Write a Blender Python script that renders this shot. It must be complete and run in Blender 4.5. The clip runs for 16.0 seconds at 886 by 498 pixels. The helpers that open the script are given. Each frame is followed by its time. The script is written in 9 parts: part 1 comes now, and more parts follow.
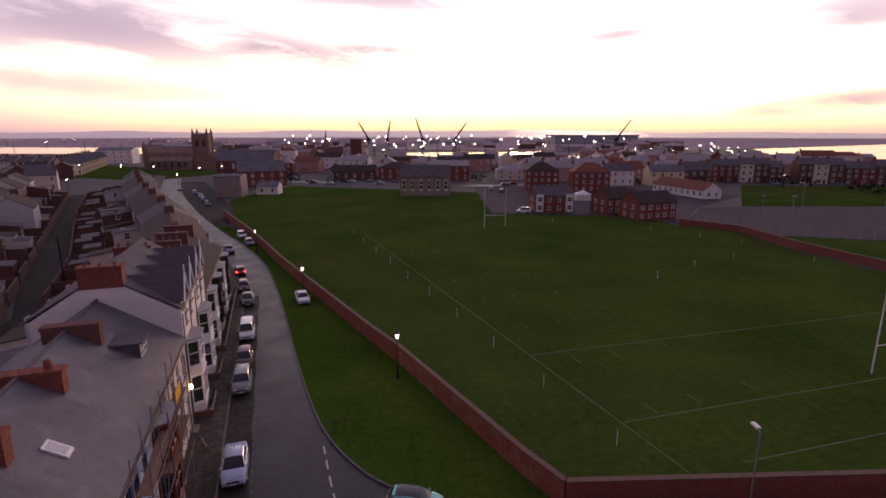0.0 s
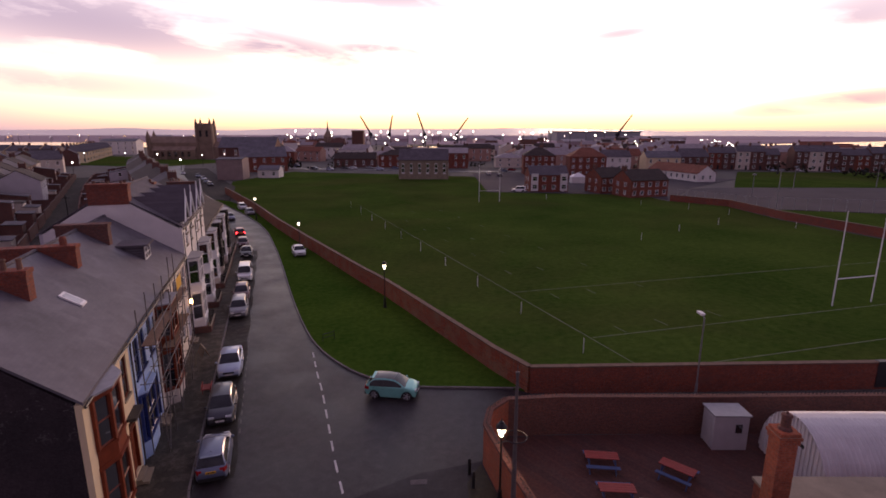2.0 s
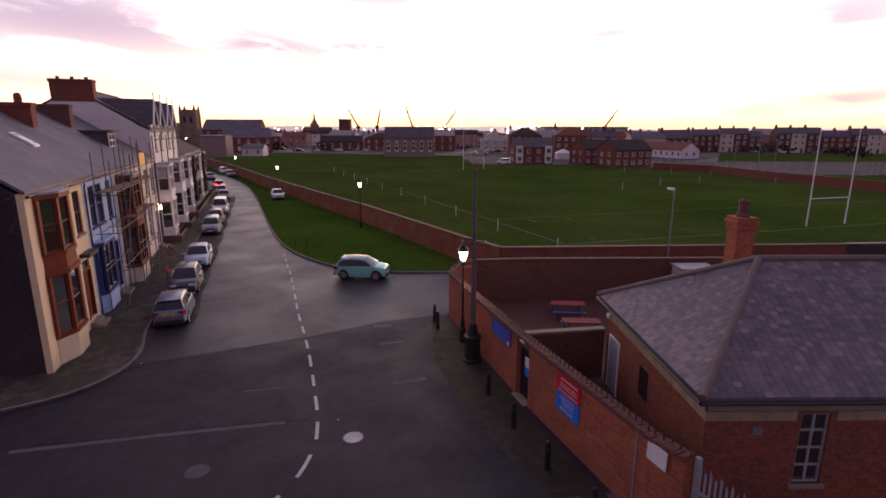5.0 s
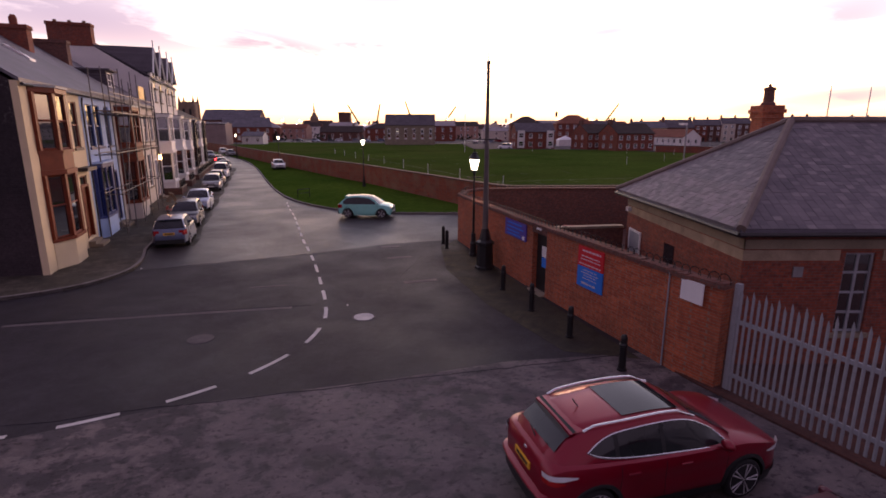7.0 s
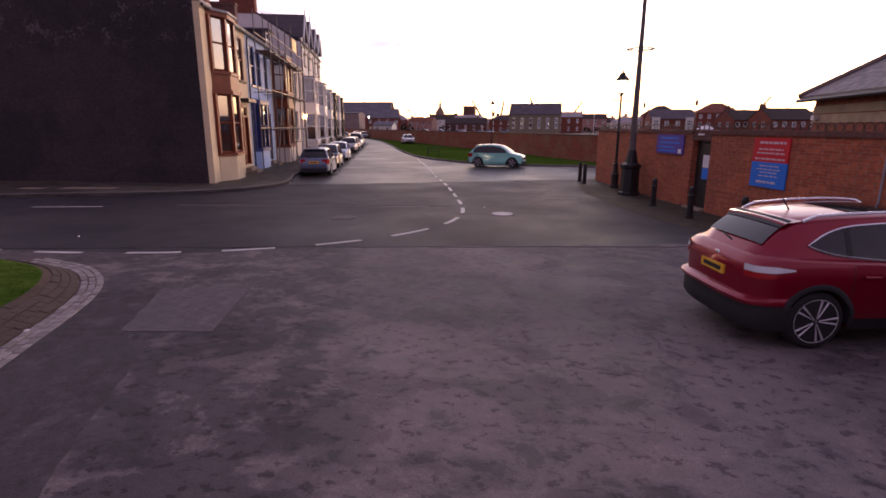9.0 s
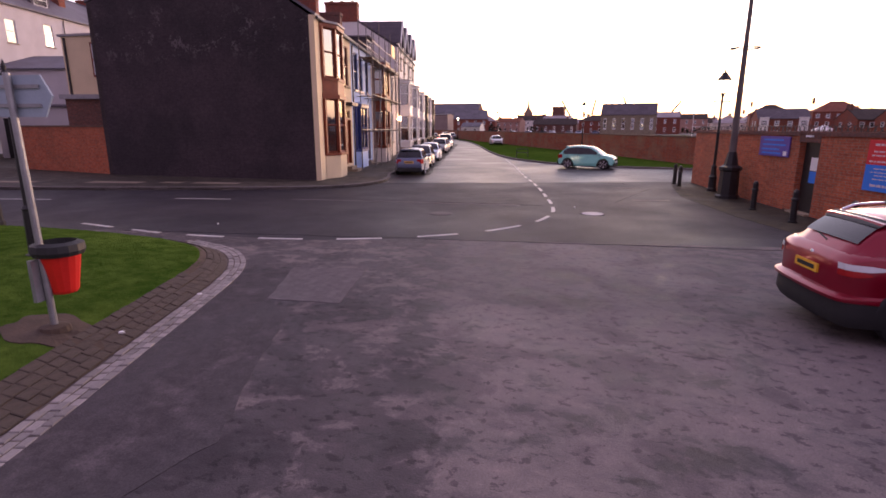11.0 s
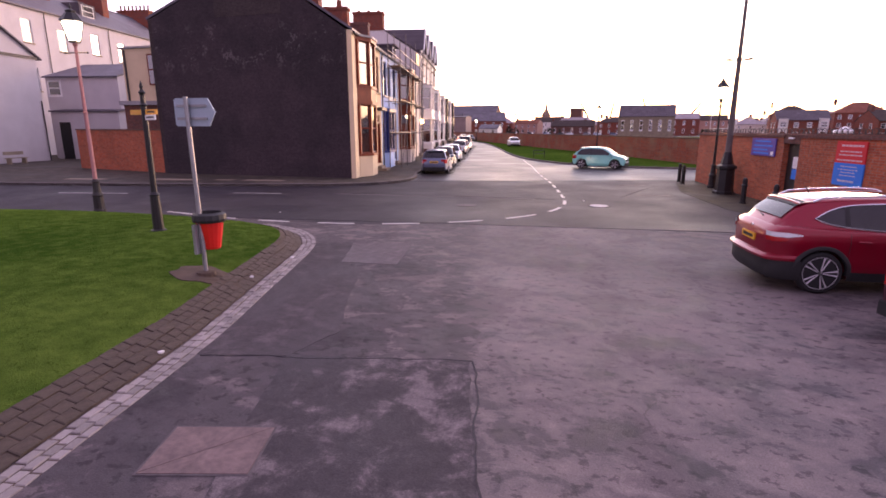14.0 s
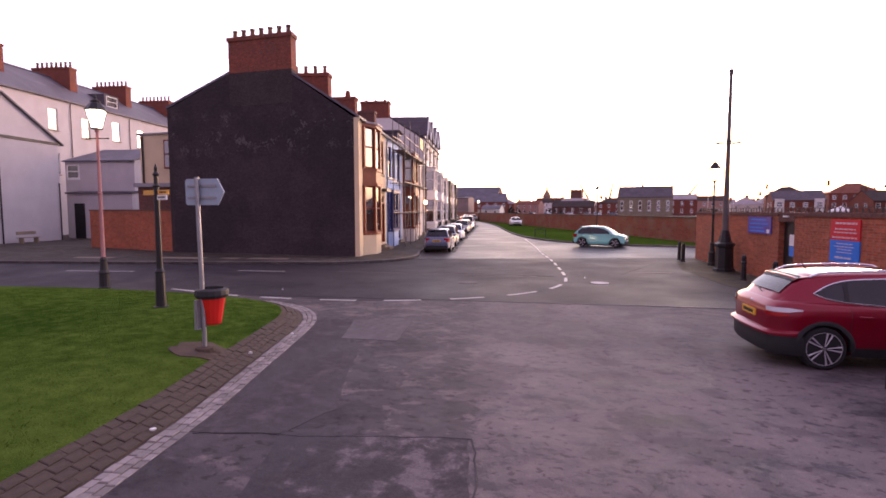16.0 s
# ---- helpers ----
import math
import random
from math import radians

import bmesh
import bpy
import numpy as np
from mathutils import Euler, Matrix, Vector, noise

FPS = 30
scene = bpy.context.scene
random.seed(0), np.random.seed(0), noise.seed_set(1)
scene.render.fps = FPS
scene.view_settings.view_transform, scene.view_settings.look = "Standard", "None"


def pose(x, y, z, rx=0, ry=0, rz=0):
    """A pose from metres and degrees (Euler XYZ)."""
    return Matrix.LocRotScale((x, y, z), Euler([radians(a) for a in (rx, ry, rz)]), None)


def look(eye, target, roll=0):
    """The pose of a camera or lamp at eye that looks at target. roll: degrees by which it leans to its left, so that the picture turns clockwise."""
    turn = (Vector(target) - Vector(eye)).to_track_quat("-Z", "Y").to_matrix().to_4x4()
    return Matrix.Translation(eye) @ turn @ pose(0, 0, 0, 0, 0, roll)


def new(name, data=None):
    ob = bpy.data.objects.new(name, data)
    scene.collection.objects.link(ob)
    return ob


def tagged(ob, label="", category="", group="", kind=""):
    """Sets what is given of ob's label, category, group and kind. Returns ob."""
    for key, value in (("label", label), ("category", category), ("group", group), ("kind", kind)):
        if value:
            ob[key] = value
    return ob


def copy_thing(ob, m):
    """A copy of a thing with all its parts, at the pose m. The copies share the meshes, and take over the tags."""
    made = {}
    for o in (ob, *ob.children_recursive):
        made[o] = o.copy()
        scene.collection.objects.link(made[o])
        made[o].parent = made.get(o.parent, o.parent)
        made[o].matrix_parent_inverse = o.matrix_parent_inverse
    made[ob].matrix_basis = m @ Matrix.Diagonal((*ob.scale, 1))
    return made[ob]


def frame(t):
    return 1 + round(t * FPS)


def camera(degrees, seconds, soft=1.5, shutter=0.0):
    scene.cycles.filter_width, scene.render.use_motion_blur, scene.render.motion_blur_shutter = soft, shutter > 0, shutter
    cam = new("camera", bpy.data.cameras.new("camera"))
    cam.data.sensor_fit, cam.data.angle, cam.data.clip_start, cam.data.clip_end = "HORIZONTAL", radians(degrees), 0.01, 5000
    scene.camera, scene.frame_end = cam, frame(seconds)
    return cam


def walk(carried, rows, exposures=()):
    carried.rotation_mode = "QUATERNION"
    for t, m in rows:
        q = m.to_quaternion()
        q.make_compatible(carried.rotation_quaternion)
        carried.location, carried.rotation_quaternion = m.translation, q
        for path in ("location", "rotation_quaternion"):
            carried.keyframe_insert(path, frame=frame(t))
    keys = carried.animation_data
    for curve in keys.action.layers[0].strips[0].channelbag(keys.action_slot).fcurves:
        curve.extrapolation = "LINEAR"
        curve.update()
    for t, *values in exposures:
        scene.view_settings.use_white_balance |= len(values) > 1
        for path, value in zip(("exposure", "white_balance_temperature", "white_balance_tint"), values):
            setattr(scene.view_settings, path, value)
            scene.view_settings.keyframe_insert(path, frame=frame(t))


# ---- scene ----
from functools import lru_cache

cam = camera(81.0, 16.0, soft=1.7)
METRES, EYE, TILT, LEAN, TURN = 28.0, 23.92, -12.6, 0.0, 0.0
ROWS = [
    (0.0, 0.0, 0.0, 0.0, 0.0, 0.0, -0.0),
    (0.5, 0.0122, -0.0456, -0.0547, 0.04, -0.03, -0.04),
    (1.0, 0.0262, -0.0796, -0.1127, 0.13, -0.06, -0.09),
    (1.5, 0.0456, -0.1042, -0.1732, 0.3, -0.09, -0.15),
    (2.0, 0.0688, -0.1209, -0.2333, 0.31, -0.12, -0.15),
    (2.5, 0.094, -0.1335, -0.2945, 0.24, -0.14, -0.14),
    (3.0, 0.1106, -0.1409, -0.3529, 0.58, -0.17, -0.26),
    (3.5, 0.1157, -0.1338, -0.4116, 0.26, -0.19, -0.22),
    (4.0, 0.1183, -0.1227, -0.4549, -0.75, -0.18, 0.02),
    (6.5, 0.1086, -0.0867, -0.6435, -0.89, -0.33, 0.08),
    (7.0, 0.1004, -0.0784, -0.6793, -0.89, -0.37, 0.11),
    (7.5, 0.0898, -0.0684, -0.7168, 0.29, -0.38, -0.23),
    (8.0, 0.0831, -0.0601, -0.7479, 2.28, -0.46, -0.68),
    (8.5, 0.0778, -0.0562, -0.7716, 6.36, -0.63, -1.58),
    (9.0, 0.0745, -0.055, -0.7932, 11.89, -0.89, -2.86),
    (9.5, 0.0732, -0.0555, -0.8015, 16.56, -1.2, -3.91),
    (10.0, 0.0726, -0.0601, -0.8, 19.88, -1.45, -4.65),
    (12.5, 0.0842, -0.1474, -0.8079, 21.57, -1.38, -4.76),
    (13.0, 0.0892, -0.1637, -0.8126, 21.88, -1.39, -4.82),
    (13.5, 0.0948, -0.1731, -0.8159, 22.18, -1.41, -4.88),
    (14.0, 0.0985, -0.1761, -0.8171, 22.92, -1.36, -4.99),
    (14.5, 0.1004, -0.1774, -0.8179, 23.21, -0.34, -5.01),
    (15.0, 0.101, -0.1786, -0.8181, 23.22, 1.61, -5.0),
    (15.5, 0.1016, -0.1782, -0.8184, 23.22, 4.46, -4.98),
    (16.0, 0.1021, -0.1781, -0.8191, 23.32, 7.29, -4.96),
]
EXPOSURES = [(t, e, 6290, 20) for t, e in ((0.0, 0.22), (2.0, 0.30), (4.0, 0.36), (6.5, 0.60), (7.0, 0.55), (7.5, 0.56), (8.0, 0.69), (9.0, 0.89), (10.2, 1.15), (12.5, 1.80), (14.5, 1.92), (16.0, 1.70))]
walk(cam, [(t, pose(0, 0, EYE, TILT, LEAN, TURN) @ pose(METRES * x, METRES * y, METRES * z, 90 + pitch, roll, yaw)) for t, x, y, z, yaw, pitch, roll in ROWS], EXPOSURES)

# ---- world and light: a dusk sky, glowing low ahead, with thin mauve clouds ----
world = bpy.data.worlds.new("dusk_sky")
scene.world = world
world.use_nodes = True
wt = world.node_tree
wt.nodes.clear()


def wnode(kind, **values):
    n = wt.nodes.new(kind)
    for k, v in values.items():
        n.inputs[k].default_value = v
    return n


def wmath(op, a, b=None, clamp=False):
    n = wt.nodes.new("ShaderNodeMath")
    n.operation, n.use_clamp = op, clamp
    for i, v in enumerate((a, b)):
        if v is None:
            continue
        if isinstance(v, (int, float)):
            n.inputs[i].default_value = v
        else:
            wt.links.new(v, n.inputs[i])
    return n.outputs[0]


def wmix(fac, a, b):
    n = wt.nodes.new("ShaderNodeMix")
    n.data_type = "RGBA"
    for i, v in ((0, fac), (6, a), (7, b)):
        if isinstance(v, tuple):
            n.inputs[i].default_value = (*v, 1)
        elif isinstance(v, (int, float)):
            n.inputs[i].default_value = v
        else:
            wt.links.new(v, n.inputs[i])
    return n.outputs[2]


def wramp(fac, stops):
    n = wt.nodes.new("ShaderNodeValToRGB")
    e = n.color_ramp.elements
    while len(e) < len(stops):
        e.new(0.5)
    for el, (p, c) in zip(e, stops):
        el.position, el.color = p, (*c, 1)
    wt.links.new(fac, n.inputs[0])
    return n.outputs[0]


coords = wt.nodes.new("ShaderNodeTexCoord").outputs["Generated"]
sep = wt.nodes.new("ShaderNodeSeparateXYZ")
wt.links.new(coords, sep.inputs[0])
sx, sy, sz = sep.outputs
elev = wmath("MULTIPLY", wmath("ARCSINE", sz), 57.2958)            # degrees over the horizon
azim = wmath("MULTIPLY", wmath("ARCTAN2", sx, sy), 57.2958)        # degrees to the right of ahead
# how near the sunset a direction lies, 1 at the glow and 0 behind
glow = wmath("MULTIPLY_ADD", wmath("COSINE", wmath("MULTIPLY", wmath("SUBTRACT", azim, 6.0), 0.0174533)), 0.5)
glow.node.inputs[2].default_value = 0.5
e01 = wmath("DIVIDE", elev, 60.0, clamp=True)
sunset = wramp(e01, [(0.0, (0.98, 0.60, 0.40)), (0.012, (1.70, 1.00, 0.46)), (0.035, (3.0, 1.80, 0.80)), (0.075, (3.7, 2.35, 1.2)),
                     (0.16, (2.3, 1.82, 1.5)), (0.30, (0.75, 0.70, 0.80)), (1.0, (0.22, 0.172, 0.255))])
side = wramp(e01, [(0.0, (0.50, 0.34, 0.42)), (0.03, (0.72, 0.45, 0.46)), (0.08, (0.94, 0.73, 0.66)), (0.2, (0.80, 0.71, 0.79)), (0.35, (0.5, 0.46, 0.56)), (1.0, (0.21, 0.165, 0.25))])
away = wramp(e01, [(0.0, (0.20, 0.150, 0.19)), (0.2, (0.27, 0.205, 0.27)), (0.6, (0.23, 0.175, 0.25)), (1.0, (0.20, 0.155, 0.235))])
g1 = wt.nodes.new("ShaderNodeMapRange")
g1.inputs[1].default_value, g1.inputs[2].default_value = 0.80, 0.98
wt.links.new(glow, g1.inputs[0])
g0 = wt.nodes.new("ShaderNodeMapRange")
g0.inputs[1].default_value, g0.inputs[2].default_value = 0.25, 0.80
wt.links.new(glow, g0.inputs[0])
sky = wmix(g1.outputs[0], wmix(g0.outputs[0], away, side), sunset)
# clouds: long streaks, denser to the left
stretch = wt.nodes.new("ShaderNodeCombineXYZ")
wt.links.new(wmath("MULTIPLY", azim, 0.05), stretch.inputs[0])
wt.links.new(wmath("MULTIPLY", wmath("ADD", elev, wmath("MULTIPLY", azim, 0.10)), 0.20), stretch.inputs[1])
cn = wt.nodes.new("ShaderNodeTexNoise")
cn.inputs["Scale"].default_value, cn.inputs["Detail"].default_value, cn.inputs["Roughness"].default_value, cn.inputs["Distortion"].default_value = 1.6, 7.0, 0.56, 0.25
wt.links.new(stretch.outputs[0], cn.inputs["Vector"])
cm = wt.nodes.new("ShaderNodeMapRange")
cm.inputs[1].default_value, cm.inputs[2].default_value = 0.24, 0.52
wt.links.new(cn.outputs[0], cm.inputs[0])
cover = 0.0
for az0, el0, wide, high, slope, dense in ((-32, 9.3, 19, 3.7, -0.07, 1.0), (-17, 8.1, 14, 2.0, -0.12, 1.0), (-7, 8.2, 7, 0.8, -0.05, 1.0), (-34, 4.2, 14, 1.3, -0.03, 0.5),
                                           (36, 2.6, 8, 0.9, 0.10, 0.9), (36, 9.0, 7, 2.6, 0.15, 0.8), (17.5, 9.4, 4, 0.6, 0.08, 0.8), (-6, 13.2, 14, 1.6, 0.0, 0.7), (-60, 14, 25, 6, 0.0, 0.8), (75, 12, 30, 5, 0.0, 0.6)):
    da = wmath("SUBTRACT", azim, float(az0))
    de = wmath("SUBTRACT", wmath("SUBTRACT", elev, float(el0)), wmath("MULTIPLY", da, slope))
    r2 = wmath("ADD", wmath("POWER", wmath("ABSOLUTE", wmath("DIVIDE", da, float(wide))), 2.0), wmath("POWER", wmath("ABSOLUTE", wmath("DIVIDE", de, float(high))), 2.0))
    blob = wmath("MULTIPLY", wmath("SUBTRACT", 1.0, r2, clamp=True), dense)
    cover = wmath("MAXIMUM", cover, blob) if cover != 0.0 else blob
cover = wmath("MULTIPLY", wmath("POWER", cover, 0.5), cm.outputs[0], clamp=True)
sky = wmix(wmath("MULTIPLY", cover, 0.88), sky, (0.39, 0.30, 0.385))
ground_far = wmix(wmath("LESS_THAN", elev, -0.3), sky, (0.05, 0.045, 0.055))
bg = wnode("ShaderNodeBackground", Strength=1.0)
wt.links.new(ground_far, bg.inputs[0])
wt.links.new(bg.outputs[0], wt.nodes.new("ShaderNodeOutputWorld").inputs[0])

sun = bpy.data.lights.new("low_sun", "SUN")
sun.energy, sun.angle, sun.color = 0.7, radians(14), (1.0, 0.60, 0.38)
sun_ob = new("low_sun", sun)
sun_ob.matrix_world = look((0, 0, 60), (-60 * math.sin(radians(14)), -60 * math.cos(radians(14)), 60 - 60 * math.tan(radians(4.5))))


# ---- materials ----
def material(name, rough=0.8, metal=0.0, spec=0.5):
    m = bpy.data.materials.new(name)
    m.use_nodes = True
    b = m.node_tree.nodes["Principled BSDF"]
    b.inputs["Roughness"].default_value, b.inputs["Metallic"].default_value = rough, metal
    b.inputs["Specular IOR Level"].default_value = spec
    return m, m.node_tree, b


def link(nt, a, b):
    nt.links.new(a, b)


def noise_tex(nt, vec, scale, detail=4.0, rough=0.55, dist=0.0):
    n = nt.nodes.new("ShaderNodeTexNoise")
    n.inputs["Scale"].default_value, n.inputs["Detail"].default_value = scale, detail
    n.inputs["Roughness"].default_value, n.inputs["Distortion"].default_value = rough, dist
    link(nt, vec, n.inputs["Vector"])
    return n.outputs[0]


def ramp(nt, fac, stops):
    n = nt.nodes.new("ShaderNodeValToRGB")
    e = n.color_ramp.elements
    while len(e) < len(stops):
        e.new(0.5)
    for el, (p, c) in zip(e, stops):
        el.position, el.color = p, (*c, 1)
    link(nt, fac, n.inputs[0])
    return n.outputs[0]


def mixc(nt, fac, a, b, blend="MIX"):
    n = nt.nodes.new("ShaderNodeMix")
    n.data_type, n.blend_type = "RGBA", blend
    for i, v in ((0, fac), (6, a), (7, b)):
        if isinstance(v, tuple):
            n.inputs[i].default_value = (*v, 1)
        elif isinstance(v, (int, float)):
            n.inputs[i].default_value = v
        else:
            link(nt, v, n.inputs[i])
    return n.outputs[2]


def bump(nt, b, height, strength=0.3, dist=0.02):
    n = nt.nodes.new("ShaderNodeBump")
    n.inputs["Strength"].default_value, n.inputs["Distance"].default_value = strength, dist
    link(nt, height, n.inputs["Height"])
    link(nt, n.outputs[0], b.inputs["Normal"])


def where(nt, kind="Object"):
    return nt.nodes.new("ShaderNodeTexCoord").outputs[kind]


def world_pos(nt):
    return nt.nodes.new("ShaderNodeNewGeometry").outputs["Position"]


def dull(name, c, vary=0.25, scale=1.5, rough=0.8, metal=0.0, relief=0.15, grain=30.0, spec=0.4, by_piece=0.0):
    """A plain real surface: stains at one scale, grain at a finer one, a little relief."""
    m, nt, b = material(name, rough, metal, spec)
    p = where(nt)
    big, fine = noise_tex(nt, p, scale, 5), noise_tex(nt, p, grain, 3)
    lo, hi = tuple(x * (1 - vary) for x in c), tuple(min(1, x * (1 + vary)) for x in c)
    col = ramp(nt, big, [(0.3, lo), (0.7, hi)])
    col = mixc(nt, 0.35, col, ramp(nt, fine, [(0.3, lo), (0.7, hi)]))
    if by_piece:
        r = nt.nodes.new("ShaderNodeObjectInfo").outputs["Random"]
        col = mixc(nt, by_piece, col, ramp(nt, r, [(0.0, tuple(x * 0.45 for x in c)), (1.0, tuple(min(1, x * 1.6) for x in c))]))
    link(nt, col, b.inputs["Base Color"])
    bump(nt, b, fine, relief, 0.01)
    return m


def brick(name, c1, c2, mortar, scale=1.0, soot=(0.08, 0.06, 0.06), soot_amount=0.4):
    """Brickwork in courses of 75 mm, bricks 225 mm long, on any upright face."""
    m, nt, b = material(name, 0.85, 0, 0.3)
    pos = world_pos(nt)
    s = nt.nodes.new("ShaderNodeSeparateXYZ")
    link(nt, pos, s.inputs[0])
    add = nt.nodes.new("ShaderNodeMath")
    add.operation = "ADD"
    link(nt, s.outputs[0], add.inputs[0])
    mul = nt.nodes.new("ShaderNodeMath")
    mul.operation, mul.inputs[1].default_value = "MULTIPLY", 0.83
    link(nt, s.outputs[1], mul.inputs[0])
    link(nt, mul.outputs[0], add.inputs[1])
    cmb = nt.nodes.new("ShaderNodeCombineXYZ")
    link(nt, add.outputs[0], cmb.inputs[0])
    link(nt, s.outputs[2], cmb.inputs[1])
    t = nt.nodes.new("ShaderNodeTexBrick")
    t.inputs["Scale"].default_value, t.inputs["Brick Width"].default_value, t.inputs["Row Height"].default_value = 1.0, 0.225 * scale, 0.075 * scale
    t.inputs["Mortar Size"].default_value, t.inputs["Mortar Smooth"].default_value, t.inputs["Bias"].default_value = 0.008 * scale, 0.3, 0.0
    for k, v in (("Color1", c1), ("Color2", c2), ("Mortar", mortar)):
        t.inputs[k].default_value = (*v, 1)
    link(nt, cmb.outputs[0], t.inputs["Vector"])
    st = noise_tex(nt, pos, 0.7, 6, 0.6)
    col = mixc(nt, ramp(nt, st, [(0.42, (0, 0, 0)), (0.75, (soot_amount,) * 3)]), t.outputs[0], soot)
    fine = noise_tex(nt, pos, 9.0, 4, 0.6)
    col = mixc(nt, 0.55, col, ramp(nt, fine, [(0.3, (0.35, 0.35, 0.35)), (0.72, (1.25, 1.2, 1.15))]), "MULTIPLY")
    link(nt, col, b.inputs["Base Color"])
    bump(nt, b, t.outputs[1], -0.4, 0.01)
    return m


def slate(name, c, row=0.20, dirt=0.5, rough=0.8, spec=0.2):
    """Slates in rows up the slope: read from the height, broken along the eaves."""
    m, nt, b = material(name, rough, 0, spec)
    p = where(nt)
    s = nt.nodes.new("ShaderNodeSeparateXYZ")
    link(nt, p, s.inputs[0])
    cmb = nt.nodes.new("ShaderNodeCombineXYZ")
    link(nt, s.outputs[0], cmb.inputs[0])
    mul = nt.nodes.new("ShaderNodeMath")
    mul.operation, mul.inputs[1].default_value = "MULTIPLY", 2.0
    link(nt, s.outputs[2], mul.inputs[0])
    link(nt, mul.outputs[0], cmb.inputs[1])
    t = nt.nodes.new("ShaderNodeTexBrick")
    t.inputs["Scale"].default_value, t.inputs["Brick Width"].default_value, t.inputs["Row Height"].default_value = 1.0, 0.30, row
    t.inputs["Mortar Size"].default_value = 0.006
    t.inputs["Color1"].default_value, t.inputs["Color2"].default_value = (*[x * 0.78 for x in c], 1), (*[x * 1.18 for x in c], 1)
    t.inputs["Mortar"].default_value = (*[x * 0.4 for x in c], 1)
    link(nt, cmb.outputs[0], t.inputs["Vector"])
    st = noise_tex(nt, p, 0.45, 6, 0.62, 0.4)
    col = mixc(nt, dirt, t.outputs[0], ramp(nt, st, [(0.3, tuple(x * 0.55 for x in c)), (0.55, c), (0.75, tuple(x * 1.5 for x in c))]))
    link(nt, col, b.inputs["Base Color"])
    bump(nt, b, t.outputs[1], -0.3, 0.01)
    return m


def glass(name="window_glass", tint=(0.012, 0.012, 0.015), rough=0.03, ior=2.15):
    m, nt, b = material(name, rough, 0.0, 0.9 if ior > 1.8 else 0.5)
    p = where(nt)
    link(nt, ramp(nt, noise_tex(nt, p, 0.8, 3), [(0.35, tint), (0.7, tuple(min(1, x * 2 + 0.006) for x in tint))]), b.inputs["Base Color"])
    b.inputs["IOR"].default_value = ior
    bump(nt, b, noise_tex(nt, p, 1.5, 2), 0.03, 0.02)
    return m


def emitter(name, c, strength):
    m, nt, b = material(name, 0.4)
    b.inputs["Base Color"].default_value = (*c, 1)
    b.inputs["Emission Color"].default_value, b.inputs["Emission Strength"].default_value = (*c, 1), strength
    return m


def asphalt(name, dark, worn, light, scale=1.0, worn_at=(0.40, 0.62), rough=(0.35, 0.75), crisp=1.0, spec=0.4):
    """Old asphalt: crisp-edged blotches where the top has worn to stone, pits, stains and fine grit."""
    m, nt, b = material(name, 0.6, 0, spec)
    p = world_pos(nt)
    n1 = noise_tex(nt, p, 1.15 * scale, 12, 0.68, 0.25)
    n2 = noise_tex(nt, p, 0.22 * scale, 5, 0.55, 0.3)
    n3 = noise_tex(nt, p, 55.0, 2, 0.7)
    n4 = noise_tex(nt, p, 7.0, 6, 0.75)
    n5 = noise_tex(nt, p, 0.06, 3, 0.5)
    mid = 0.5 * (worn_at[0] + worn_at[1])
    w = 0.05 / crisp
    blot = ramp(nt, mixc(nt, 0.35, n1, n2), [(mid - w, dark), (mid + w * 0.4, worn), (mid + w * 2.2, light)])
    pits = ramp(nt, n4, [(0.30, (0.42, 0.42, 0.42)), (0.40, (0.82, 0.82, 0.82)), (0.50, (1, 1, 1)), (0.66, (1.28, 1.27, 1.26))])
    col = mixc(nt, 0.8, blot, pits, "MULTIPLY")
    col = mixc(nt, 0.8, col, ramp(nt, n5, [(0.3, (0.72, 0.72, 0.76)), (0.7, (1.2, 1.16, 1.15))]), "MULTIPLY")
    col = mixc(nt, 0.6, col, ramp(nt, n3, [(0.25, (0.5, 0.5, 0.5)), (0.75, (1.5, 1.5, 1.5))]), "MULTIPLY")
    link(nt, col, b.inputs["Base Color"])
    rr = nt.nodes.new("ShaderNodeMapRange")
    rr.inputs[1].default_value, rr.inputs[2].default_value, rr.inputs[3].default_value, rr.inputs[4].default_value = 0.35, 0.65, *rough
    link(nt, n2, rr.inputs[0])
    link(nt, rr.outputs[0], b.inputs["Roughness"])
    bump(nt, b, mixc(nt, 0.5, n4, n3), 0.45, 0.015)
    return m


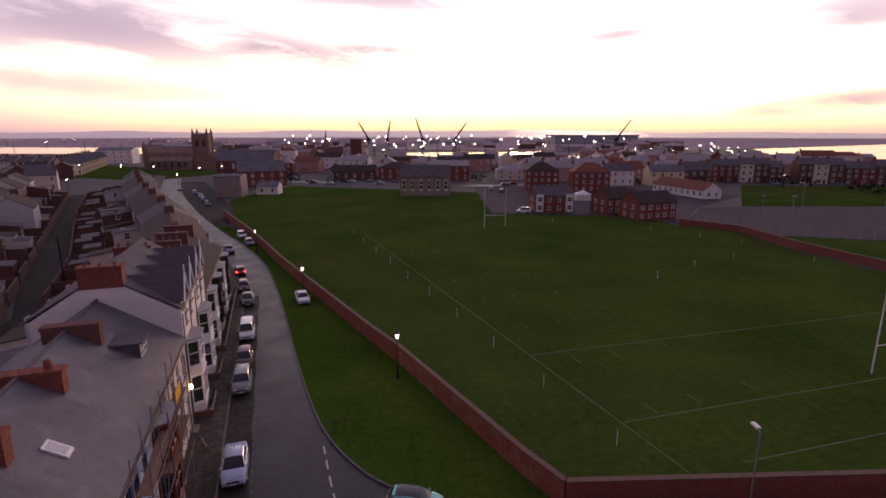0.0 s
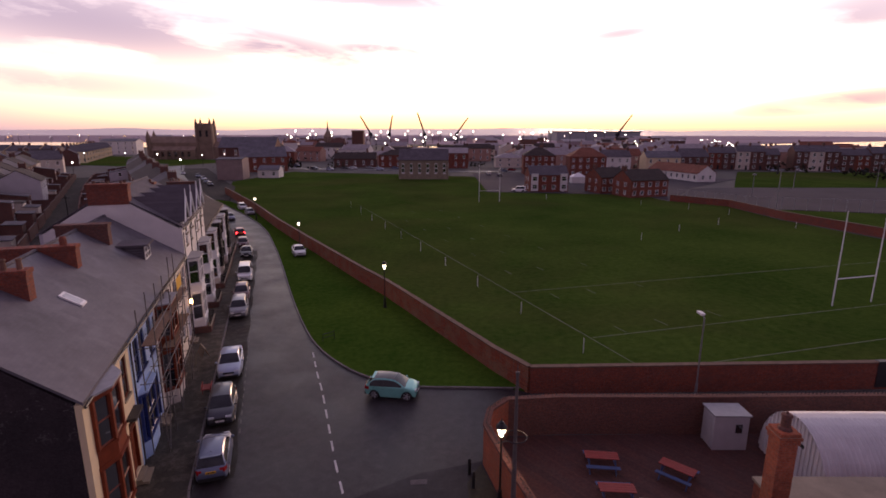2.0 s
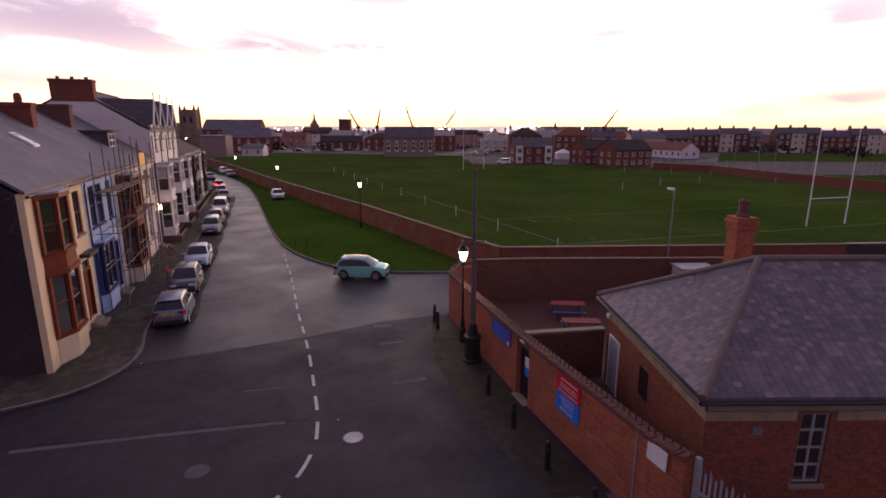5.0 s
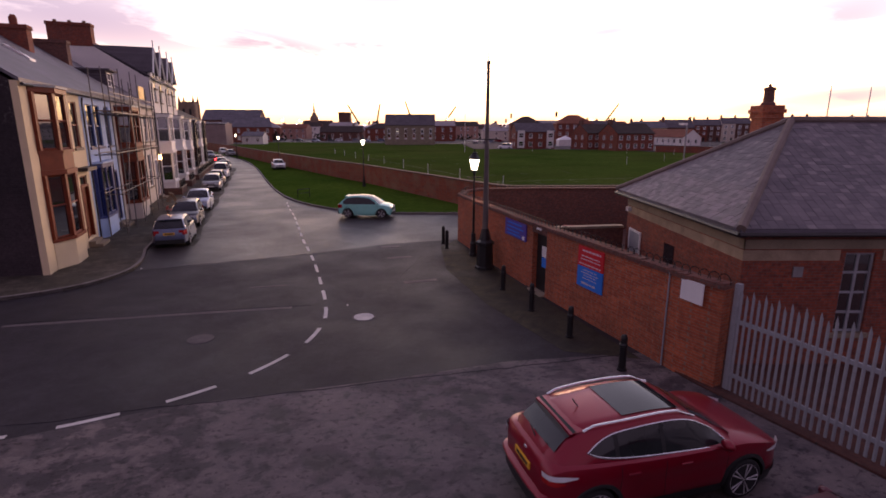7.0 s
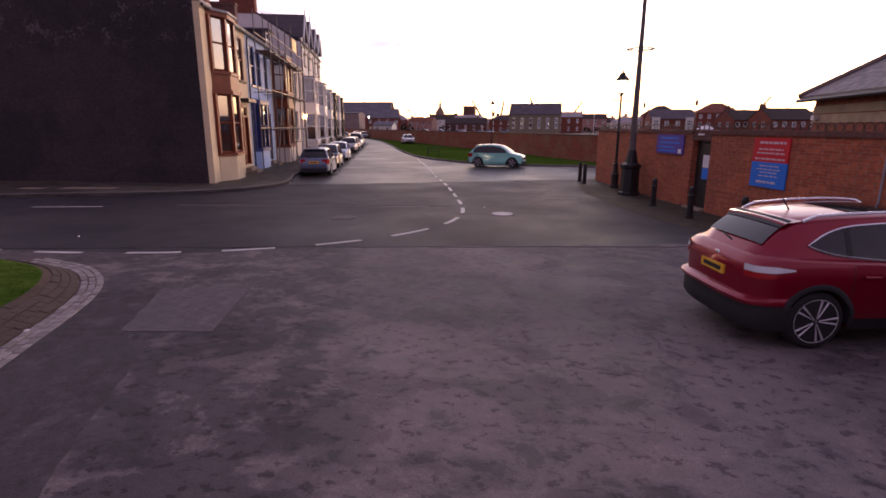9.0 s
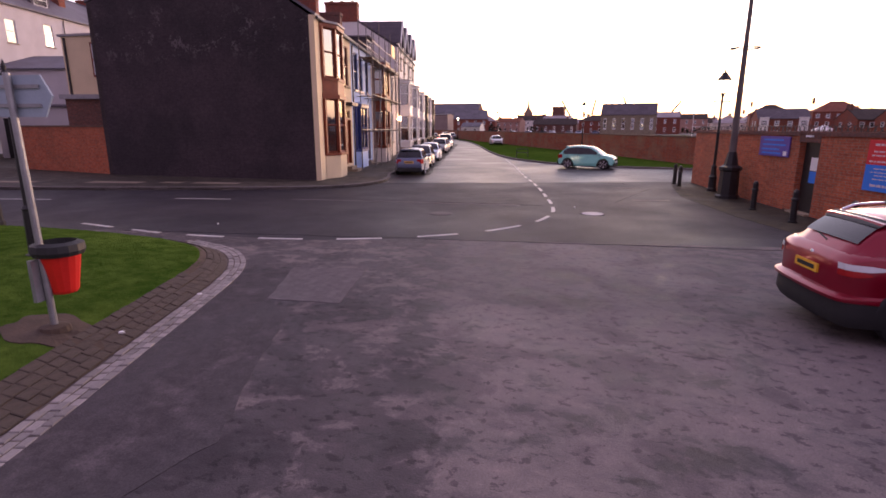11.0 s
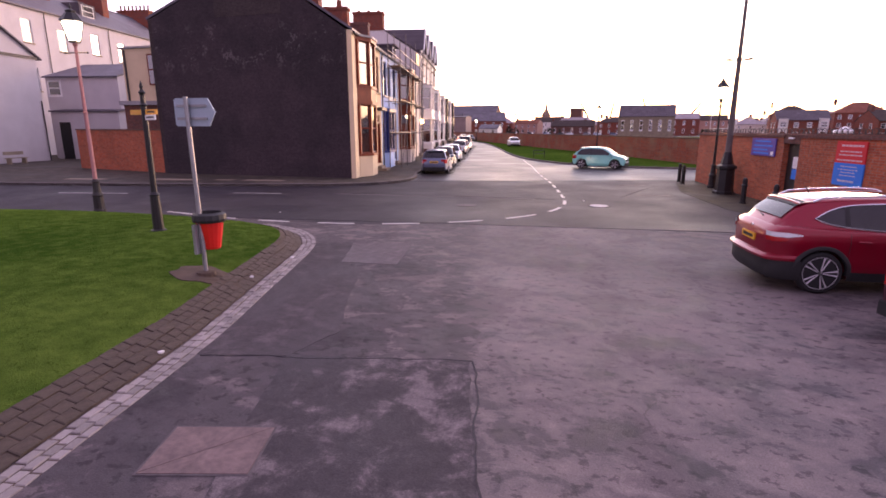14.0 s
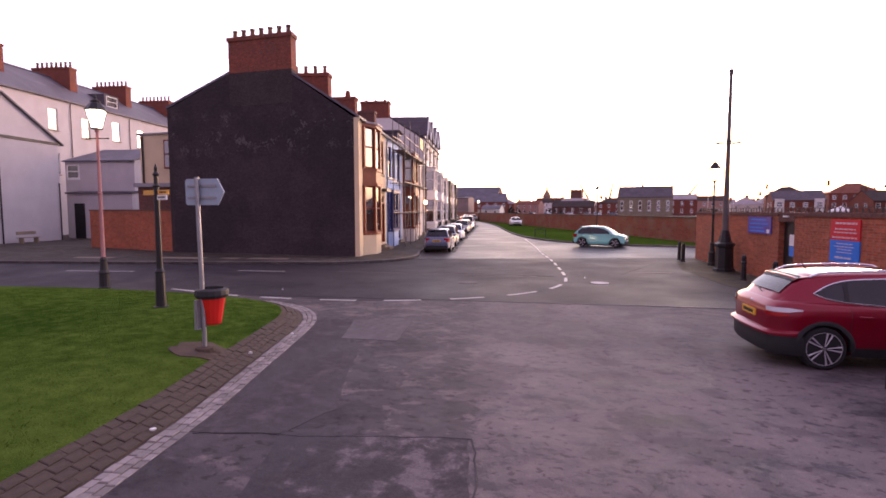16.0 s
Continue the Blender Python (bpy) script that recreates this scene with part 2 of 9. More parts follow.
def old_forecourt(name):
    """Very old asphalt: the pale stone shows where the top is scuffed off, in streaks and flakes, with dark seams, pits and crazing."""
    m, nt, b = material(name, 0.75, 0, 0.3)
    p = world_pos(nt)
    turn = nt.nodes.new("ShaderNodeMapping")
    turn.inputs["Rotation"].default_value = (0, 0, radians(-18))
    turn.inputs["Scale"].default_value = (0.88, 1.12, 1.0)
    link(nt, p, turn.inputs["Vector"])
    q = turn.outputs[0]
    wide, mid, fine, grit = noise_tex(nt, p, 0.33, 4, 0.6), noise_tex(nt, q, 1.9, 9, 0.64, 0.3), noise_tex(nt, q, 7.0, 6, 0.62), noise_tex(nt, p, 60.0, 2, 0.7)
    # the top is scuffed through in more places on the older side of the long seam
    side = nt.nodes.new("ShaderNodeVectorMath")
    side.operation = "DOT_PRODUCT"
    link(nt, p, side.inputs[0])
    side.inputs[1].default_value = (0.94, 0.34, 0.0)
    older = nt.nodes.new("ShaderNodeMapRange")
    older.inputs[1].default_value, older.inputs[2].default_value, older.inputs[3].default_value, older.inputs[4].default_value = -0.95, -0.35, 0.075, 0.0
    link(nt, side.outputs["Value"], older.inputs[0])
    less = nt.nodes.new("ShaderNodeMath")
    less.operation = "SUBTRACT"
    link(nt, mixc(nt, 0.34, mid, wide), less.inputs[0])
    link(nt, older.outputs[0], less.inputs[1])
    col = ramp(nt, less.outputs[0], [(0.395, (0.050, 0.042, 0.047)), (0.440, (0.068, 0.058, 0.063)), (0.453, (0.102, 0.087, 0.090)), (0.51, (0.136, 0.115, 0.115)), (0.59, (0.165, 0.140, 0.137))])
    patch = ramp(nt, noise_tex(nt, q, 0.75, 9, 0.63, 0.4), [(0.40, (0.60, 0.59, 0.62)), (0.455, (0.76, 0.75, 0.77)), (0.475, (0.97, 0.97, 0.97)), (0.60, (1.08, 1.07, 1.05))])
    col = mixc(nt, 0.9, col, patch, "MULTIPLY")
    flakes = ramp(nt, fine, [(0.37, (0.44, 0.43, 0.46)), (0.410, (0.60, 0.59, 0.61)), (0.428, (1.0, 1.0, 1.0)), (0.58, (1.03, 1.03, 1.03)), (0.66, (1.28, 1.26, 1.24))])
    col = mixc(nt, 0.9, col, flakes, "MULTIPLY")
    tone = ramp(nt, noise_tex(nt, p, 0.11, 3, 0.5), [(0.36, (0.78, 0.78, 0.82)), (0.64, (1.22, 1.19, 1.15))])
    col = mixc(nt, 0.9, col, tone, "MULTIPLY")
    craze = nt.nodes.new("ShaderNodeTexVoronoi")
    craze.feature = "DISTANCE_TO_EDGE"
    craze.inputs["Scale"].default_value = 0.42
    warp = nt.nodes.new("ShaderNodeVectorMath")
    warp.operation = "MULTIPLY_ADD"
    nn = nt.nodes.new("ShaderNodeTexNoise")
    nn.inputs["Scale"].default_value, nn.inputs["Detail"].default_value = 1.6, 6.0
    link(nt, p, nn.inputs["Vector"])
    link(nt, nn.outputs[1], warp.inputs[0])
    warp.inputs[1].default_value = (1.5, 1.5, 0.0)
    link(nt, p, warp.inputs[2])
    link(nt, warp.outputs[0], craze.inputs["Vector"])
    line = ramp(nt, craze.outputs["Distance"], [(0.004, (0.45, 0.45, 0.46)), (0.014, (1, 1, 1))])
    shown = ramp(nt, noise_tex(nt, p, 0.5, 3, 0.5), [(0.52, (0, 0, 0)), (0.62, (0.6, 0.6, 0.6))])
    col = mixc(nt, shown, col, mixc(nt, 1.0, col, line, "MULTIPLY"))
    col = mixc(nt, 0.55, col, ramp(nt, grit, [(0.25, (0.5, 0.5, 0.5)), (0.75, (1.5, 1.5, 1.5))]), "MULTIPLY")
    link(nt, col, b.inputs["Base Color"])
    rr = nt.nodes.new("ShaderNodeMapRange")
    rr.inputs[1].default_value, rr.inputs[2].default_value, rr.inputs[3].default_value, rr.inputs[4].default_value = 0.40, 0.6, 0.62, 0.88
    link(nt, mid, rr.inputs[0])
    link(nt, rr.outputs[0], b.inputs["Roughness"])
    bump(nt, b, mixc(nt, 0.4, fine, grit), 0.5, 0.018)
    return m


def turf(name, a, c, scale=1.0, mud=None):
    m, nt, b = material(name, 1.0, 0, 0.0)
    p = world_pos(nt)
    n1, n2, n3 = noise_tex(nt, p, 0.06 * scale, 5, 0.6), noise_tex(nt, p, 1.3 * scale, 6, 0.65), noise_tex(nt, p, 26.0 * scale, 3, 0.7)
    col = ramp(nt, mixc(nt, 0.5, n1, n2), [(0.40, a), (0.60, c)])
    if mud:
        col = mixc(nt, ramp(nt, noise_tex(nt, p, 0.021, 6, 0.62, 0.5), [(0.46, (0, 0, 0)), (0.66, (0.45, 0.45, 0.45))]), col, mud)
    col = mixc(nt, 0.6, col, ramp(nt, n3, [(0.25, (0.45, 0.45, 0.4)), (0.75, (1.45, 1.45, 1.3))]), "MULTIPLY")
    link(nt, col, b.inputs["Base Color"])
    bump(nt, b, n3, 0.7, 0.05)
    return m


M_ROAD = asphalt("road_asphalt", (0.021, 0.018, 0.0225), (0.028, 0.024, 0.030), (0.041, 0.035, 0.043), 1.2, (0.36, 0.66), (0.55, 0.80), 0.7, 0.27)
M_ROAD_N = asphalt("street_asphalt", (0.026, 0.022, 0.024), (0.036, 0.030, 0.033), (0.050, 0.041, 0.045), 1.2, (0.36, 0.66), (0.40, 0.56), 0.8, 0.30)
M_YARD = old_forecourt("worn_asphalt")
M_LANE = asphalt("lane_asphalt", (0.034, 0.030, 0.027), (0.050, 0.044, 0.038), (0.076, 0.066, 0.057), 0.8, (0.42, 0.6), (0.8, 0.95), 0.8, 0.1)
M_PATCH = asphalt("patch_asphalt", (0.046, 0.039, 0.043), (0.062, 0.053, 0.057), (0.105, 0.090, 0.094), 2.6, (0.46, 0.64), (0.6, 0.88), 0.9, 0.27)
M_PATCH_B = asphalt("island_asphalt", (0.035, 0.030, 0.034), (0.054, 0.046, 0.050), (0.128, 0.109, 0.113), 1.9, (0.45, 0.56), (0.6, 0.88), 1.7, 0.27)
M_PATCH_C = asphalt("pale_repair_asphalt", (0.092, 0.079, 0.082), (0.105, 0.090, 0.094), (0.125, 0.107, 0.111), 2.0, (0.40, 0.56), (0.6, 0.9), 0.8, 0.25)
M_PAVE = asphalt("pavement_asphalt", (0.046, 0.041, 0.032), (0.070, 0.061, 0.047), (0.108, 0.094, 0.076), 1.4, (0.4, 0.62), (0.6, 0.9), 1.2, 0.2)
M_TURF = turf("mown_grass", (0.036, 0.070, 0.013), (0.072, 0.112, 0.023), mud=(0.085, 0.070, 0.030))
M_VERGE = turf("verge_grass", (0.036, 0.080, 0.011), (0.074, 0.124, 0.019), 1.4)
M_ISLE = turf("island_grass", (0.036, 0.078, 0.012), (0.104, 0.166, 0.031), 2.4, mud=(0.100, 0.142, 0.030))
M_EARTH = dull("far_ground", (0.085, 0.076, 0.070), 0.4, 0.02, 0.95, grain=0.4)
M_BARE = dull("bare_earth", (0.070, 0.048, 0.034), 0.4, 3, 0.95, relief=0.6)
M_BRICK = brick("red_brick", (0.33, 0.080, 0.042), (0.21, 0.055, 0.034), (0.17, 0.12, 0.10))
M_BRICK_O = brick("orange_brick", (0.53, 0.138, 0.060), (0.37, 0.088, 0.043), (0.33, 0.20, 0.14), soot=(0.17, 0.09, 0.055), soot_amount=0.5)
M_BRICK_F = brick("weathered_wall_brick", (0.38, 0.090, 0.040), (0.25, 0.060, 0.034), (0.24, 0.15, 0.11), soot=(0.30, 0.20, 0.12), soot_amount=0.85)
M_MOSS = asphalt("mossy_asphalt", (0.028, 0.025, 0.018), (0.044, 0.039, 0.024), (0.078, 0.070, 0.036), 1.5, (0.40, 0.62), (0.6, 0.9), 0.7, 0.25)
M_PAVER = brick("dark_pavers", (0.115, 0.046, 0.036), (0.080, 0.036, 0.030), (0.06, 0.045, 0.04))
M_COPE = dull("brown_coping_stone", (0.14, 0.084, 0.06), 0.3, 2.0, 0.85, relief=0.4)
M_BRICK_D = brick("dark_brick", (0.21, 0.088, 0.064), (0.15, 0.066, 0.054), (0.13, 0.10, 0.088))
M_TAR = brick("black_tarred_wall", (0.050, 0.039, 0.041), (0.036, 0.028, 0.030), (0.064, 0.050, 0.052), soot=(0.085, 0.066, 0.066), soot_amount=0.5)
M_TARG = brick("black_tarred_gable", (0.046, 0.036, 0.043), (0.034, 0.027, 0.032), (0.054, 0.043, 0.050), soot=(0.068, 0.053, 0.060), soot_amount=0.5)
nt = M_TARG.node_tree
b = nt.nodes["Principled BSDF"]
under = b.inputs["Base Color"].links[0].from_socket
sepz = nt.nodes.new("ShaderNodeSeparateXYZ")
link(nt, world_pos(nt), sepz.inputs[0])
band = nt.nodes.new("ShaderNodeMapRange")
band.inputs[1].default_value, band.inputs[2].default_value = 5.6, 6.6
link(nt, sepz.outputs[2], band.inputs[0])
band2 = nt.nodes.new("ShaderNodeMapRange")
band2.inputs[1].default_value, band2.inputs[2].default_value = 8.6, 7.6
link(nt, sepz.outputs[2], band2.inputs[0])
both = nt.nodes.new("ShaderNodeMath")
both.operation = "MULTIPLY"
link(nt, band.outputs[0], both.inputs[0])
link(nt, band2.outputs[0], both.inputs[1])
fleck = ramp(nt, mixc(nt, 0.5, noise_tex(nt, world_pos(nt), 7.5, 3, 0.7), noise_tex(nt, world_pos(nt), 1.1, 3, 0.5)), [(0.555, (0, 0, 0)), (0.60, (0.24, 0.24, 0.24))])
amount = mixc(nt, 1.0, fleck, both.outputs[0], "MULTIPLY")
worn = mixc(nt, amount, under, (0.34, 0.30, 0.30))
old = ramp(nt, noise_tex(nt, world_pos(nt), 0.32, 5, 0.6), [(0.42, (0.72, 0.72, 0.74)), (0.60, (1.22, 1.12, 1.14))])
link(nt, mixc(nt, 0.8, worn, old, "MULTIPLY"), b.inputs["Base Color"])
M_CREAM = dull("cream_render", (0.70, 0.56, 0.36), 0.12, 0.8, 0.8)
M_BLUE = dull("pale_blue_render", (0.36, 0.48, 0.72), 0.14, 0.9, 0.75)
M_WHITE = dull("white_render", (0.74, 0.70, 0.66), 0.12, 0.7, 0.8)
M_OFFW = dull("off_white_render", (0.62, 0.54, 0.46), 0.14, 0.7, 0.8)
M_PINKW = dull("pinkish_white_render", (0.52, 0.485, 0.50), 0.12, 0.6, 0.85)
M_SLATE = slate("grey_slate", (0.122, 0.110, 0.132), rough=0.6, spec=0.4, dirt=0.7)
M_SLATE_D = slate("dark_slate", (0.12, 0.105, 0.12))
M_SLATE_B = slate("brown_slate", (0.062, 0.047, 0.042))
M_TILE = slate("red_tile", (0.22, 0.085, 0.055))
M_STONE = dull("buff_stone", (0.27, 0.22, 0.16), 0.3, 1.0, 0.85, relief=0.4)
M_SOOTSTONE = dull("sooty_stone", (0.25, 0.175, 0.13), 0.35, 0.25, 0.9, relief=0.4)
M_KERB = dull("kerb_stone", (0.17, 0.15, 0.145), 0.3, 2.0, 0.8, relief=0.3, by_piece=0.25)
M_GLASS = glass()
M_BROWN = dull("brown_varnished_wood", (0.175, 0.035, 0.014), 0.3, 3, 0.5, spec=0.25)
M_DKBLUE = dull("dark_blue_paint", (0.018, 0.035, 0.16), 0.2, 3, 0.4)
M_WPAINT = dull("white_paint", (0.78, 0.77, 0.76), 0.06, 3, 0.5)
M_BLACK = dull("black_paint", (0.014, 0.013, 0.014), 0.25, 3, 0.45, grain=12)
M_PIPE = dull("dark_pipe", (0.03, 0.026, 0.028), 0.25, 3, 0.5)
M_POT = dull("clay_pot", (0.20, 0.11, 0.075), 0.3, 3, 0.85, by_piece=0.5)
M_LEAD = dull("lead_flashing", (0.30, 0.29, 0.30), 0.15, 3, 0.6)
M_STEEL = dull("galvanised_steel", (0.30, 0.30, 0.31), 0.2, 4, 0.45, 0.6, grain=20)
M_GREYP = dull("grey_painted_steel", (0.28, 0.29, 0.31), 0.15, 4, 0.55)
M_LINE = dull("worn_white_line", (0.50, 0.48, 0.46), 0.3, 2.0, 0.7, grain=14)
M_LINE_F = dull("faint_worn_line", (0.12, 0.11, 0.105), 0.5, 3.0, 0.8, grain=14)
M_BUFF = dull("grimy_pink_render", (0.30, 0.225, 0.21), 0.2, 0.5, 0.9)
M_LAMP = emitter("lantern_glow", (1.0, 0.86, 0.56), 6.0)
M_LAMP_W = emitter("far_light_warm", (1.0, 0.86, 0.62), 22.0)
M_LAMP_O = emitter("far_light_orange", (1.0, 0.45, 0.12), 14.0)
M_LAMP_N = emitter("near_porch_light", (1.0, 0.52, 0.20), 16.0)
M_TAIL = emitter("tail_light_lit", (1.0, 0.03, 0.03), 9.0)


# ---- mesh helpers ----
def mesh_of(bm, name, mat=None, smooth=False):
    me = bpy.data.meshes.new(name)
    bmesh.ops.recalc_face_normals(bm, faces=bm.faces)
    bm.to_mesh(me)
    bm.free()
    if mat:
        me.materials.append(mat)
    if smooth:
        me.shade_smooth()
        me.set_sharp_from_angle(angle=radians(38))
    return me


def part(name, bm, mat, parent, label="", smooth=False):
    ob = new(name, mesh_of(bm, name, mat, smooth))
    ob.parent = parent
    if label:
        ob["label"] = label
    return ob


def same_part(name, me, parent, m=None):
    ob = new(name, me)
    ob.parent = parent
    if m is not None:
        ob.matrix_basis = m
    return ob


def thing(name, m, label, category, group="", kind=""):
    ob = new(name)
    ob.matrix_basis = m
    return tagged(ob, label, category, group, kind)


def solid(name, bm, mat, label="", category="", group="", kind="", m=None, smooth=False):
    ob = new(name, mesh_of(bm, name, mat, smooth))
    if m is not None:
        ob.matrix_basis = m
    return tagged(ob, label, category, group, kind)


def box(bm, x0, x1, y0, y1, z0, z1):
    v = [bm.verts.new(p) for p in ((x0, y0, z0), (x1, y0, z0), (x1, y1, z0), (x0, y1, z0), (x0, y0, z1), (x1, y0, z1), (x1, y1, z1), (x0, y1, z1))]
    for f in ((0, 3, 2, 1), (4, 5, 6, 7), (0, 1, 5, 4), (1, 2, 6, 5), (2, 3, 7, 6), (3, 0, 4, 7)):
        bm.faces.new([v[i] for i in f])
    return bm


def boxes(*bs):
    bm = bmesh.new()
    for b in bs:
        box(bm, *b)
    return bm


def prism(bm, poly, z0, z1):
    """An upright block over a plan outline."""
    lo, hi = [bm.verts.new((x, y, z0)) for x, y in poly], [bm.verts.new((x, y, z1)) for x, y in poly]
    n = len(poly)
    bm.faces.new(hi)
    bm.faces.new(lo[::-1])
    for i in range(n):
        bm.faces.new((lo[i], lo[(i + 1) % n], hi[(i + 1) % n], hi[i]))
    return bm


def extrude_x(bm, prof, x0, x1):
    """A block along x with the outline prof in (y, z)."""
    a, b = [bm.verts.new((x0, y, z)) for y, z in prof], [bm.verts.new((x1, y, z)) for y, z in prof]
    n = len(prof)
    bm.faces.new(a)
    bm.faces.new(b[::-1])
    for i in range(n):
        bm.faces.new((a[i], b[i], b[(i + 1) % n], a[(i + 1) % n]))
    return bm


def turned(bm, prof, n=12, x=0.0, y=0.0):
    """A turned body: prof lists (radius, z) from the foot up."""
    rings = []
    for r, z in prof:
        rings.append([bm.verts.new((x + r * math.cos(2 * math.pi * i / n), y + r * math.sin(2 * math.pi * i / n), z)) for i in range(n)])
    for a, b in zip(rings, rings[1:]):
        for i in range(n):
            bm.faces.new((a[i], a[(i + 1) % n], b[(i + 1) % n], b[i]))
    bm.faces.new(rings[0][::-1])
    bm.faces.new(rings[-1])
    return bm


def rod(bm, p, q, r, n=6):
    p, q = Vector(p), Vector(q)
    rings = []
    turn = (q - p).to_track_quat("Z", "Y").to_matrix()
    for c in (p, q):
        rings.append([bm.verts.new(c + turn @ Vector((r * math.cos(2 * math.pi * i / n), r * math.sin(2 * math.pi * i / n), 0))) for i in range(n)])
    for i in range(n):
        bm.faces.new((rings[0][i], rings[0][(i + 1) % n], rings[1][(i + 1) % n], rings[1][i]))
    bm.faces.new(rings[0][::-1])
    bm.faces.new(rings[1])
    return bm


def pierced(bm, x0, x1, z0, z1, y0, y1, holes):
    """A wall from y0 to y1 with rectangular holes (x0, x1, z0, z1) right through it."""
    xs = sorted({x0, x1, *[h[0] for h in holes], *[h[1] for h in holes]})
    zs = sorted({z0, z1, *[h[2] for h in holes], *[h[3] for h in holes]})
    for a, b in zip(xs, xs[1:]):
        run = None
        for c, d in zip(zs, zs[1:]):
            mx, mz = (a + b) / 2, (c + d) / 2
            if any(h[0] < mx < h[1] and h[2] < mz < h[3] for h in holes):
                if run:
                    box(bm, a, b, y0, y1, *run)
                run = None
            else:
                run = (run[0], d) if run else (c, d)
        if run:
            box(bm, a, b, y0, y1, *run)
    return bm


def ribbon(bm, line, w0, w1, z0, z1, closed=False):
    """A strip along a plan line, from w0 to w1 to the left of it, z0 to z1 high."""
    pts = [Vector(p) for p in line]
    out = []
    for i, p in enumerate(pts):
        a, b = pts[max(i - 1, 0)], pts[min(i + 1, len(pts) - 1)]
        d = (b - a).normalized()
        nrm = Vector((-d.y, d.x))
        out.append([bm.verts.new((*(p + nrm * w), z)) for w, z in ((w0, z0), (w1, z0), (w1, z1), (w0, z1))])
    for a, b in zip(out, out[1:]):
        for i in range(4):
            bm.faces.new((a[i], b[i], b[(i + 1) % 4], a[(i + 1) % 4]))
    bm.faces.new(out[0])
    bm.faces.new(out[-1][::-1])
    return bm


def smooth_line(pts, step=1.0):
    """A Catmull-Rom line through plan points."""
    p = [Vector(q) for q in pts]
    p = [2 * p[0] - p[1], *p, 2 * p[-1] - p[-2]]
    out = []
    for i in range(1, len(p) - 2):
        n = max(2, int((p[i + 1] - p[i]).length / step))
        for k in range(n):
            t = k / n
            a, b, c, d = p[i - 1], p[i], p[i + 1], p[i + 2]
            out.append(0.5 * ((2 * b) + (c - a) * t + (2 * a - 5 * b + 4 * c - d) * t * t + (3 * b - a - 3 * c + d) * t ** 3))
    out.append(p[-2])
    return [(q.x, q.y) for q in out]


def sheet(name, poly, z, mat, label="", category="", kind="structure", z0=None):
    bm = bmesh.new()
    prism(bm, poly, z - 0.3 if z0 is None else z0, z)
    bmesh.ops.triangulate(bm, faces=[f for f in bm.faces if len(f.verts) > 4])
    return solid(name, bm, mat, label, category, kind=kind)


# ---- ground, roads, kerbs ----
ground_bm = bmesh.new()
bmesh.ops.create_circle(ground_bm, cap_ends=True, segments=96, radius=4300)
solid("ground", ground_bm, M_EARTH, "dark town ground reaching the hazy horizon", "ground", kind="structure", m=pose(0, 600, -0.07))

A = Vector((-12.75, 14.0))                  # front corner of the terrace
U, N = Vector((-0.314, 0.949)), Vector((0.949, 0.314))
TURN_T = math.degrees(math.atan2(U.y, U.x))


def at_terrace(u, v=0.0):
    """A plan point u along the terrace's front and v out into the street."""
    p = A + U * u + N * v
    return (p.x, p.y)


def on_terrace(u, v=0.0, z=0.0, turn=0.0):
    return pose(*at_terrace(u, v), z, 0, 0, TURN_T + turn)


KERB_R = smooth_line([(8.6, 30.0), (3.5, 30.1), (-0.9, 30.35), (-4.6, 32.15), (-7.65, 35.3), (-9.65, 38.3), (-11.3, 41.6), (-13.4, 46.4), (-16.3, 53.6), (-20.4, 64.2), (-25.4, 76.6), (-32.3, 92.1), (-41.3, 107.6), (-60.3, 135.0), (-80, 166), (-112, 222), (-150, 300)], 1.0)
KERB_L = smooth_line([at_terrace(4, 2.85), at_terrace(14, 2.85), at_terrace(28, 2.85), at_terrace(42, 2.9), at_terrace(56, 2.9), (-33.2, 82.0), (-46.0, 104.0), (-66, 133), (-87, 164), (-119, 219), (-158, 297)], 1.0)
KERB_S = smooth_line([(-60, -6.5), (-45, -1.6), (-30, 4.2), (-22, 7.0), (-15, 9.9), (-12.0, 11.3), (-10.5, 12.7), (-9.95, 14.6), (-10.35, 16.6), at_terrace(4, 2.85)], 0.6)
FIELD_WALL = [(-64.0, 150.2), (-43.9, 117.6), (-29.6, 92.1), (-20.4, 76.8), (-13.75, 65.9), (-8.65, 57.5), (-4.8, 51.6), (-1.27, 45.35), (1.45, 40.5), (3.73, 36.45), (5.64, 33.0), (7.95, 29.45)]
SEAM_N = [(-9.9, 15.0), (-7.6, 15.95), (-3.3, 18.0), (0.45, 20.3), (4.0, 21.4)]
SEAM_S = [(-11.0, 1.9), (-5.5, 2.75), (-2.9, 3.95), (1.86, 5.2), (4.7, 6.1), (8.4, 6.6)]

sheet("road_street", [*SEAM_N[1:], (5.6, 24.0), (9.0, 24.4), (9.0, 29.9), *KERB_R, *KERB_L[::-1], (-10.35, 16.6), (-9.9, 15.0)], 0.0, M_ROAD_N, "damp grey asphalt street", "road")
sheet("road_junction", [*SEAM_S, (4.0, 21.4), *SEAM_N[:-1][::-1], (-9.95, 14.6), *KERB_S[:-6][::-1], (-60, -14), (-40, -9.5), (-19, 0.2)], 0.0, M_ROAD, "dark smooth asphalt road junction", "road")
sheet("road_forecourt", [(-11.0, 1.9), (-19, 0.2), (-40, -9.5), (-40, -60), (40, -60), (40, -8), (10.2, 4.0), (8.4, 6.6), *SEAM_S[1:-1][::-1]], 0.0, M_YARD, "worn blotchy asphalt forecourt", "road")


